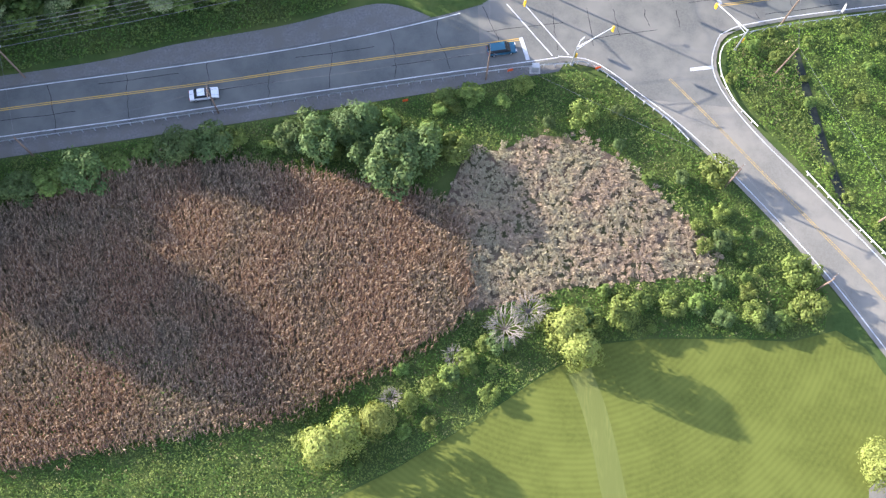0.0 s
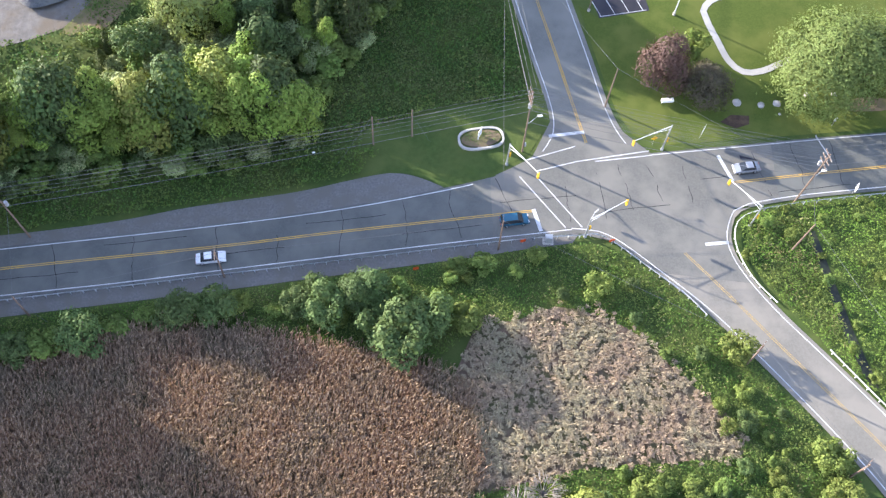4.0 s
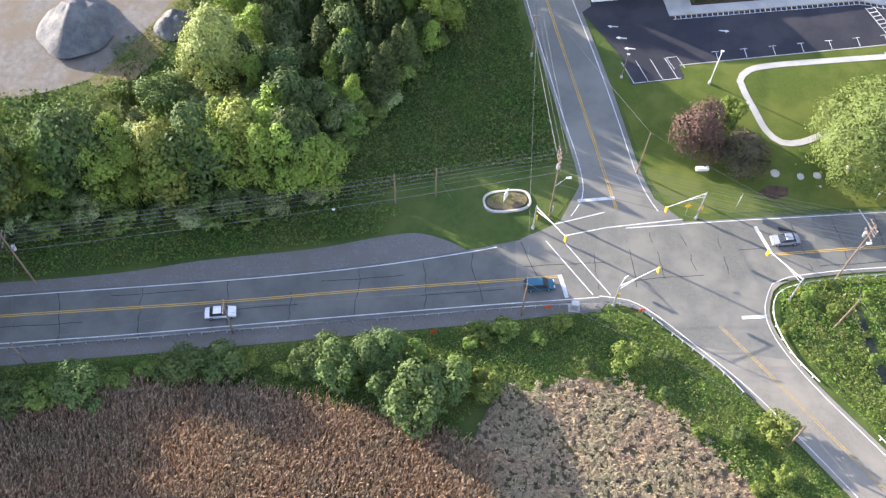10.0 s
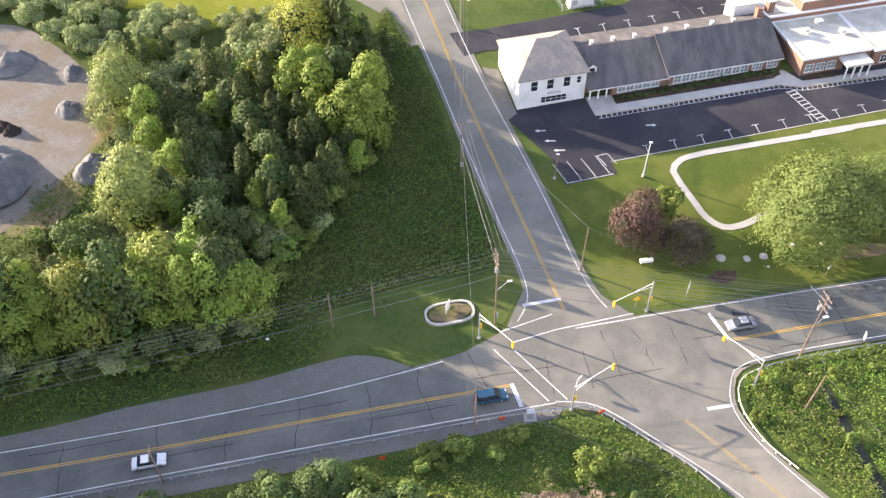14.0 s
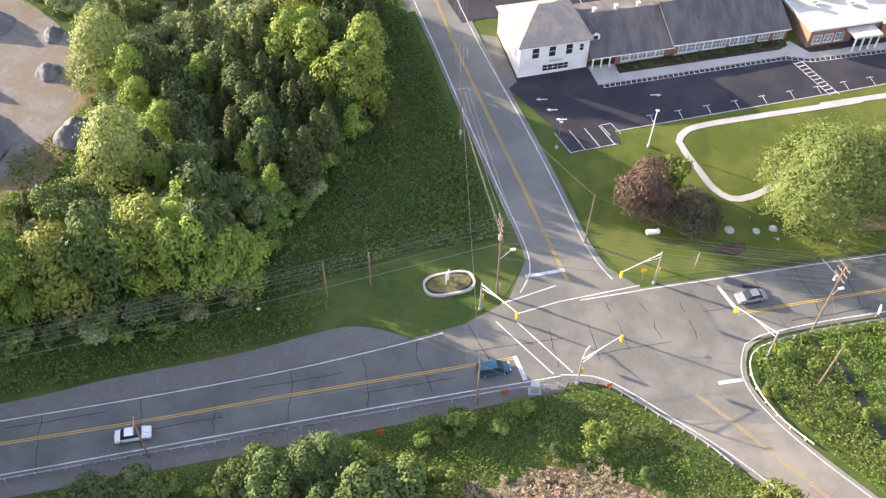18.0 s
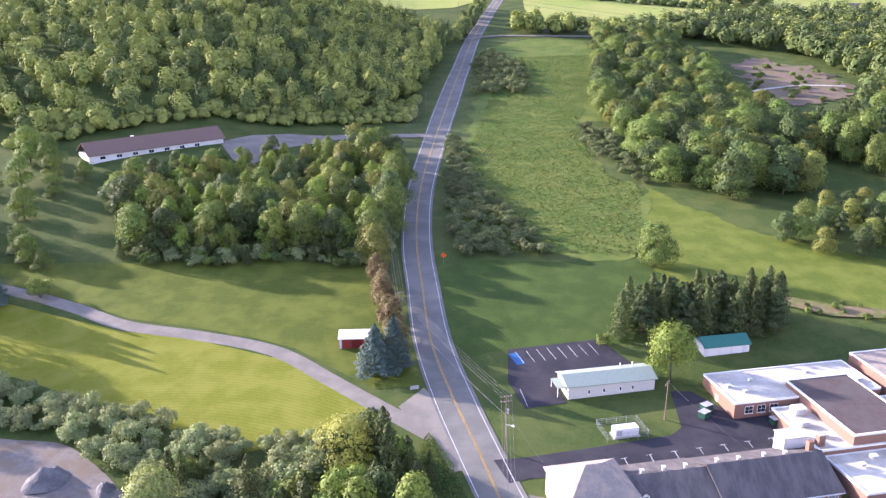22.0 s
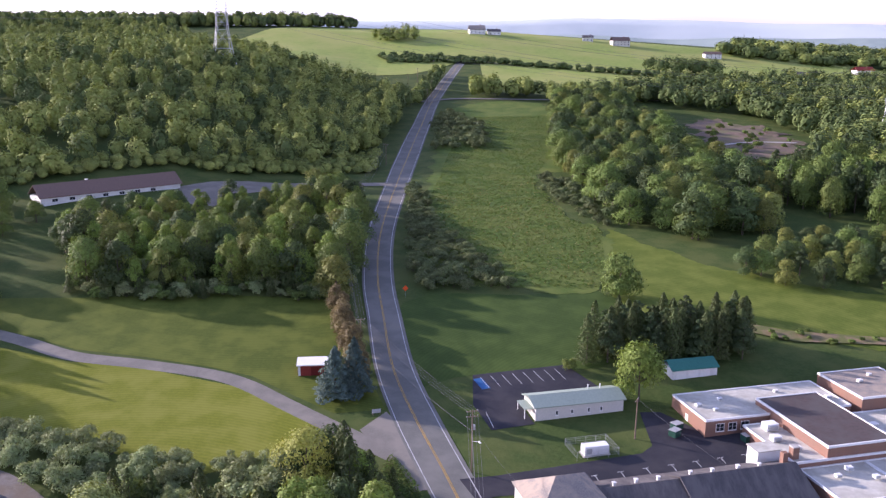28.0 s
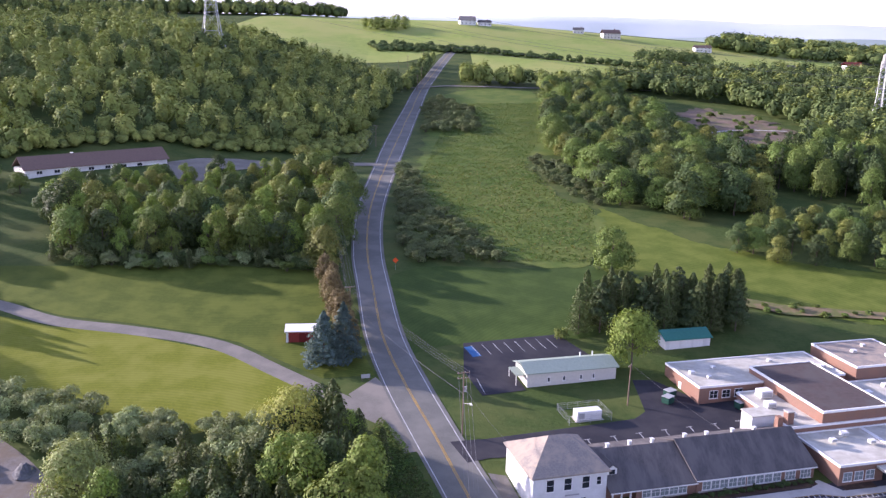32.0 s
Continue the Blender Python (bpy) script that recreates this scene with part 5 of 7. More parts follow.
weeds("slope_dry_weeds", SLOPE, 0.8, 0.8, 0.22, WEED_PALE, "dry brownish weeds scattered over the slope", 28, 4.0)
weeds("bank_tall_weeds", [(-105, 3.0), (-72, 9.8), (-40, 17.2), (-24, 21.0), (-14, 24.6), (-10, 30), (-28, 28), (-46, 23), (-70, 18), (-105, 10)], 6, 1.5, 0.24, WEED, "tall green weeds along the lay-by", 29, 1.3)
weeds("bank_weeds", [(-105, 3.4), (-72, 10.2), (-40, 17.6), (-24, 21.4), (-14, 25), (-14, 33), (-28, 27), (-46, 23), (-70, 18), (-105, 10)], 11, 0.9, 0.18, BRAMBLE, "dark green weeds along the wood", 17, 1.8)
weeds("wood_undergrowth", [(-105, 10), (-60, 22), (-30, 28), (-22, 50), (-12, 70), (-7, 92), (-16, 112), (-42, 100), (-66, 98), (-55, 78), (-56, 60), (-66, 52), (-105, 42)], 4, 1.6, 0.32, BRAMBLE, "tangled dark undergrowth below the trees", 18, 3.0)
# Mostly unseen leaf mass, added to stop sun streaks reaching the highway.
weeds("dense_undergrowth", [(-185, -1), (-120, 9), (-78, 17), (-60, 24), (-60, 36), (-110, 32), (-185, 20)], 5, 6.0, 0.45, BRAMBLE, "dense dark undergrowth added above the highway to block low sun", 26, 4.0)
weeds("meadow_tufts", [(4, 215), (8, 300), (10, 350), (58, 370), (62, 290), (70, 272), (56, 206)], 0.25, 0.7, 0.4, WEED_PALE, "pale rough tufts in the meadow", 19, 3.0)
weeds("meadow_grass_tufts", [(2, 208), (5, 300), (10, 350), (24, 460), (40, 560), (96, 570), (74, 420), (58, 370), (62, 290), (72, 272), (58, 205)], 1.6, 0.5, 0.34, WEED, "rough green grass of the meadow", 23, 3.0)

# ---------------------------------------------------------------- shrubs and trees that stand by themselves
for x, y, s, k in ((-4.5, -5.8, 1.55, 0), (-8.5, -3.4, 1.1, 0), (-1.2, -3.2, 1.1, 0), (-16.5, -1.2, 1.15, 0), (-12.5, 0.4, 1.0, 3), (-19, 0.8, 0.9, 0), (-9.6, 1.6, 1.0, 3), (-6, 2.6, 0.8, 1), (0.5, 0.5, 0.9, 1), (4.6, -1.8, 0.95, 2), (7.0, 8.2, 0.9, 1), (3, 7.2, 0.7, 1),
                   (15.9, 9.8, 0.6, 2), (25.5, 4.6, 0.85, 2), (12.4, 6.8, 0.55, 1), (-53, -8.2, 1.05, 0), (-49, -5.6, 0.9, 1), (-58.5, -9.6, 1.1, 1), (-63, -10.4, 0.9, 0), (-34, -2.2, 1.0, 0), (-31, -1.2, 0.85, 2), (-40, -3.4, 1.0, 0), (-44.5, -3.6, 0.7, 1), (-25.5, -1.6, 0.6, 1), (-22, -0.4, 0.7, 0), (-69, -12.5, 1.1, 0), (-76, -14, 1.2, 1), (-84, -15.5, 1.0, 0),
                   (46.8, -5.2, 1.0, 2), (44, -17.5, 0.5, 2), (59.0, -21.6, 1.05, 2), (59.4, -27.2, 0.9, 2), (46.2, -29.4, 0.5, 0), (30.5, -28.2, 0.9, 2), (33.6, -26.5, 0.7, 1), (38.5, -27.5, 0.7, 2), (42, -26.8, 0.6, 1), (51, -28, 0.7, 2), (55, -29.2, 0.6, 1)):
    (SALLOW, BUSH, LIME, DARK)[k].put(x, y, s * 1.3 if k < 3 else s * 0.6, group="shrubs beside the marsh")
for x, y, s in ((21.6, -31.2, 0.75), (23.6, -34.6, 0.7), (-13.5, -49.5, 0.8), (-10.5, -47.0, 0.72), (-6.5, -45.5, 0.62)):
    ASH.put(x, y, s, group="trees at the lawn's edge")
for x, y, s in ((1.5, -40.5, 0.7), (4.0, -38.8, 0.8), (6.6, -36.0, 0.75), (-2.0, -42.4, 0.7), (26, -29.8, 0.7), (9.5, -33.6, 0.6), (-17, -48.6, 0.8)):
    LIME.put(x, y, s, group="shrubs at the lawn's edge")
# Unseen trees past the view's edge, added to throw shade on the reeds.
for x, y, s in ((-79, -9, 1.25), (-86, -12, 1.35), (-92, -9, 1.3), (-83, -5, 1.1), (-90, -4, 1.3)):
    OAK.put(x, y, s, s * 1.35, group="trees at the marsh's end")
DEAD = Kind("bare_shrub", "dead", 4.2, 6.5, LEAF, "bare grey shrub with tangled twigs", "shrub", 2, 0, bark=GREY_BARK, seed=90)
for x, y, s in ((12.6, -31.2, 1.0), (16.2, -28.4, 0.85), (4.8, -35.6, 0.5), (-4.5, -42, 0.5)):
    DEAD.put(x, y, s)
ROUND = Kind("round_tree", "broad", 6.5, 6.5, LEAF_BRIGHT, "round bright green tree beside the drive", "tree", 1, 1500, 0.26, seed=95)
ROUND.put(67.2, -51.2, 1.0)
WILLOW = Kind("willow_tree", "broad", 15, 20, LEAF_WILLOW, "wide pale green willow on the school lawn", "tree", 1, 30000, 0.21, seed=100)
WILLOW.put(70, 48.5, 1.0, 0.85)
WILLOW.put(79, 50.5, 0.72, 0.8)
WILLOW.put(92, 50, 0.7, 0.7)
COPPER = Kind("copper_beech", "broad", 10, 7.8, LEAF_COPPER, "dark purple-leaved ornamental tree on the lawn", "tree", 1, 4200, 0.23, seed=105)
COPPER.put(38.4, 45.0, 1.0, 1.4)
PLUM = Kind("plum_tree", "broad", 7, 8, leaf_mat("leaf_plum", (0.090, 0.079, 0.050)), "low round dark brownish-green ornamental tree", "tree", 1, 3200, 0.24, seed=107)
PLUM.put(46.6, 44.2, 1.0, 0.95)
LIME.put(44.2, 52.0, 1.15, 2.3)
SPRUCE = Kind("blue_spruce", "conifer", 10, 7.6, LEAF_SPRUCE, "dense blue-green spruce beside the road", "spruce", 2, 3000, 0.26, seed=110)
SPRUCE.put(-18.3, 137.0, 1.6, 1.25)
SPRUCE.put(-14.0, 139.0, 1.5, 1.3)
THIN = Kind("brown_cedar", "shrub", 8, 5.5, LEAF_BROWN, "thin brownish cedar beside the road", "conifer", 2, 1300, 0.28, seed=115)
for x, y, s in ((-12.7, 143, 1.0), (-13.4, 147, 1.1), (-14.4, 149.5, 1.0), (-15.9, 155.5, 1.2), (-17.0, 162.5, 1.2), (-18.4, 170, 1.2), (-20, 178, 1.1), (-21.5, 187, 1.1), (-15.2, 152, 1.05), (-16.4, 158.5, 1.15), (-17.6, 166, 1.1), (-19.2, 174, 1.15), (-20.6, 182, 1.1)):
    THIN.put(x, y, s, group="cedars along the hill road")
for x, y, s in ((-22.5, 196, 1.15), (-26, 203, 1.0)):
    ASH.put(x, y, s)
BIGB = Kind("tall_bright_tree", "broad", 14, 9, leaf_mat("leaf_gold_green", (0.29, 0.31, 0.06)), "tall bright green tree by the driveway", "tree", 1, 2400, 0.34, seed=120)
BIGB.put(-20.5, 96.0, 1.12, 1.1)
PALE = Kind("pale_tree", "broad", 11, 11, leaf_mat("leaf_pale", (0.247, 0.293, 0.091)), "broad pale green tree beside the gravel yard", "tree", 2, 4400, 0.32, seed=126)
PALE.put(-54, 79.5, 1.0, 1.15)
PALE.put(-46, 54, 1.1, 1.3)
for x, y, s in ((-13.5, 101, 1.25), (-12.2, 96, 1.3), (-8.6, 97, 0.95), (-4.4, 98.5, 0.62), (-18.5, 68, 1.0), (-23, 64, 1.1), (-18.8, 57.5, 0.95), (-28, 61.5, 1.1), (-37.5, 88.5, 1.1), (-24, 73, 1.2), (-30, 77, 1.15), (-13, 65, 0.9), (-27, 68, 1.0), (-14, 88, 1.1)):
    CEDAR.put(x, y - 3, s * 1.15, s * 1.35, group="cedars in the wood")
LIME.put(-114.5, 174.5, 1.6, 1.7)
for x, y, s in ((-125, 170, 1.15), (-130, 166, 1.3), (-136, 172, 1.4), (-131, 178, 1.1)):
    SPRUCE.put(x, y, s, s * 1.2, group="spruces beside the bungalow")
# The last six, tall and unseen, are added to streak the lawn with shade.
for x, y, s in ((-127, 197, 0.7), (-121, 193, 0.55), (-132, 203, 0.8), (-150, 215, 1.2), (-142, 228, 0.9), (-160, 200, 1.3), (-164, 250, 1.0), (-155, 256, 0.9), (-146, 262, 0.75), (-152, 275, 1.0), (-162, 280, 1.2), (-140, 248, 0.7), (-168, 228, 1.3), (-134, 262, 0.7), (-158, 180, 1.6), (-150, 160, 1.7), (-165, 165, 1.8), (-142, 146, 1.6), (-150, 132, 1.6), (-160, 148, 1.8)):
    OAK.put(x, y, s, group="trees round the bungalow")
    OLIVE.put(x - 1.8, y - 2.0, 0.9 * s, group="shrubs round the bungalow")


weeds("pit_weeds", [(-66, 54), (-58, 56), (-55, 66), (-57, 74), (-61, 66), (-68, 60)], 8, 0.8, 0.2, WEED, "green weeds on the bank of the gravel yard", 24)
weeds("pit_dry_weeds", [(-72, 50), (-60, 52), (-54, 70), (-56, 88), (-66, 98), (-60, 84), (-59, 70), (-68, 58)], 2.5, 0.5, 0.2, WEED_PALE, "dry pale weeds round the gravel yard", 25)
weeds("reed_greens", [(-62, -36), (-40, -34), (-16, -40), (-16, -44), (-44, -49), (-80, -56), (-80, -44)], 3, 1.9, 0.2, WEED, "green plants growing up through the reeds", 20, 3.0)
NEAR_VERGE = [(-66, -9), (-34, -1.0), (-13, 4), (6, 8), (24, 11.6), (34, 7), (48, -7), (61, -25), (56, -31), (34, -31), (20, -36), (-3, -50), (-12, -54), (-12, -46), (5, -30), (22, -26), (44, -22), (42, -14), (30, -1.5), (18, 2.6), (2, -6), (-20, -4.6), (-50, -5)]
for i, (x, y) in enumerate(spots(NEAR_VERGE, 4.6, 91)):
    near_road = x > 4 and y > -6
    if near_road and i % 3:
        continue
    (BUSH, LIME, BUSH, SALLOW)[i * 7 % 4].put(x, y, (0.22 if near_road else 0.3) + 0.08 * (i * 5 % 6), group="low shrubs in the verge")
for i, (x, y) in enumerate(spots(MARSH_E, 6.0, 92)):
    if x < 100:
        (LIME, BUSH, LIME)[i % 3].put(x, y, 0.28 + 0.07 * (i * 5 % 6), group="low shrubs in the east marsh")


# ---------------------------------------------------------------- far woods
def far_models(seed, n=7, per=240):
    """Leaf places and outward ways of a few crowns, one metre high and wide."""
    rng = np.random.default_rng(seed)
    out = []
    for i in range(n):
        lobes = [(0, 0, 0.56, 0.42, 0.95)]
        for j in range(7):
            b_ = j * 2.4 + rng.uniform(-0.4, 0.4)
            lobes.append((math.cos(b_) * 0.27, math.sin(b_) * 0.27, rng.uniform(0.4, 0.76), rng.uniform(0.15, 0.23), 0.9))
        p, nr = crown_points(rng, lobes, per, 0.3)
        whole = p - [0, 0, 0.45]
        nr = nr * 0.3 + whole / np.linalg.norm(whole, axis=1, keepdims=True)
        core = rng.normal(size=(per // 4, 3))
        core /= np.linalg.norm(core, axis=1, keepdims=True)
        out.append((np.concatenate([p, core * [0.3, 0.3, 0.3] + [0, 0, 0.52]]), np.concatenate([nr, core]), np.r_[np.ones(len(p)), np.full(len(core), 1.9)]))
    return out


CROWNS = (far_models(301, 7, 400), far_models(302, 7, 190))


def far_wood(name, poly, gap, seed, material, hlo, hhi, size=0.8, label="", holes=(), wide=1.15, far=620):
    """Many crowns joined into one wood; a list of materials makes several woods mixed tree by tree."""
    rng = np.random.default_rng(seed)
    kinds = material if isinstance(material, (list, tuple)) else [material]
    leaves = [[] for _ in kinds]
    for x, y in spots(poly, gap, seed, holes):
        dist = math.hypot(x, y)
        p, nr, k = CROWNS[dist > far][rng.integers(7)]
        h, w, a_ = rng.uniform(hlo, hhi), gap * wide * rng.uniform(0.75, 1.2), rng.uniform(0, math.tau)
        ca, sa = math.cos(a_), math.sin(a_)
        q = np.stack([x + w * (p[:, 0] * ca - p[:, 1] * sa), y + w * (p[:, 0] * sa + p[:, 1] * ca), gz(x, y) + h * (p[:, 2] - 0.1)], 1)
        m = np.stack([nr[:, 0] * ca - nr[:, 1] * sa, nr[:, 0] * sa + nr[:, 1] * ca, nr[:, 2]], 1)
        leaves[rng.integers(len(kinds))].append(quads(q, m, size * k * (1.0 if dist < far else 1.35) * (w / 11) ** 0.5, rng, 0.7))
    for v, mt in zip(leaves, kinds):
        if v:
            stuff(name, np.concatenate(v), mt, label)


FAR_A = mat("far_leaf", (0.243, 0.280, 0.072), (0.169, 0.227, 0.060), 6, rough=0.8, big=(0.260, 0.305, 0.075), big_size=9, island=0.2, through_light=0.05, spec=0.1)
FAR_B = mat("far_leaf_bright", (0.338, 0.375, 0.094), (0.263, 0.312, 0.077), 6, rough=0.8, big=(0.163, 0.206, 0.062), big_size=9, island=0.2, through_light=0.05, spec=0.1)
FAR_C = mat("far_leaf_dark", (0.111, 0.155, 0.051), (0.084, 0.121, 0.041), 6, rough=0.8, big=(0.115, 0.155, 0.047), big_size=9, island=0.2, through_light=0.05, spec=0.1)
RANCH_HOLE = [(-146, 262), (-160, 296), (-106, 340), (-70, 345), (-84, 303)]
HILL = [(-175, 296), (-120, 318), (-98, 338), (-66, 358), (-32, 384), (-18, 430), (-8, 520), (0, 600), (-20, 640), (-90, 720), (-150, 780), (-200, 900), (-280, 980), (-640, 1050), (-700, 700), (-420, 420)]
far_wood("hill_wood", HILL, 12.6, 31, [FAR_A, FAR_B, FAR_A, FAR_C], 8, 19, 0.6, "dense green deciduous wood covering the hill", [RANCH_HOLE], 0.8, 560)
far_wood("hill_edge_wood", [(-70, 415), (-30, 405), (-20, 440), (-11, 520), (-5, 600), (-16, 645), (-60, 690), (-75, 600)], 9.5, 32, [FAR_A, FAR_C, FAR_A, FAR_B], 15, 22, 0.6, "tall dense trees at the hill wood's edge", wide=0.95)
far_wood("wood_edge", [(-175, 292), (-120, 312), (-98, 332), (-66, 352), (-32, 376), (-18, 380), (-18, 430), (-40, 400), (-70, 372), (-104, 350), (-180, 310)], 5.0, 33, [FAR_B, FAR_A], 3.5, 6.5, 0.6, "grey-green shrubs along the wood's edge", [RANCH_HOLE])
EASTW = [(238, 590), (244, 480), (216, 410), (206, 330), (250, 270), (420, 250), (800, 600), (640, 700), (420, 640), (300, 600), (215, 530)]
far_wood("east_wood", EASTW, 12, 34, [FAR_C, FAR_C, FAR_A], 13, 23, 0.62, "dense green wood on the eastern slope", far=420)
far_wood("hedgerow", [(90, 655), (240, 660), (420, 600), (560, 680), (540, 760), (300, 720), (100, 672)], 12, 36, [FAR_A, FAR_C, FAR_C], 8, 15, 0.5, "line of trees along the crossroad")
far_wood("ridge_trees", [(-520, 990), (-300, 1010), (-130, 1050), (-66, 1066), (-66, 1110), (-140, 1110), (-520, 1060)], 10, 37, [FAR_A, FAR_C], 12, 20, 1.0, "tree line along the hilltop")
far_wood("hedge", [(-20, 822), (30, 826), (110, 815), (240, 770), (250, 778), (112, 824), (32, 852), (-30, 856)], 7, 38, FAR_C, 4, 8, 0.7, "dark hedge across the hilltop fields")
far_wood("field_trees", [(-34, 930), (10, 950), (10, 985), (-40, 960)], 12, 39, FAR_A, 12, 18, 0.55, "clump of trees in the hilltop field")
far_wood("field_trees", [(215, 800), (290, 790), (300, 830), (230, 836)], 13, 40, FAR_C, 14, 19, 0.55, "dark clump of trees in the hilltop field")
far_wood("crest_trees", [(44, 652), (92, 640), (98, 662), (50, 690)], 10, 41, FAR_A, 12, 19, 0.7, "tall open trees beside the crest of the road")
# Dark foliage stands in for a shadowed grass bank beside the road.
far_wood("crest_hedge", [(0, 612), (7, 612), (20, 690), (31, 762), (22, 764), (10, 690)], 6, 42, [FAR_C, FAR_A], 9, 13, 0.6, "dark foliage standing in for a shaded grass bank at the crest")
far_wood("valley_woods", [(330, 960), (620, 900), (1100, 1300), (900, 1500), (520, 1250)], 19, 43, [FAR_C, FAR_A], 11, 18, 0.8, "distant wooded valley")

# ---------------------------------------------------------------- poles, wires and signals
CABLE = mat("cable", (0.16, 0.16, 0.165), (0.12, 0.12, 0.125), 0.5, rough=0.6)
ORANGE = mat("orange_plastic", (0.72, 0.12, 0.03), None, 0.2, rough=0.5)
GREY_BOX = mat("grey_cabinet", (0.42, 0.43, 0.43), (0.36, 0.37, 0.37), 0.2, rough=0.5, metal=0.3)
STONE = mat("boulder_stone", (0.42, 0.4, 0.37), (0.33, 0.31, 0.28), 0.25, bump=0.03)


def utility_pole(x, y, h, arms=2, turn=0.0, lean=(0, 0), extras=(), label="brown wooden utility pole with crossarms"):
    top = tagged(empty("utility_pole", pose(x, y, gz(x, y), 0, 0, turn)), label, "utility pole")
    part("pole", tubes(((0, 0, -0.4), (lean[0], lean[1], h), 0.17, 0.11)), WOOD, top)
    for i in range(arms):
        z = h - 0.4 - 1.1 * i
        arm = part("crossarm", boxes((-1.25 + lean[0], 1.25 + lean[0], 0.1 + lean[1], 0.22 + lean[1], z, z + 0.14)), WOOD, top)
        for k in (-1.1, -0.4, 0.4, 1.1):
            part("insulator", tubes(((k + lean[0], 0.16 + lean[1], z + 0.14), (k + lean[0], 0.16 + lean[1], z + 0.36), 0.05, 0.035), sides=6), GREY_BOX, arm)
    for e in extras:
        if e == "transformer":
            part("transformer", tubes(((0.38, 0.1, h - 4.2), (0.38, 0.1, h - 3.2), 0.27, 0.27), sides=12), GREY_BOX, top)
        if e == "lamp":
            arm = part("lamp_arm", tubes(((0, 0, h * 0.5), (0.8, -1.9, h * 0.55), 0.05, 0.04)), STEEL, top)
            part("lamp_head", boxes((0.6, 1.0, -2.6, -1.8, h * 0.55 - 0.05, h * 0.55 + 0.1), bevel=0.03), TRIM, arm)
        if e == "box":
            part("meter_box", boxes((-0.22, 0.22, -0.42, -0.16, 1.6, 2.5), bevel=0.02), GREY_BOX, top)
        if e == "guy":
            part("guy_wire", tubes(((0, 0, h * 0.8), (3.2, -1.0, 0), 0.02, 0.02), sides=4), CABLE, top)
    return Vector((x + lean[0], y + lean[1], gz(x, y) + h))


def wire(p, q, sag=0.6, r=0.022, name="power_line"):
    cu = bpy.data.curves.new(name, "CURVE")
    cu.dimensions, cu.bevel_depth, cu.bevel_resolution = "3D", r, 0
    sp = cu.splines.new("POLY")
    n = 10
    sp.points.add(n)
    for i in range(n + 1):
        t = i / n
        c = Vector(p).lerp(Vector(q), t)
        sp.points[i].co = (c.x, c.y, c.z - sag * 4 * t * (1 - t), 1)
    cu.materials.append(CABLE)
    dg = new(name + "_tmp", cu)
    me = bpy.data.meshes.new_from_object(dg)
    bpy.data.objects.remove(dg)
    return new(name, me)


def span(p, q, turn_p, turn_q, arms=2, sag=0.7, label="thin grey overhead power cables between poles"):
    line = tagged(empty("overhead_line", Matrix()), label, "cable")
    for i in range(arms):
        for k in (-1.1, -0.4, 0.4, 1.1) if i == 0 else (-1.1, 1.1):
            a_ = Vector(p) + Vector((k * math.cos(radians(turn_p)), k * math.sin(radians(turn_p)), -0.1 - 1.1 * i))
            b_ = Vector(q) + Vector((k * math.cos(radians(turn_q)), k * math.sin(radians(turn_q)), -0.1 - 1.1 * i))
            wire(a_, b_, sag).parent = line
    w_ = wire(Vector(p) - Vector((0, 0, 4.5)), Vector(q) - Vector((0, 0, 4.5)), sag, 0.04)
    w_.parent = line


P_FAR = Vector((-150, -6, 13))
P_A = utility_pole(-66, 9.6, 13.6, 2, 100, (0, 0.5), ("transformer",))
P_NW = utility_pole(13.9, 30.8, 16.2, 3, 100, (0.4, 0), ("transformer", "lamp", "box", "guy"))
P_E = utility_pole(60.3, 22.8, 15.6, 3, 100, (-0.5, 0.2), ("transformer", "lamp"))
P_E2 = Vector((140, 38, 15))
P_N = utility_pole(9.6, 63.6, 11.2, 1, 10, (0, 0), ("box", "guy"), "slim wooden pole with one crossarm by the road")
P_N2 = utility_pole(11.0, 105.3, 13.2, 2, 15, (0, 0), ("transformer", "lamp"))
P_N3 = utility_pole(-13.6, 160, 9.2, 1, 20)
P_N4 = utility_pole(-21, 222, 10, 1, 10)
P_N5 = utility_pole(-21, 300, 11, 1, 0)
P_N6 = utility_pole(-13, 400, 11, 1, 0)
P_NE = utility_pole(28.8, 40.9, 10.6, 0, 0, (0.2, 0), (), "plain dark wooden pole on the lawn")
P_S1 = utility_pole(-62.6, -4.3, 7.4, 0, 0, (0, 0), ("guy",), "short wooden pole behind the guardrail")
P_S2 = utility_pole(-33.9, 4.0, 8.2, 1, 100, (0, 0), ("guy",), "short wooden pole behind the guardrail")
P_S3 = utility_pole(9.8, 11.2, 9.4, 0, 0, (0, 0), (), "thin dark wooden pole behind the guardrail")
P_W1 = utility_pole(48.5, -7.0, 7.6, 1, 45, (0, 0), (), "weathered wooden pole beside the side road")
P_W2 = utility_pole(61.4, -24.0, 6.8, 1, 45, (0, 0), (), "weathered wooden pole beside the side road")
P_M1 = utility_pole(58.5, 13.5, 7.5, 0, 0, (1.2, 0.8), (), "leaning wooden guy pole in the marsh")
P_M2 = utility_pole(72, -13, 7.0, 0, 0, (1.2, 0.6), (), "leaning wooden pole in the marsh")
P_B1 = utility_pole(-12, 30.8, 8.0, 0, 0, (0, 0), (), "pale bare post on the grass slope")
P_B2 = utility_pole(-5.4, 32.9, 7.6, 0, 0, (0, 0), ("guy",), "pale bare post on the grass slope")
P_SC = utility_pole(46.6, 117.4, 9.0, 1, 60, (0.3, 0), (), "pale wooden pole beside the school yard")
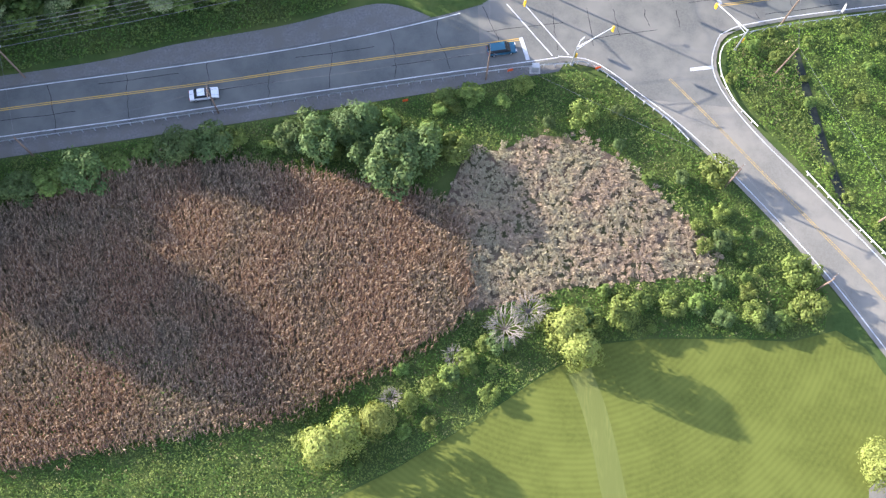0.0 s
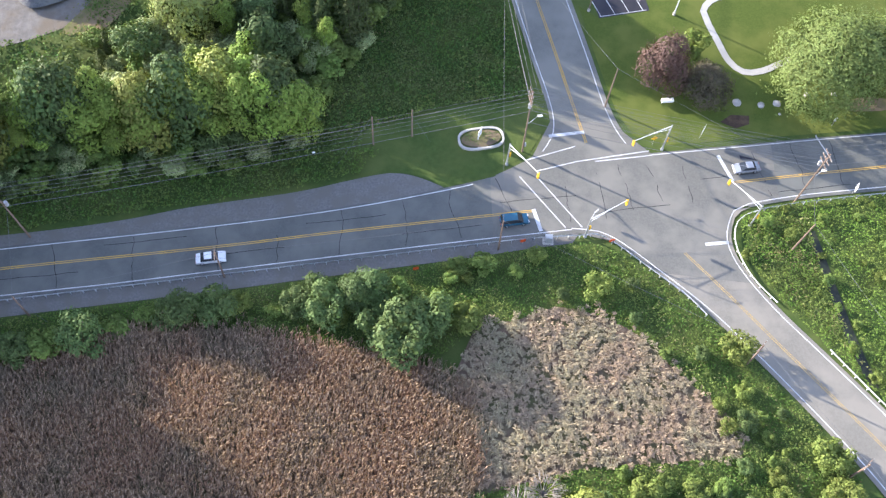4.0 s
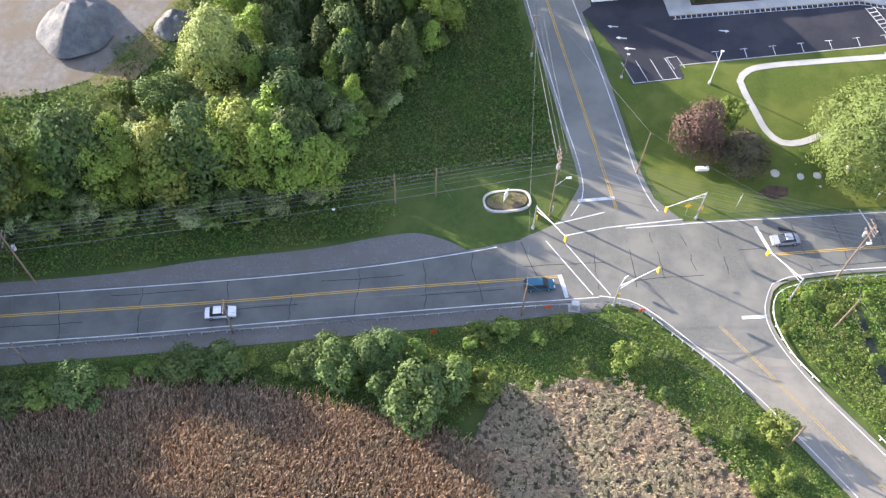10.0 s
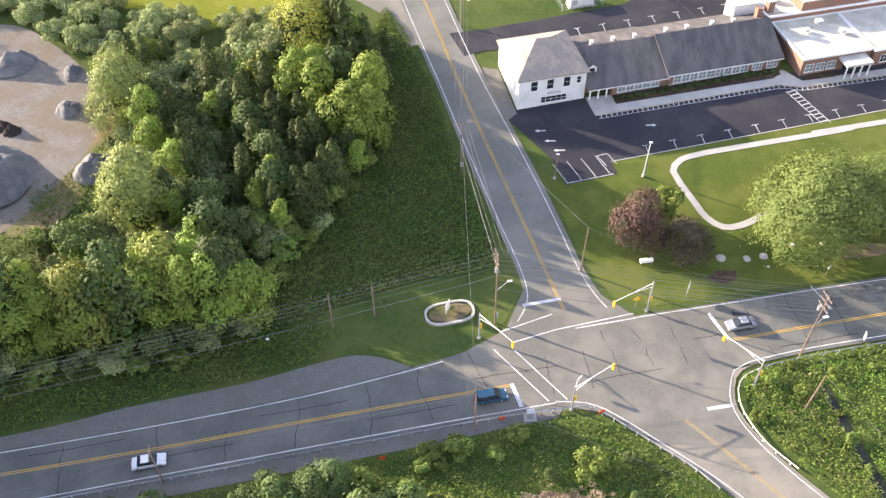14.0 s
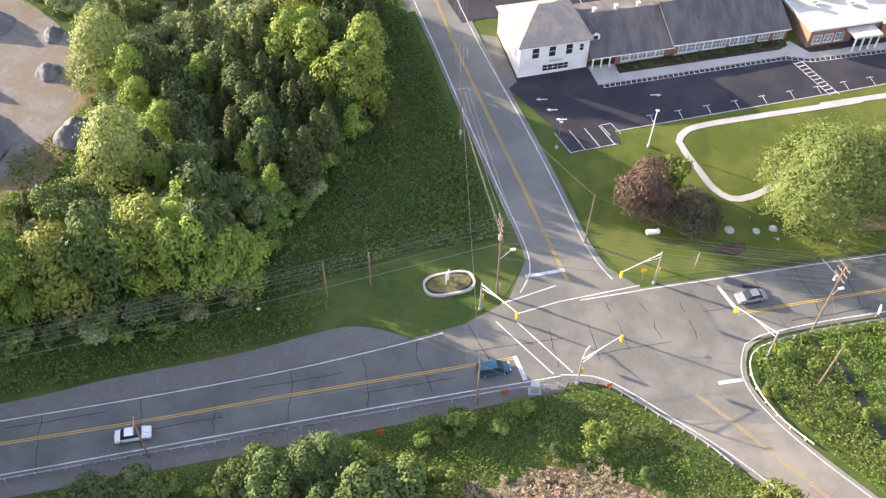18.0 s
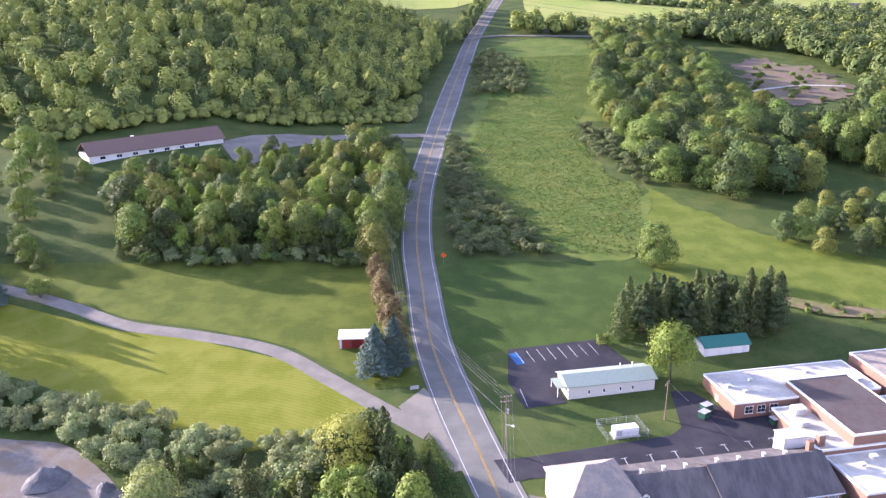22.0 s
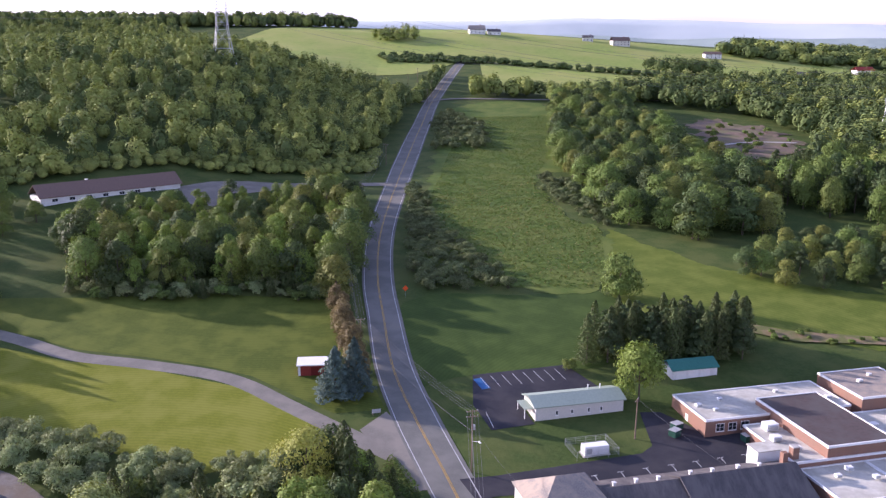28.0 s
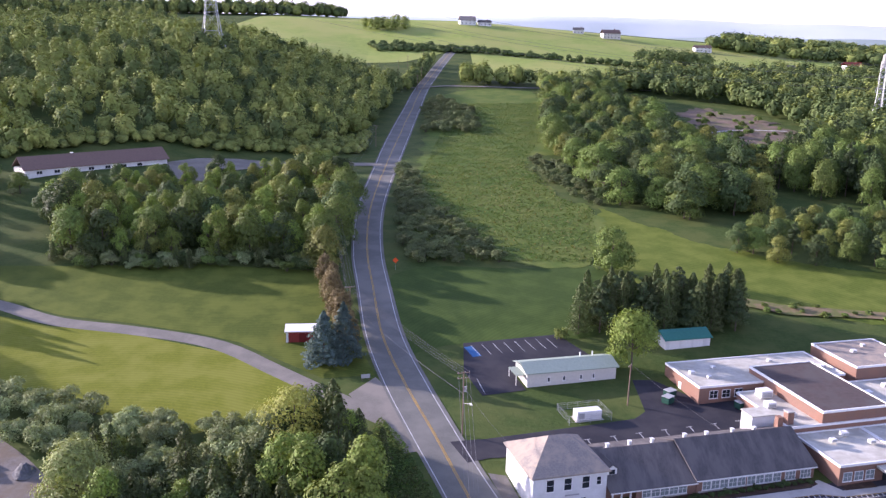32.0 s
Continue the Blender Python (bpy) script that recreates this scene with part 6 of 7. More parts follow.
for x_, y_ in ((26, 610), (30, 655), (12, 690), (34, 760), (20, 720)):
    utility_pole(x_ - 14, y_, 12, 1, 0)
span(P_FAR, P_A, 100, 100)
span(P_A, P_NW, 100, 100, 2, 1.0)
span(P_NW, P_E, 100, 100, 3, 0.5)
span(P_NW - Vector((0, 0, 3.2)), P_E - Vector((0, 0, 3.0)), 100, 100, 2, 0.8)
span(P_E, P_E2, 100, 100, 2, 0.8)
span(P_NW, P_N, 10, 10, 1, 0.5)
span(P_N, P_N2, 10, 15, 1, 0.5)
span(P_N2, P_N3, 15, 20, 1, 0.9)
span(P_N3, P_N4, 20, 10, 1, 0.8)
span(P_N4, P_N5, 10, 0, 1, 0.8)
span(P_N5, P_N6, 0, 0, 1, 0.8)
loose = tagged(empty("service_line", Matrix()), "single thin service cables", "cable")
for p_, q_, s_ in ((P_NE, P_E - Vector((0, 0, 6)), 0.5), (P_NE, (11, 70, 12), 0.4), (P_S3, P_N, 0.6), (P_S3, P_S2, 0.6), (P_S2, P_S1, 0.5), (P_E - Vector((0, 0, 5)), P_M1, 0.3), (P_M1, P_M2, 0.5), (P_M2, (100, -50, 9), 0.8), (P_W1, P_W2, 0.4), (P_W2, (84, -60, 8), 0.5), (P_W1, P_S3, 0.7), (P_N2 - Vector((0, 0, 3)), (18.5, 92, 11.5), 0.6), (P_SC, (60, 96, 11.5), 0.5), (P_A - Vector((0, 0, 3)), P_S1, 0.3), (P_B1, (-18, 26, 0.3), 0.05)):
    wire(p_, q_, s_).parent = loose


def signal_mast(x, y, h, ex, ey, ez, lamp_too=True):
    """A steel mast with a long arm, a yellow signal head at its tip and a cabinet at its foot."""
    z0 = gz(x, y)
    top = tagged(empty("traffic_signal", pose(x, y, z0)), "galvanised mast arm with a yellow traffic signal", "traffic signal")
    a_, b_ = Vector((0, 0, h - 0.3)), Vector((ex - x, ey - y, ez - z0))
    part("mast", tubes(((0, 0, 0.25), (0, 0, h), 0.15, 0.11), ((0, 0, -0.2), (0, 0, 0.3), 0.32, 0.28), sides=10), STEEL, top)
    part("arm", tubes((a_, b_, 0.09, 0.055), (a_ - Vector((0, 0, 0.9)), a_.lerp(b_, 0.55), 0.05, 0.04)), TRIM, top)
    head = part("signal_head", boxes((b_.x - 0.2, b_.x + 0.2, b_.y - 0.18, b_.y + 0.18, b_.z - 1.15, b_.z + 0.05), bevel=0.05), YELLOW, top, "yellow signal head")
    for i in range(3):
        part("visor", tubes(((b_.x, b_.y - 0.17, b_.z - 0.2 - 0.36 * i), (b_.x, b_.y - 0.42, b_.z - 0.24 - 0.36 * i), 0.14, 0.14)), YELLOW, head)
    side = part("side_head", boxes((0.14, 0.44, -0.15, 0.15, 2.5, 3.6), bevel=0.04), YELLOW, top, "yellow signal head")
    if lamp_too:
        part("street_lamp", tubes(((0, 0, h - 0.2), (0.3, 0.2, h + 1.6), 0.06, 0.05), ((0.3, 0.2, h + 1.55), (0.9, 0.7, h + 1.75), 0.12, 0.09)), TRIM, top)
    return top


signal_mast(24.2, 14.4, 6.0, 30.3, 18.2, 5.9)
signal_mast(11.2, 28.0, 6.2, 15.9, 22.6, 5.9, False)
signal_mast(38.5, 32.6, 7.2, 32.2, 30.0, 5.9, False)
signal_mast(52.2, 18.0, 6.4, 47.7, 23.0, 5.9, False)


# ---------------------------------------------------------------- rails
def guardrail(pts, label, material, post_gap=1.9, z=0.62, steel=True, closed=False):
    line = spline(pts, 1.0)
    top = tagged(empty("guardrail", Matrix()), label, "guardrail")
    n = len(line)
    off = offset(line, 0.05)
    prof = ((0.0, -0.16), (0.05, -0.08), (0.0, 0.0), (0.05, 0.08), (0.0, 0.16)) if steel else ((0, -0.1), (0.06, -0.1), (0.06, 0.1), (0, 0.1), (0, -0.1))
    v, f = [], []
    for i in range(n):
        t = line[min(i + 1, n - 1)] - line[max(i - 1, 0)]
        t = t / np.hypot(*t)
        nn = np.array([-t[1], t[0]])
        for o, dz in prof:
            p = line[i] + nn * o
            v.append((p[0], p[1], gz(*line[i]) + z + dz))
    k = len(prof)
    for i in range(n - 1):
        for j in range(k - 1):
            f.append((i * k + j, (i + 1) * k + j, (i + 1) * k + j + 1, i * k + j + 1))
    rail = link("rail", v, f, material, top)
    solid = rail.modifiers.new("thick", "SOLIDIFY")
    solid.thickness = 0.03
    d = np.r_[0, np.cumsum(np.hypot(*np.diff(line, axis=0).T))]
    bm = boxes((-0.07, 0.07, -0.09, 0.09, -0.3, z + 0.14), bevel=0.01)
    me = bpy.data.meshes.new("post")
    bm.to_mesh(me)
    bm.free()
    me.materials.append(STEEL if steel else material)
    for s in np.arange(0.5, d[-1], post_gap):
        px, py = np.interp(s, d, line[:, 0]), np.interp(s, d, line[:, 1])
        ob = new("post", me)
        ob.parent = top
        ob.matrix_basis = pose(px + 0.02, py - 0.12, gz(px, py))
    return top


WHITE_RAIL = mat("white_painted_rail", (0.62, 0.61, 0.58), (0.5, 0.49, 0.46), 0.3, rough=0.7)
guardrail([(-110, -9.8), (-69, -2.3), (-34, 4.2), (-13.5, 8.0), (6, 11.7), (16, 13.4), (23, 14.2), (27.4, 14.2), (35.0, 8.3), (39.6, 4.6), (43.0, 0.8)], "galvanised steel guardrail along the highway", STEEL)
guardrail([(53.8, 20.8), (51, 19.4), (49.5, 17.2), (49.3, 13.2), (51.2, 8.0), (54.6, 3.6)], "white painted guardrail round the corner", WHITE_RAIL, 2.4, 0.5, False)
guardrail([(61.8, -4.2), (67.8, -11.8), (75, -20.5), (93, -43.5)], "white painted guardrail along the side road", WHITE_RAIL, 2.4, 0.5, False)
guardrail([(54.5, 21.0), (62, 22.8), (78, 25.6), (110, 30.8)], "low galvanised rail along the east road", STEEL, 2.4)

# ---------------------------------------------------------------- small things by the crossing
cab = tagged(empty("signal_cabinet", pose(18.0, 13.2, 0)), "grey metal traffic control cabinet on a pad", "cabinet")
part("body", boxes((-0.55, 0.55, -0.4, 0.4, 0.1, 1.6), bevel=0.03), GREY_BOX, cab)
part("pad", boxes((-0.9, 0.9, -0.7, 0.7, -0.05, 0.1)), CONCRETE, cab)
part("lid", boxes((-0.6, 0.6, -0.45, 0.45, 1.6, 1.68)), GREY_BOX, cab)
for x, y in ((13.8, 12.6), (28.5, 13.4), (-3.5, 6.6)):
    sg = tagged(empty("work_sign", pose(x, y, gz(x, y), 0, 0, 15)), "small orange warning sign beside the guardrail", "sign")
    part("panel", boxes((-0.45, 0.45, -0.02, 0.02, 0.5, 1.3)), ORANGE, sg)
    part("stand", tubes(((0, 0.05, -0.1), (0, 0.05, 1.0), 0.03, 0.03)), STEEL, sg)
oval = tagged(empty("planter", pose(6.7, 33.0, gz(6.7, 33.0) + 0.02, 0, 0, 12)), "oval planted island with a pale stone kerb", "planter")
bm = bmesh.new()
ring = []
for rr, zz in ((1.0, -0.3), (1.0, 0.36), (0.86, 0.36), (0.86, -0.3)):
    ring.append([bm.verts.new((math.copysign(abs(math.cos(a_ * math.tau / 40)) ** 0.6, math.cos(a_ * math.tau / 40)) * (4.1 - (1 - rr) * 2.6), math.copysign(abs(math.sin(a_ * math.tau / 40)) ** 0.8, math.sin(a_ * math.tau / 40)) * (2.3 - (1 - rr) * 2.6), zz)) for a_ in range(40)])
for q in range(3):
    for i in range(40):
        bm.faces.new((ring[q][i], ring[q][(i + 1) % 40], ring[q + 1][(i + 1) % 40], ring[q + 1][i]))
bmesh.ops.recalc_face_normals(bm, faces=bm.faces[:])
part("kerb", bm, CONCRETE, oval)
bm = bmesh.new()
bm.faces.new([bm.verts.new((math.cos(k * math.tau / 24) * 3.5, math.sin(k * math.tau / 24) * 1.8, 0.24)) for k in range(24)])
part("soil", bm, MUD, oval)
weeds("planter_flowers", [(3.6, 32.4), (6, 31.6), (9.6, 33), (9.6, 34.6), (6.6, 34.6), (3.8, 33.8)], 18, 0.5, 0.12, BRAMBLE, "low green plants in the oval planter", 61, 0.6)
sg = tagged(empty("entrance_sign", pose(6.4, 33.2, 0.1, 0, 0, 65)), "white upright sign on a post in the planter", "sign")
part("panel", boxes((-0.75, 0.75, -0.06, 0.06, 0.8, 2.6), bevel=0.03), TRIM, sg)
part("post", boxes((-0.6, -0.48, -0.05, 0.05, -0.1, 0.8), (0.48, 0.6, -0.05, 0.05, -0.1, 0.8)), TRIM, sg)


def road_sign(x, y, h, turn, w, hh, material, label, diamond=False):
    sg = tagged(empty("road_sign", pose(x, y, gz(x, y), 0, 0, turn)), label, "sign")
    part("post", tubes(((0, 0.04, -0.2), (0, 0.04, h), 0.03, 0.03), sides=6), STEEL, sg)
    bm = boxes((-w / 2, w / 2, -0.015, 0.015, -hh / 2, hh / 2))
    if diamond:
        bmesh.ops.rotate(bm, verts=bm.verts[:], matrix=Matrix.Rotation(radians(45), 3, "Y"))
    bmesh.ops.translate(bm, verts=bm.verts[:], vec=(0, -0.02, h - hh / 2))
    part("panel", bm, material, sg)


road_sign(45.4, 35.3, 3.4, 60, 1.5, 2.0, TRIM, "large white road sign seen from behind")
road_sign(70.8, 25.2, 2.8, 70, 1.1, 1.4, TRIM, "white road sign behind the rail")
road_sign(36.8, 33.4, 2.6, 10, 0.9, 0.9, YELLOW, "round yellow warning sign", True)
road_sign(69.5, 39.2, 2.4, 20, 0.6, 0.8, TRIM, "small white road sign")
road_sign(-2.4, 198.8, 3.4, 5, 1.3, 1.3, ORANGE, "orange diamond roadwork sign on a post", True)
road_sign(-22.0, 28.0, 1.2, 10, 0.5, 0.5, TRIM, "small white marker on the slope")


def boulder(x, y, r, seed):
    rng = np.random.default_rng(seed)
    bm = bmesh.new()
    bmesh.ops.create_icosphere(bm, subdivisions=2, radius=r)
    for v_ in bm.verts:
        v_.co *= 1 + 0.22 * noise.noise(v_.co * 1.3 + Vector((seed, 0, 0)))
        v_.co.z *= 0.62
    ob = part("boulder", bm, STONE)
    ob.matrix_basis = place(x, y, 1.0, seed)
    return tagged(ob, "pale grey boulder on the lawn", "boulder", "boulders on the lawn")


for i, (x, y, r) in enumerate(((52.8, 43.2, 0.85), (57.2, 42.9, 0.7), (60.1, 43.4, 0.75), (65.8, 45.5, 0.5), (71, 45.9, 0.6), (60.4, 41.2, 0.3))):
    boulder(x, y, r, i + 3)
bench = tagged(empty("mailbox_stand", pose(40.0, 42.4, gz(40, 42.4), 0, 0, 8)), "white rectangular box on short legs on the lawn", "box")
part("body", boxes((-1.1, 1.1, -0.35, 0.35, 0.5, 1.1), bevel=0.04), TRIM, bench)
for k in (-0.9, 0.9):
    part("leg", boxes((k - 0.06, k + 0.06, -0.06, 0.06, -0.1, 0.5)), GREY_BOX, bench)
for x, y, h in ((42.5, 61.6, 8.0), (26.4, 61.5, 5.8)):
    lp = tagged(empty("lamp_post", pose(x, y, gz(x, y))), "pale lamp post beside the car park", "lamp post")
    part("pole", tubes(((0, 0, 0.3), (0.15, 0, h), 0.12, 0.08)), TRIM if h > 7 else WOOD, lp)
    part("base", tubes(((0, 0, -0.2), (0, 0, 0.55), 0.28, 0.26), sides=10), CONCRETE, lp)
    part("lamp_head", boxes((-0.1, 0.5, -0.18, 0.18, h - 0.05, h + 0.12), bevel=0.03), TRIM, lp)


# gravel heaps
def heap(x, y, r, h, material, seed, label):
    bm = bmesh.new()
    bmesh.ops.create_circle(bm, cap_ends=False, segments=28, radius=1)
    for v_ in list(bm.verts):
        bm.verts.remove(v_)
    rings = []
    for k in range(15):
        t = k / 14
        row = []
        for i in range(32):
            a_ = i * math.tau / 32
            rr = r * t * (1 + 0.16 * noise.noise(Vector((math.cos(a_) * 1.4, math.sin(a_) * 1.4, seed))))
            q = Vector((math.cos(a_) * t * r, math.sin(a_) * t * r, seed * 3.1))
            zz = h * 1.05 * (1 - t ** 1.3) * (1 + 0.45 * noise.noise(q * 0.4)) + 0.9 * noise.noise(q * 0.8) * (1 - t) + 0.34 * noise.noise(q * 2.3) - 0.2 * t
            row.append(bm.verts.new((math.cos(a_) * rr, math.sin(a_) * rr * 0.8, zz)))
        rings.append(row)
    for k in range(14):
        for i in range(32):
            bm.faces.new((rings[k][i], rings[k][(i + 1) % 32], rings[k + 1][(i + 1) % 32], rings[k + 1][i]))
    bmesh.ops.remove_doubles(bm, verts=bm.verts[:], dist=0.01)
    bmesh.ops.recalc_face_normals(bm, faces=bm.faces[:])
    ob = part("gravel_mound", bm, material)
    ob.matrix_basis = pose(x, y, gz(x, y) + 0.1, 0, 0, seed * 40)
    for p in ob.data.polygons:
        p.use_smooth = True
    return tagged(ob, label, "heap", "heaps in the gravel yard")


HEAP_GREY = mat("grey_gravel_heap", (0.17, 0.17, 0.172), (0.115, 0.115, 0.118), 0.4, bump=0.3, big=(0.2, 0.195, 0.185), big_size=2.5)
HEAP_DARK = mat("dark_soil_heap", (0.055, 0.045, 0.04), (0.04, 0.035, 0.03), 0.4, bump=0.08)
heap(-80, 95.5, 5.0, 2.6, HEAP_GREY, 1, "pale grey gravel heap")
heap(-75, 64.5, 9.0, 4.6, HEAP_GREY, 2, "large grey gravel heap with green weeds")
heap(-66, 82.0, 3.0, 1.8, HEAP_GREY, 3, "small grey gravel heap")
heap(-77.5, 77.5, 2.2, 1.3, HEAP_DARK, 4, "small dark soil heap")
heap(-75.2, 76.2, 2.0, 1.2, HEAP_DARK, 5, "small dark soil heap")
heap(-57.5, 66, 4.5, 3.2, HEAP_GREY, 6, "overgrown gravel heap by the wood")
heap(-67.5, 92.5, 2.6, 1.5, HEAP_GREY, 7, "low grey gravel heap")


# ---------------------------------------------------------------- cars
def car(x, y, turn, paint, label, wagon=False):
    top = tagged(empty("car", pose(x, y, gz(x, y) + 0.11, 0, 0, turn)), label, "car")
    L, W = (4.75, 1.84) if not wagon else (4.9, 1.95)
    prof = [(-L / 2, 0.35), (-L / 2, 0.78), (-L / 2 + 0.5, 0.92), (L / 2 - 1.2, 0.92), (L / 2 - 0.12, 0.72), (L / 2, 0.5), (L / 2, 0.3)]
    roof = [(-L / 2 + 0.75, 0.92), (-L / 2 + 1.35, 1.42), (0.35, 1.45), (1.25, 0.92)] if not wagon else [(-L / 2 + 0.12, 0.92), (-L / 2 + 0.35, 1.66), (0.55, 1.7), (1.45, 0.92)]

    def extrude(pr, w0, w1=None):
        bm = bmesh.new()
        w1 = w1 or w0
        zs = [p[1] for p in pr]
        a_ = [bm.verts.new((px, -(w0 if pz < max(zs) - 0.2 else w1) / 2, pz)) for px, pz in pr]
        b_ = [bm.verts.new((px, (w0 if pz < max(zs) - 0.2 else w1) / 2, pz)) for px, pz in pr]
        n = len(pr)
        for i in range(n):
            bm.faces.new((a_[i], a_[(i + 1) % n], b_[(i + 1) % n], b_[i]))
        bm.faces.new(a_[::-1])
        bm.faces.new(b_)
        bmesh.ops.recalc_face_normals(bm, faces=bm.faces[:])
        bmesh.ops.bevel(bm, geom=bm.edges[:], offset=0.06, segments=2, affect="EDGES")
        return bm

    part("body", extrude(prof, W), paint, top)
    part("cabin_glass", extrude(roof, W - 0.12, W - 0.42), GLASS, top, "dark car windows")
    z = max(p[1] for p in roof)
    xs = sorted(p[0] for p in roof)[1:3]
    part("roof", boxes((xs[0] + 0.05, xs[1] - 0.1, -(W - 0.52) / 2, (W - 0.52) / 2, z - 0.02, z + 0.03), bevel=0.02), paint, top)
    tyre = mat("tyre_rubber", (0.02, 0.02, 0.02), None, 0.1, rough=0.9)
    for sx in (-1.45, 1.42):
        for sy in (-W / 2 + 0.1, W / 2 - 0.1):
            w_ = part("wheel", tubes(((sx, sy - 0.11, 0.33), (sx, sy + 0.11, 0.33), 0.33, 0.33), sides=16), tyre, top)
            part("rim", tubes(((sx, sy - 0.12, 0.33), (sx, sy + 0.12, 0.33), 0.2, 0.2), sides=12), STEEL, w_)
    for sy in (-0.6, 0.6):
        part("headlight", boxes((L / 2 - 0.16, L / 2 - 0.02, sy - 0.22, sy + 0.22, 0.56, 0.72), bevel=0.02), TRIM, top)
        part("tail_light", boxes((-L / 2 - 0.01, -L / 2 + 0.08, sy - 0.22, sy + 0.22, 0.62, 0.8), bevel=0.02), RED, top)


PAINT_W = mat("white_car_paint", (0.75, 0.76, 0.77), None, 2, rough=0.25, spec=0.6)
PAINT_B = mat("blue_car_paint", (0.03, 0.11, 0.17), None, 2, rough=0.25, spec=0.6)
PAINT_S = mat("silver_car_paint", (0.45, 0.47, 0.5), None, 2, rough=0.25, metal=0.5)
car(12.4, 16.6, 10.5, PAINT_B, "blue estate car waiting at the stop line", True)
car(52.8, 29.2, 190, PAINT_S, "silver saloon car waiting at the crossing")
car(-36.4, 7.0, 10.5, PAINT_W, "white saloon car on the highway")

# ---------------------------------------------------------------- school details
# Sky reflection and blinds are both put into this pale pane colour.
PALE_PANE = mat("sky_and_blinds_glass", (0.26, 0.3, 0.3), (0.16, 0.19, 0.2), 0.6, rough=0.15, spec=0.5)
for i in range(5):
    window(wing, 7.4 + 1.75 * i, 0.23, 0.95, 1.7, 1.75, mullions=1, cross=1, pane=PALE_PANE)
part("porch_floor", boxes((0.6, 5.2, -0.6, 2.2, -0.3, 0.1)), CONCRETE, wing)
for x in (0.9, 2.6, 4.3):
    part("porch_column", boxes((x - 0.13, x + 0.13, 0.0, 0.26, 0.1, 3.0), bevel=0.02), TRIM, wing)
part("panel_strip", boxes((6.5, 15.4, 0.2, 0.25, 0.0, 0.85)), mat("pale_panel", (0.4, 0.36, 0.33), (0.34, 0.31, 0.28), 0.4), wing)
part("fascia", boxes((0.2, 16.9, -0.62, -0.5, 2.78, 3.0)), TRIM, wing)
dorm = part("dormer", boxes((1.0, 2.9, 3.0, 6.2, 3.9, 5.7)), TRIM, wing, "small white dormer")
bm = bmesh.new()
pr = [(0.75, 5.62), (1.95, 6.5), (3.15, 5.62), (3.15, 5.5), (1.95, 6.36), (0.75, 5.5)]
fa, fb = [bm.verts.new((x, 2.8, z)) for x, z in pr], [bm.verts.new((x, 7.6, z)) for x, z in pr]
for i in range(6):
    bm.faces.new((fa[i], fa[(i + 1) % 6], fb[(i + 1) % 6], fb[i]))
for q in (fa, fb):
    bm.faces.new((q[0], q[1], q[4], q[5]))
    bm.faces.new((q[1], q[2], q[3], q[4]))
bmesh.ops.recalc_face_normals(bm, faces=bm.faces[:])
part("dormer_roof", bm, SHINGLE, dorm)
bm = bmesh.new()
ga, gb = [[bm.verts.new((x, y, z)) for x, z in ((1.0, 5.7), (2.9, 5.7), (1.95, 6.36))] for y in (3.0, 3.1)]
bm.faces.new(ga)
bm.faces.new(gb[::-1])
part("dormer_gable", bm, TRIM, dorm)
part("dormer_pane", boxes((1.4, 2.5, 2.95, 3.02, 4.65, 5.45)), GLASS, dorm)
for x, n in ((1.0, 5), (10.0, 4)):
    for i in range(n):
        window(wing2, x + 0.95 + 1.75 * i, -0.02, 0.95, 1.7, 1.7, mullions=1, cross=1, pane=PALE_PANE)
for x in (19.0, 22.2):
    window(wing2, x, -0.02, 0.95, 2.2, 1.7, mullions=2, cross=1, pane=PALE_PANE)
part("fascia", boxes((-0.3, 24.3, -0.55, -0.43, 2.9, 3.1)), TRIM, wing2)
part("panel_strip", boxes((0.4, 23.6, -0.03, 0.0, 0.0, 0.85)), mat("pale_panel", (0.4, 0.36, 0.33), (0.34, 0.31, 0.28), 0.4), wing2)
for i, (u, v) in enumerate(((17.5, 8.6), (22, 8.8), (26.5, 8.7), (33, 8.5), (37.5, 8.4), (43, 8.5), (47.5, 8.3))):
    vent = tagged(empty("roof_vent", at_school(u, v, 11.3 + 0.4 * (u > 30))), "white box-shaped roof vent on the ridge", "vent", "vents on the school roof")
    part("box", boxes((-0.26, 0.26, -0.26, 0.26, -0.4, 0.45), bevel=0.03), TRIM, vent)
    part("cap", boxes((-0.36, 0.36, -0.36, 0.36, 0.45, 0.54)), TRIM, vent)
part("chimney", boxes((22.2, 23.3, 9.2, 10.3, 5.5, 8.6)), BRICK, wing2)
HEDGE = Kind("clipped_shrub", "shrub", 1.0, 1.5, LEAF_DARK, "low dark clipped shrub along the school wall", "shrub", 2, 220, 0.15, seed=200)
for i in range(23):
    u = 19.5 + 1.5 * i
    p_ = S(u, -2.0 - 0.8 * (i % 2 == 0) * 0.5)
    HEDGE.put(p_[0], p_[1], 0.8 + 0.1 * (i % 4), group="shrubs along the school")
for x in (1.8, 4.2, 6.6):
    window(BLK_F, x, -0.02, 1.0, 1.9, 1.8, mullions=1, cross=1, pane=PALE_PANE)
for x in (3.5, 6.5, 9.5):
    window(BLK_N, x, -0.02, 1.1, 2.0, 1.8, mullions=1, cross=1)
part("door", boxes((-0.05, 0.02, 7.2, 8.3, 0.0, 2.1)), TRIM, BLK_N)
port = tagged(empty("portico", at_school(65.2, -7.4, 5.2)), "white entrance portico with columns", "portico")
part("roof", boxes((-0.4, 5.4, -0.4, 2.9, 3.0, 3.5), bevel=0.04), ROOF_WHITE, port)
for x in (0, 1.7, 3.3, 5):
    part("column", tubes(((x, 0, -0.2), (x, 0, 3.0), 0.2, 0.17), sides=12), TRIM, port)
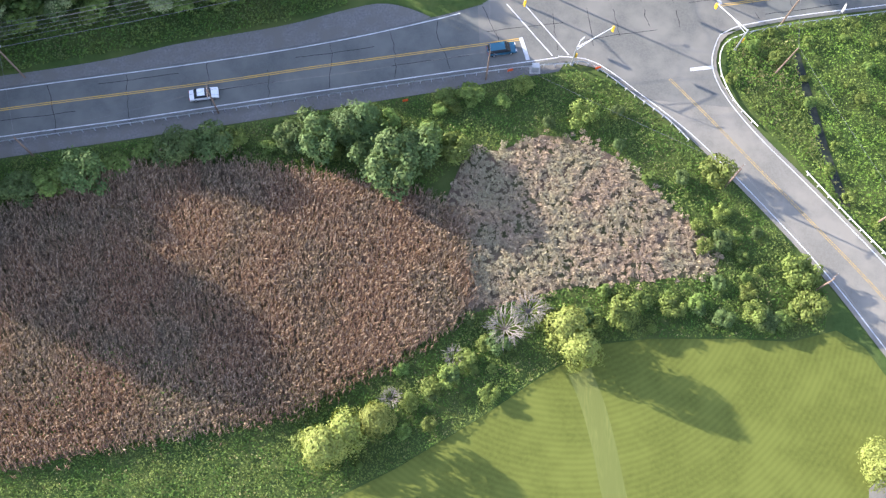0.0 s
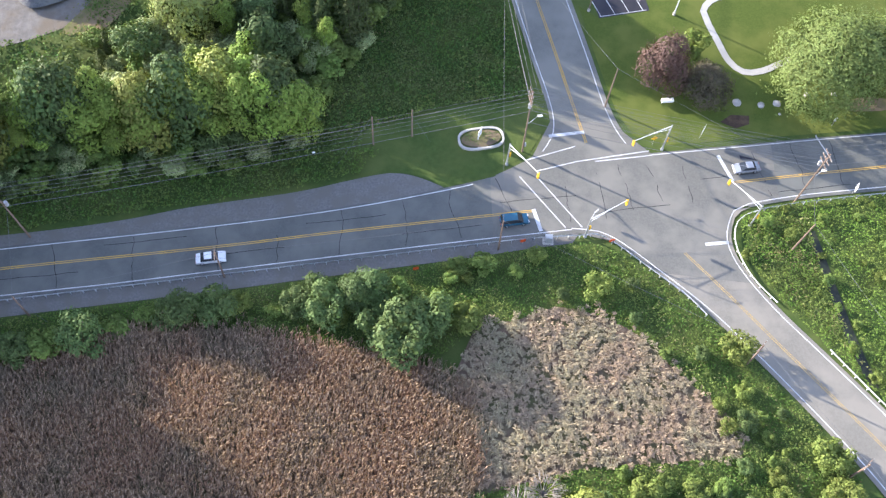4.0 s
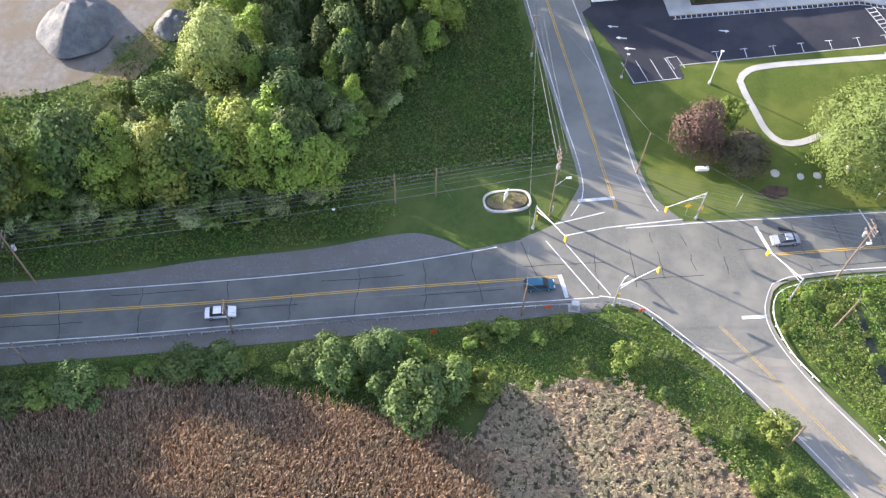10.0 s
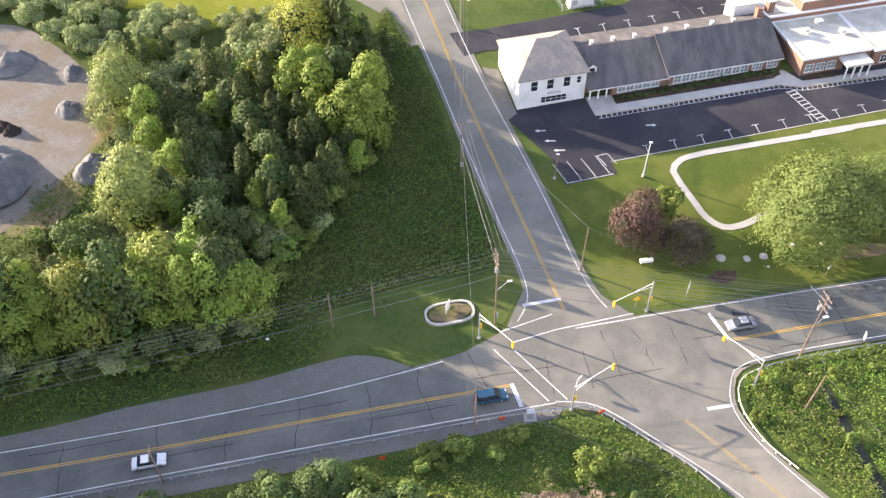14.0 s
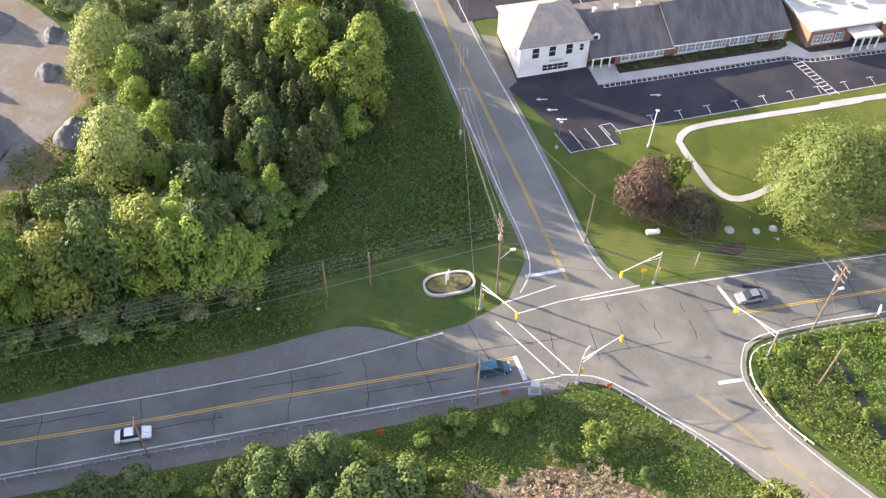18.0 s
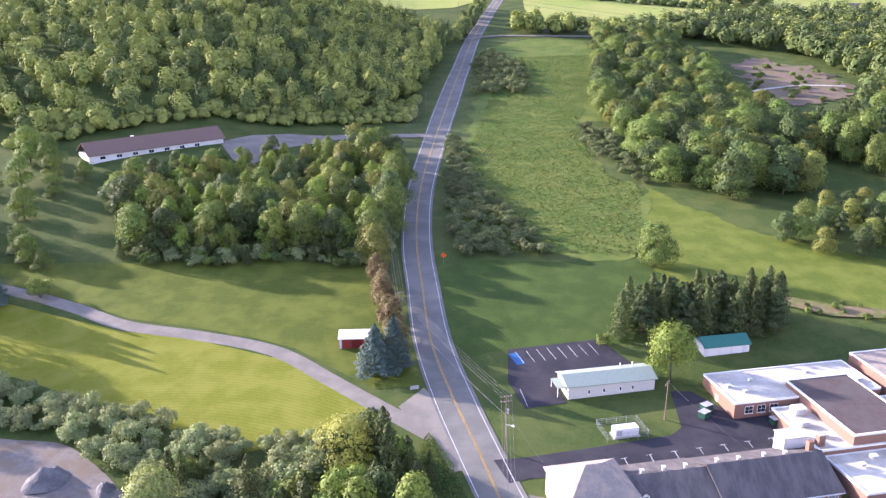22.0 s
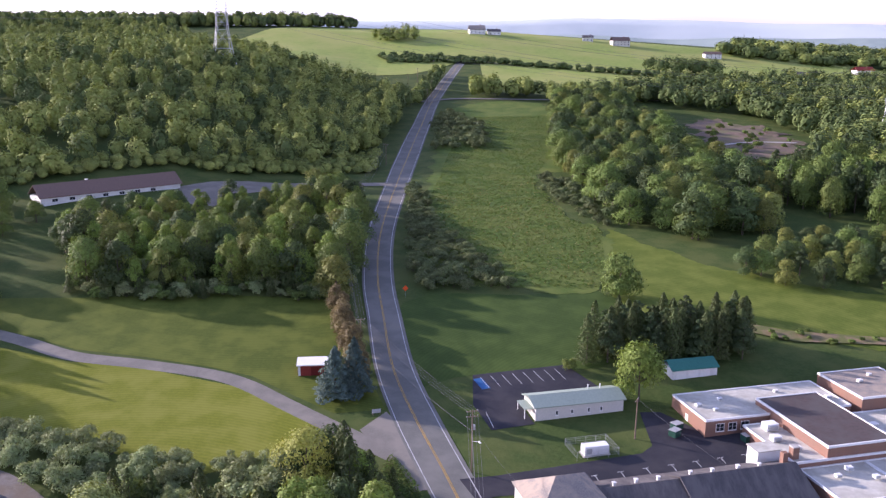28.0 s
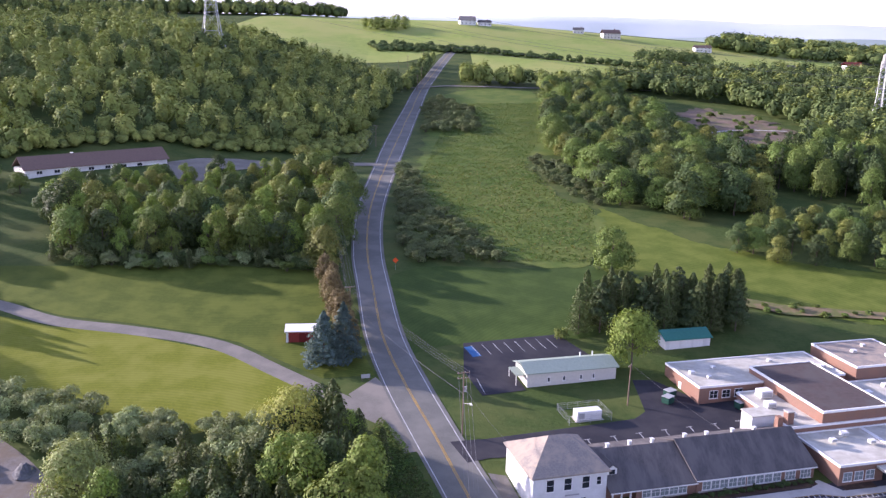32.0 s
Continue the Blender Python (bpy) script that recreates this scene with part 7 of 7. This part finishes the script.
part("entrance_door", boxes((1.2, 3.8, 2.78, 2.88, 0, 2.4)), GLASS, port, "dark glazed double door")
BLK_E = flat_block("school_block", 72.2, 112, -5.2, 9, 5.3, 9.3, BRICK, ROOF_WHITE, "brick school block with a white flat roof")
for x in range(9):
    window(BLK_E, 3.0 + 4.4 * x, -0.02, 1.0, 2.4, 1.8, mullions=2, cross=1)
for u, v, z, s in ((50.5, 36, 11.85, 0.6), (53, 33, 11.85, 0.5), (57, 38, 11.85, 0.5), (60.5, 24, 10.65, 1.4), (58.5, 19, 10.65, 1.0), (60, 14, 10.65, 0.8), (83, 20, 10.65, 0.8), (88, 14, 10.65, 0.9), (82, 13, 10.65, 0.7), (62, 4, 9.65, 0.6), (66, 6, 9.65, 0.7), (69, 2, 9.65, 0.6), (92, 36, 13.65, 0.6), (97, 39, 13.65, 0.5), (98, 32, 13.65, 0.6), (90, 23, 10.65, 0.7), (94, 18, 10.65, 0.8), (81.5, 33, 11.85, 0.7), (72, 39, 11.85, 0.5), (86, 3, 9.65, 0.6), (95, 4, 9.65, 0.6)):
    un = tagged(empty("roof_unit", at_school(u, v, z)), "white box-shaped ventilation unit on the flat roof", "vent", "units on the flat roofs")
    part("body", boxes((-s, s, -s * 0.8, s * 0.8, 0, s * 1.1), bevel=0.04), TRIM, un)
    part("hood", boxes((-s * 0.7, s * 0.7, -s * 1.05, -s * 0.8, s * 0.25, s * 0.85)), GREY_BOX, un)
tow = tagged(empty("stair_tower", at_school(56.5, 10.5, 8.5)), "brick chimney stack on the flat roof", "chimney")
part("shaft", boxes((0, 1.4, 0, 1.4, 0, 4.6)), BRICK, tow)
part("cap", boxes((-0.1, 1.5, -0.1, 1.5, 4.6, 4.8)), CONCRETE, tow)
pent = tagged(empty("roof_house", at_school(50, 12.5, 9.6)), "white flat-roofed dormer block behind the ridge", "roof house")
part("wall", boxes((0, 5, 0, 3.6, -1.5, 2.4)), WHITE_WALL, pent)
part("roof", boxes((-0.2, 5.2, -0.2, 3.8, 2.4, 2.6)), ROOF_WHITE, pent)
BIN = mat("green_bin", (0.03, 0.08, 0.06), None, 0.3, rough=0.5)
for u, v, t_ in ((56, 25.0, 20), (58.6, 25.8, 10), (42, 30.5, 40), (43.8, 33, 30)):
    dp = tagged(empty("waste_container", pose(*S(u, v), gz(*S(u, v)) + 0.1, 0, 0, t_)), "dark green waste container in the yard", "container")
    part("body", boxes((-1.1, 1.1, -0.9, 0.9, 0.1, 1.5), bevel=0.04), BIN, dp)
    part("lid", boxes((-1.15, 1.15, -0.95, 0.95, 1.5, 1.62), bevel=0.02), GREY_BOX, dp)

# metal building, garage, generator
for x in (5.0, 8.6, 12.6, 15.6):
    window(metal, x, -0.02, 1.0, 0.6, 1.1, mullions=0, cross=0)
part("porch_roof", boxes((-2.2, 0.0, 1.2, 6.2, 2.5, 2.65)), GREEN_METAL, metal)
for y in (1.4, 6.0):
    part("porch_post", boxes((-2.1, -1.95, y - 0.07, y + 0.07, -0.3, 2.5)), TRIM, metal)
part("door", boxes((-0.05, 0.0, 3.2, 4.3, 0, 2.1)), GREY_BOX, metal)
for x in (14.6, 17.6):
    part("roof_pipe", tubes(((x, 5.5, 3.4), (x, 5.5, 5.2), 0.16, 0.16)), TRIM, metal)
for i in range(18):
    part("roof_seam", boxes((0.6 + 1.15 * i, 0.66 + 1.15 * i, -0.42, -0.38, 3.3, 3.42)), GREEN_METAL, metal)
for x in (1.0, 4.2, 7.4):
    part("garage_door", boxes((x, x + 2.6, -0.05, 0.0, 0, 2.2)), TRIM, garage)
gen = tagged(empty("generator", at_school(19.9, 27.2, 7.4)), "white generator cabinet inside a wire fence", "generator")
part("body", boxes((0, 5.4, 0, 2.2, 0.2, 2.1), bevel=0.06), TRIM, gen)
part("plinth", boxes((-0.3, 5.7, -0.3, 2.5, -0.3, 0.2)), CONCRETE, gen)
part("louvre", boxes((0.4, 1.6, -0.03, 0, 0.6, 1.7)), GREY_BOX, gen)
fen = tagged(empty("wire_fence", at_school(17.8, 26.2, 7.5)), "low grey wire fence round the generator", "fence")
for x in range(5):
    for y in (0, 6.5):
        part("post", tubes(((x * 2.3, y, -0.5), (x * 2.3, y, 1.8), 0.04, 0.04), sides=5), STEEL, fen)
for z in (0.4, 0.9, 1.4, 1.75):
    part("rail", boxes((0, 9.2, -0.02, 0.02, z, z + 0.03), (0, 9.2, 6.48, 6.52, z, z + 0.03), (-0.02, 0.02, 0, 6.5, z, z + 0.03), (9.18, 9.22, 0, 6.5, z, z + 0.03)), STEEL, fen)
# shed fronts
part("shed_door", boxes((3.0, 5.4, -0.06, 0.0, 0, 2.2)), mat("dark_red_door", (0.2, 0.035, 0.03), None, 0.3), shed)
part("white_corner", boxes((-0.05, 0.5, -0.07, 0.0, 0, 2.6)), TRIM, shed)
ns = tagged(empty("notice_board", pose(-8.6, 128.5, gz(-8.6, 128.5), 0, 0, 15)), "small pale roadside board on posts", "sign")
part("panel", boxes((-1.0, 1.0, -0.06, 0.06, 0.6, 1.5), bevel=0.02), GREY_BOX, ns)
for x in (-0.8, 0.8):
    part("post", boxes((x - 0.06, x + 0.06, -0.05, 0.05, -0.2, 0.6)), WOOD, ns)
part("chimney", boxes((19, 20, 6, 7, 4, 7.4)), TRIM, ranch)
part("gable_trim", boxes((-0.25, -0.02, -0.2, 12.2, -1.5, 2.6)), TRIM, ranch)
BUSH.spread([(-128, 268), (-92, 291), (-88, 286), (-124, 260)], 4.0, 74, 0.7, 1.2, group="shrubs before the long building")
for x in range(7):
    window(ranch, 5 + 6.4 * x, -0.02, 0.9, 2.2, 1.3, mullions=1, cross=0)


def dwelling(x, y, turn, w, d, h, wall, roof, label, rise=2.6):
    b_ = tagged(empty("house", pose(x, y, gz(x, y) - 0.3, 0, 0, turn)), label, "house")
    part("wall", boxes((-w / 2, w / 2, -d / 2, d / 2, -1.5, h)), wall, b_)
    part("roof", gable_roof(bmesh.new(), -w / 2, w / 2, -d / 2, d / 2, h, rise, 0.5), roof, b_)
    part("chimney", boxes((w * 0.2, w * 0.2 + 0.9, -0.4, 0.5, h, h + rise + 0.9)), BRICK, b_)
    n = max(2, int(w / 4))
    for i in range(n):
        for z in ([1.0] if h < 4.5 else [1.0, 3.9]):
            window(b_, -w / 2 + w * (i + 0.5) / n, -d / 2 - 0.02, z, 1.2, 1.4, mullions=1, cross=0, sill=False)
    return b_


dwelling(-148, 200, 10, 14, 8, 2.6, mat("slate_blue_wall", (0.22, 0.27, 0.33), None, 0.5), SHINGLE, "grey-roofed bungalow among trees")
dwelling(76, 1000, 8, 18, 10, 5.0, WHITE_WALL, SHINGLE_PALE, "large pale farmhouse on the hilltop", 4.5)
dwelling(96, 1003, 8, 14, 9, 4.0, WHITE_WALL, SHINGLE, "low annexe of the hilltop farmhouse")
dwelling(205, 1005, -10, 12, 9, 4.5, WHITE_WALL, SHINGLE, "small white house on the hilltop")
dwelling(238, 985, 5, 20, 12, 6.0, CREAM, BROWN_ROOF, "large cream house on the hilltop", 4)
dwelling(330, 940, 0, 18, 10, 5.0, WHITE_WALL, BROWN_ROOF, "white house beyond the hilltop field")
dwelling(355, 760, -5, 18, 12, 7.0, mat("slate_blue_wall", (0.22, 0.27, 0.33), None, 0.5), SHINGLE, "blue-grey house among trees", 4)
dwelling(470, 880, 10, 20, 10, 5.0, WHITE_WALL, RED, "white farm building with a red roof", 3.5)
silo = tagged(empty("silo", pose(500, 870, gz(500, 870))), "pale round farm silo", "silo")
part("shaft", tubes(((0, 0, -1), (0, 0, 18), 3.0, 3.0), sides=20), CONCRETE, silo)
part("cap", tubes(((0, 0, 18), (0, 0, 20.2), 3.1, 0.6), sides=20), GREY_BOX, silo)


def pylon(x, y, h, turn):
    """A lattice transmission tower with three pairs of arms."""
    top = tagged(empty("pylon", pose(x, y, gz(x, y) - 0.5, 0, 0, turn)), "tall grey steel lattice transmission tower", "pylon")
    lv = [(0, 0.13), (0.2, 0.09), (0.4, 0.062), (0.55, 0.056), (0.7, 0.053), (0.85, 0.051), (1.0, 0.05)]
    bm, br = bmesh.new(), bmesh.new()
    for i in range(len(lv) - 1):
        (t0, w0), (t1, w1) = lv[i], lv[i + 1]
        c0 = [Vector((sx * w0 * h, sy * w0 * h, t0 * h)) for sx, sy in ((-1, -1), (1, -1), (1, 1), (-1, 1))]
        c1 = [Vector((sx * w1 * h, sy * w1 * h, t1 * h)) for sx, sy in ((-1, -1), (1, -1), (1, 1), (-1, 1))]
        for k in range(4):
            tube(bm, c0[k], c1[k], 0.2, 0.18, 4)
            tube(br, c0[k], c1[(k + 1) % 4], 0.1, 0.1, 4)
            tube(br, c0[(k + 1) % 4], c1[k], 0.1, 0.1, 4)
            tube(br, c1[k], c1[(k + 1) % 4], 0.1, 0.1, 4)
            m0, m1 = c0[k].lerp(c1[k], 0.5), c0[(k + 1) % 4].lerp(c1[(k + 1) % 4], 0.5)
            tube(br, m0, m1, 0.08, 0.08, 4)
    part("leg_frame", bm, STEEL, top)
    part("brace", br, STEEL, top)
    for t, w in ((0.62, 0.15), (0.78, 0.13), (0.95, 0.09)):
        for s in (-1, 1):
            a_ = part("arm", tubes(((s * 0.03 * h, -0.03 * h, t * h), (s * w * h, 0, t * h + 0.4), 0.13, 0.08), ((s * 0.03 * h, 0.03 * h, t * h), (s * w * h, 0, t * h + 0.4), 0.13, 0.08), ((s * 0.03 * h, 0, t * h + 0.05 * h), (s * w * h, 0, t * h + 0.4), 0.1, 0.08), sides=4), STEEL, top)
            part("insulator", tubes(((s * w * h, 0, t * h + 0.4), (s * w * h, 0, t * h - 2.6), 0.16, 0.16), sides=5), GREY_BOX, a_)


pylon(-128, 577, 62, 20)
pylon(-418, 770, 58, 20)
pylon(288, 477, 42, 20)
tx = tagged(empty("transmission_line", Matrix()), "thin high-voltage conductors between towers", "cable")
for k in (-8, 8):
    for t_ in (0.6, 0.76, 0.93):
        wire((-128 + k, 577 + k * 0.4, gz(-128, 577) + 62 * t_), (-418 + k, 770 + k * 0.4, gz(-418, 770) + 56 * t_), 6, 0.05).parent = tx
        wire((-128 + k, 577 + k * 0.4, gz(-128, 577) + 62 * t_), (288 + k, 477 + k * 0.4, gz(288, 477) + 42 * t_), 12, 0.05).parent = tx
patch("clearing_soil", [(168, 432), (198, 425), (226, 462), (232, 520), (200, 552), (176, 500)], mat("clearing_earth", (0.22, 0.16, 0.125), (0.14, 0.11, 0.085), 3, bump=0.3, big=(0.15, 0.14, 0.075), big_size=9), 0.4, 8, "bare pinkish soil in a clearing", rough=5.0)
ribbon("clearing_track", [(166, 452), (184, 462), (204, 470), (228, 468)], 3.0, CONCRETE, 0.6)
tagged(bpy.data.objects["clearing_track"], "pale track through the clearing", kind="structure")
BUSH.spread([(170, 436), (198, 428), (226, 462), (230, 520), (200, 545), (178, 500)], 17, 73, 0.8, 1.6, group="bushes in the clearing")
patch("rock_bank", [(90, 172), (101, 165), (122, 163), (150, 158), (150, 163), (122, 168), (102, 172), (93, 177)], DIRT, 0.35, 3, "rough rocky bank behind the school")
BUSH.spread([(90, 171), (101, 164), (122, 162), (150, 157), (150, 164), (122, 169), (102, 173)], 5.0, 70, 0.4, 0.8, group="bushes on the rocky bank")
far_wood("back_wood", [(190, 605), (246, 560), (322, 534), (420, 640), (420, 740), (222, 700), (150, 660)], 11, 71, [FAR_C, FAR_C, FAR_A], 14, 23, 0.62, "tall dark trees behind the clearing")
far_wood("slope_wood", [(108, 612), (160, 606), (196, 640), (150, 660), (104, 650)], 10, 72, [FAR_C, FAR_A], 10, 17, 0.6, "trees along the crossroad")
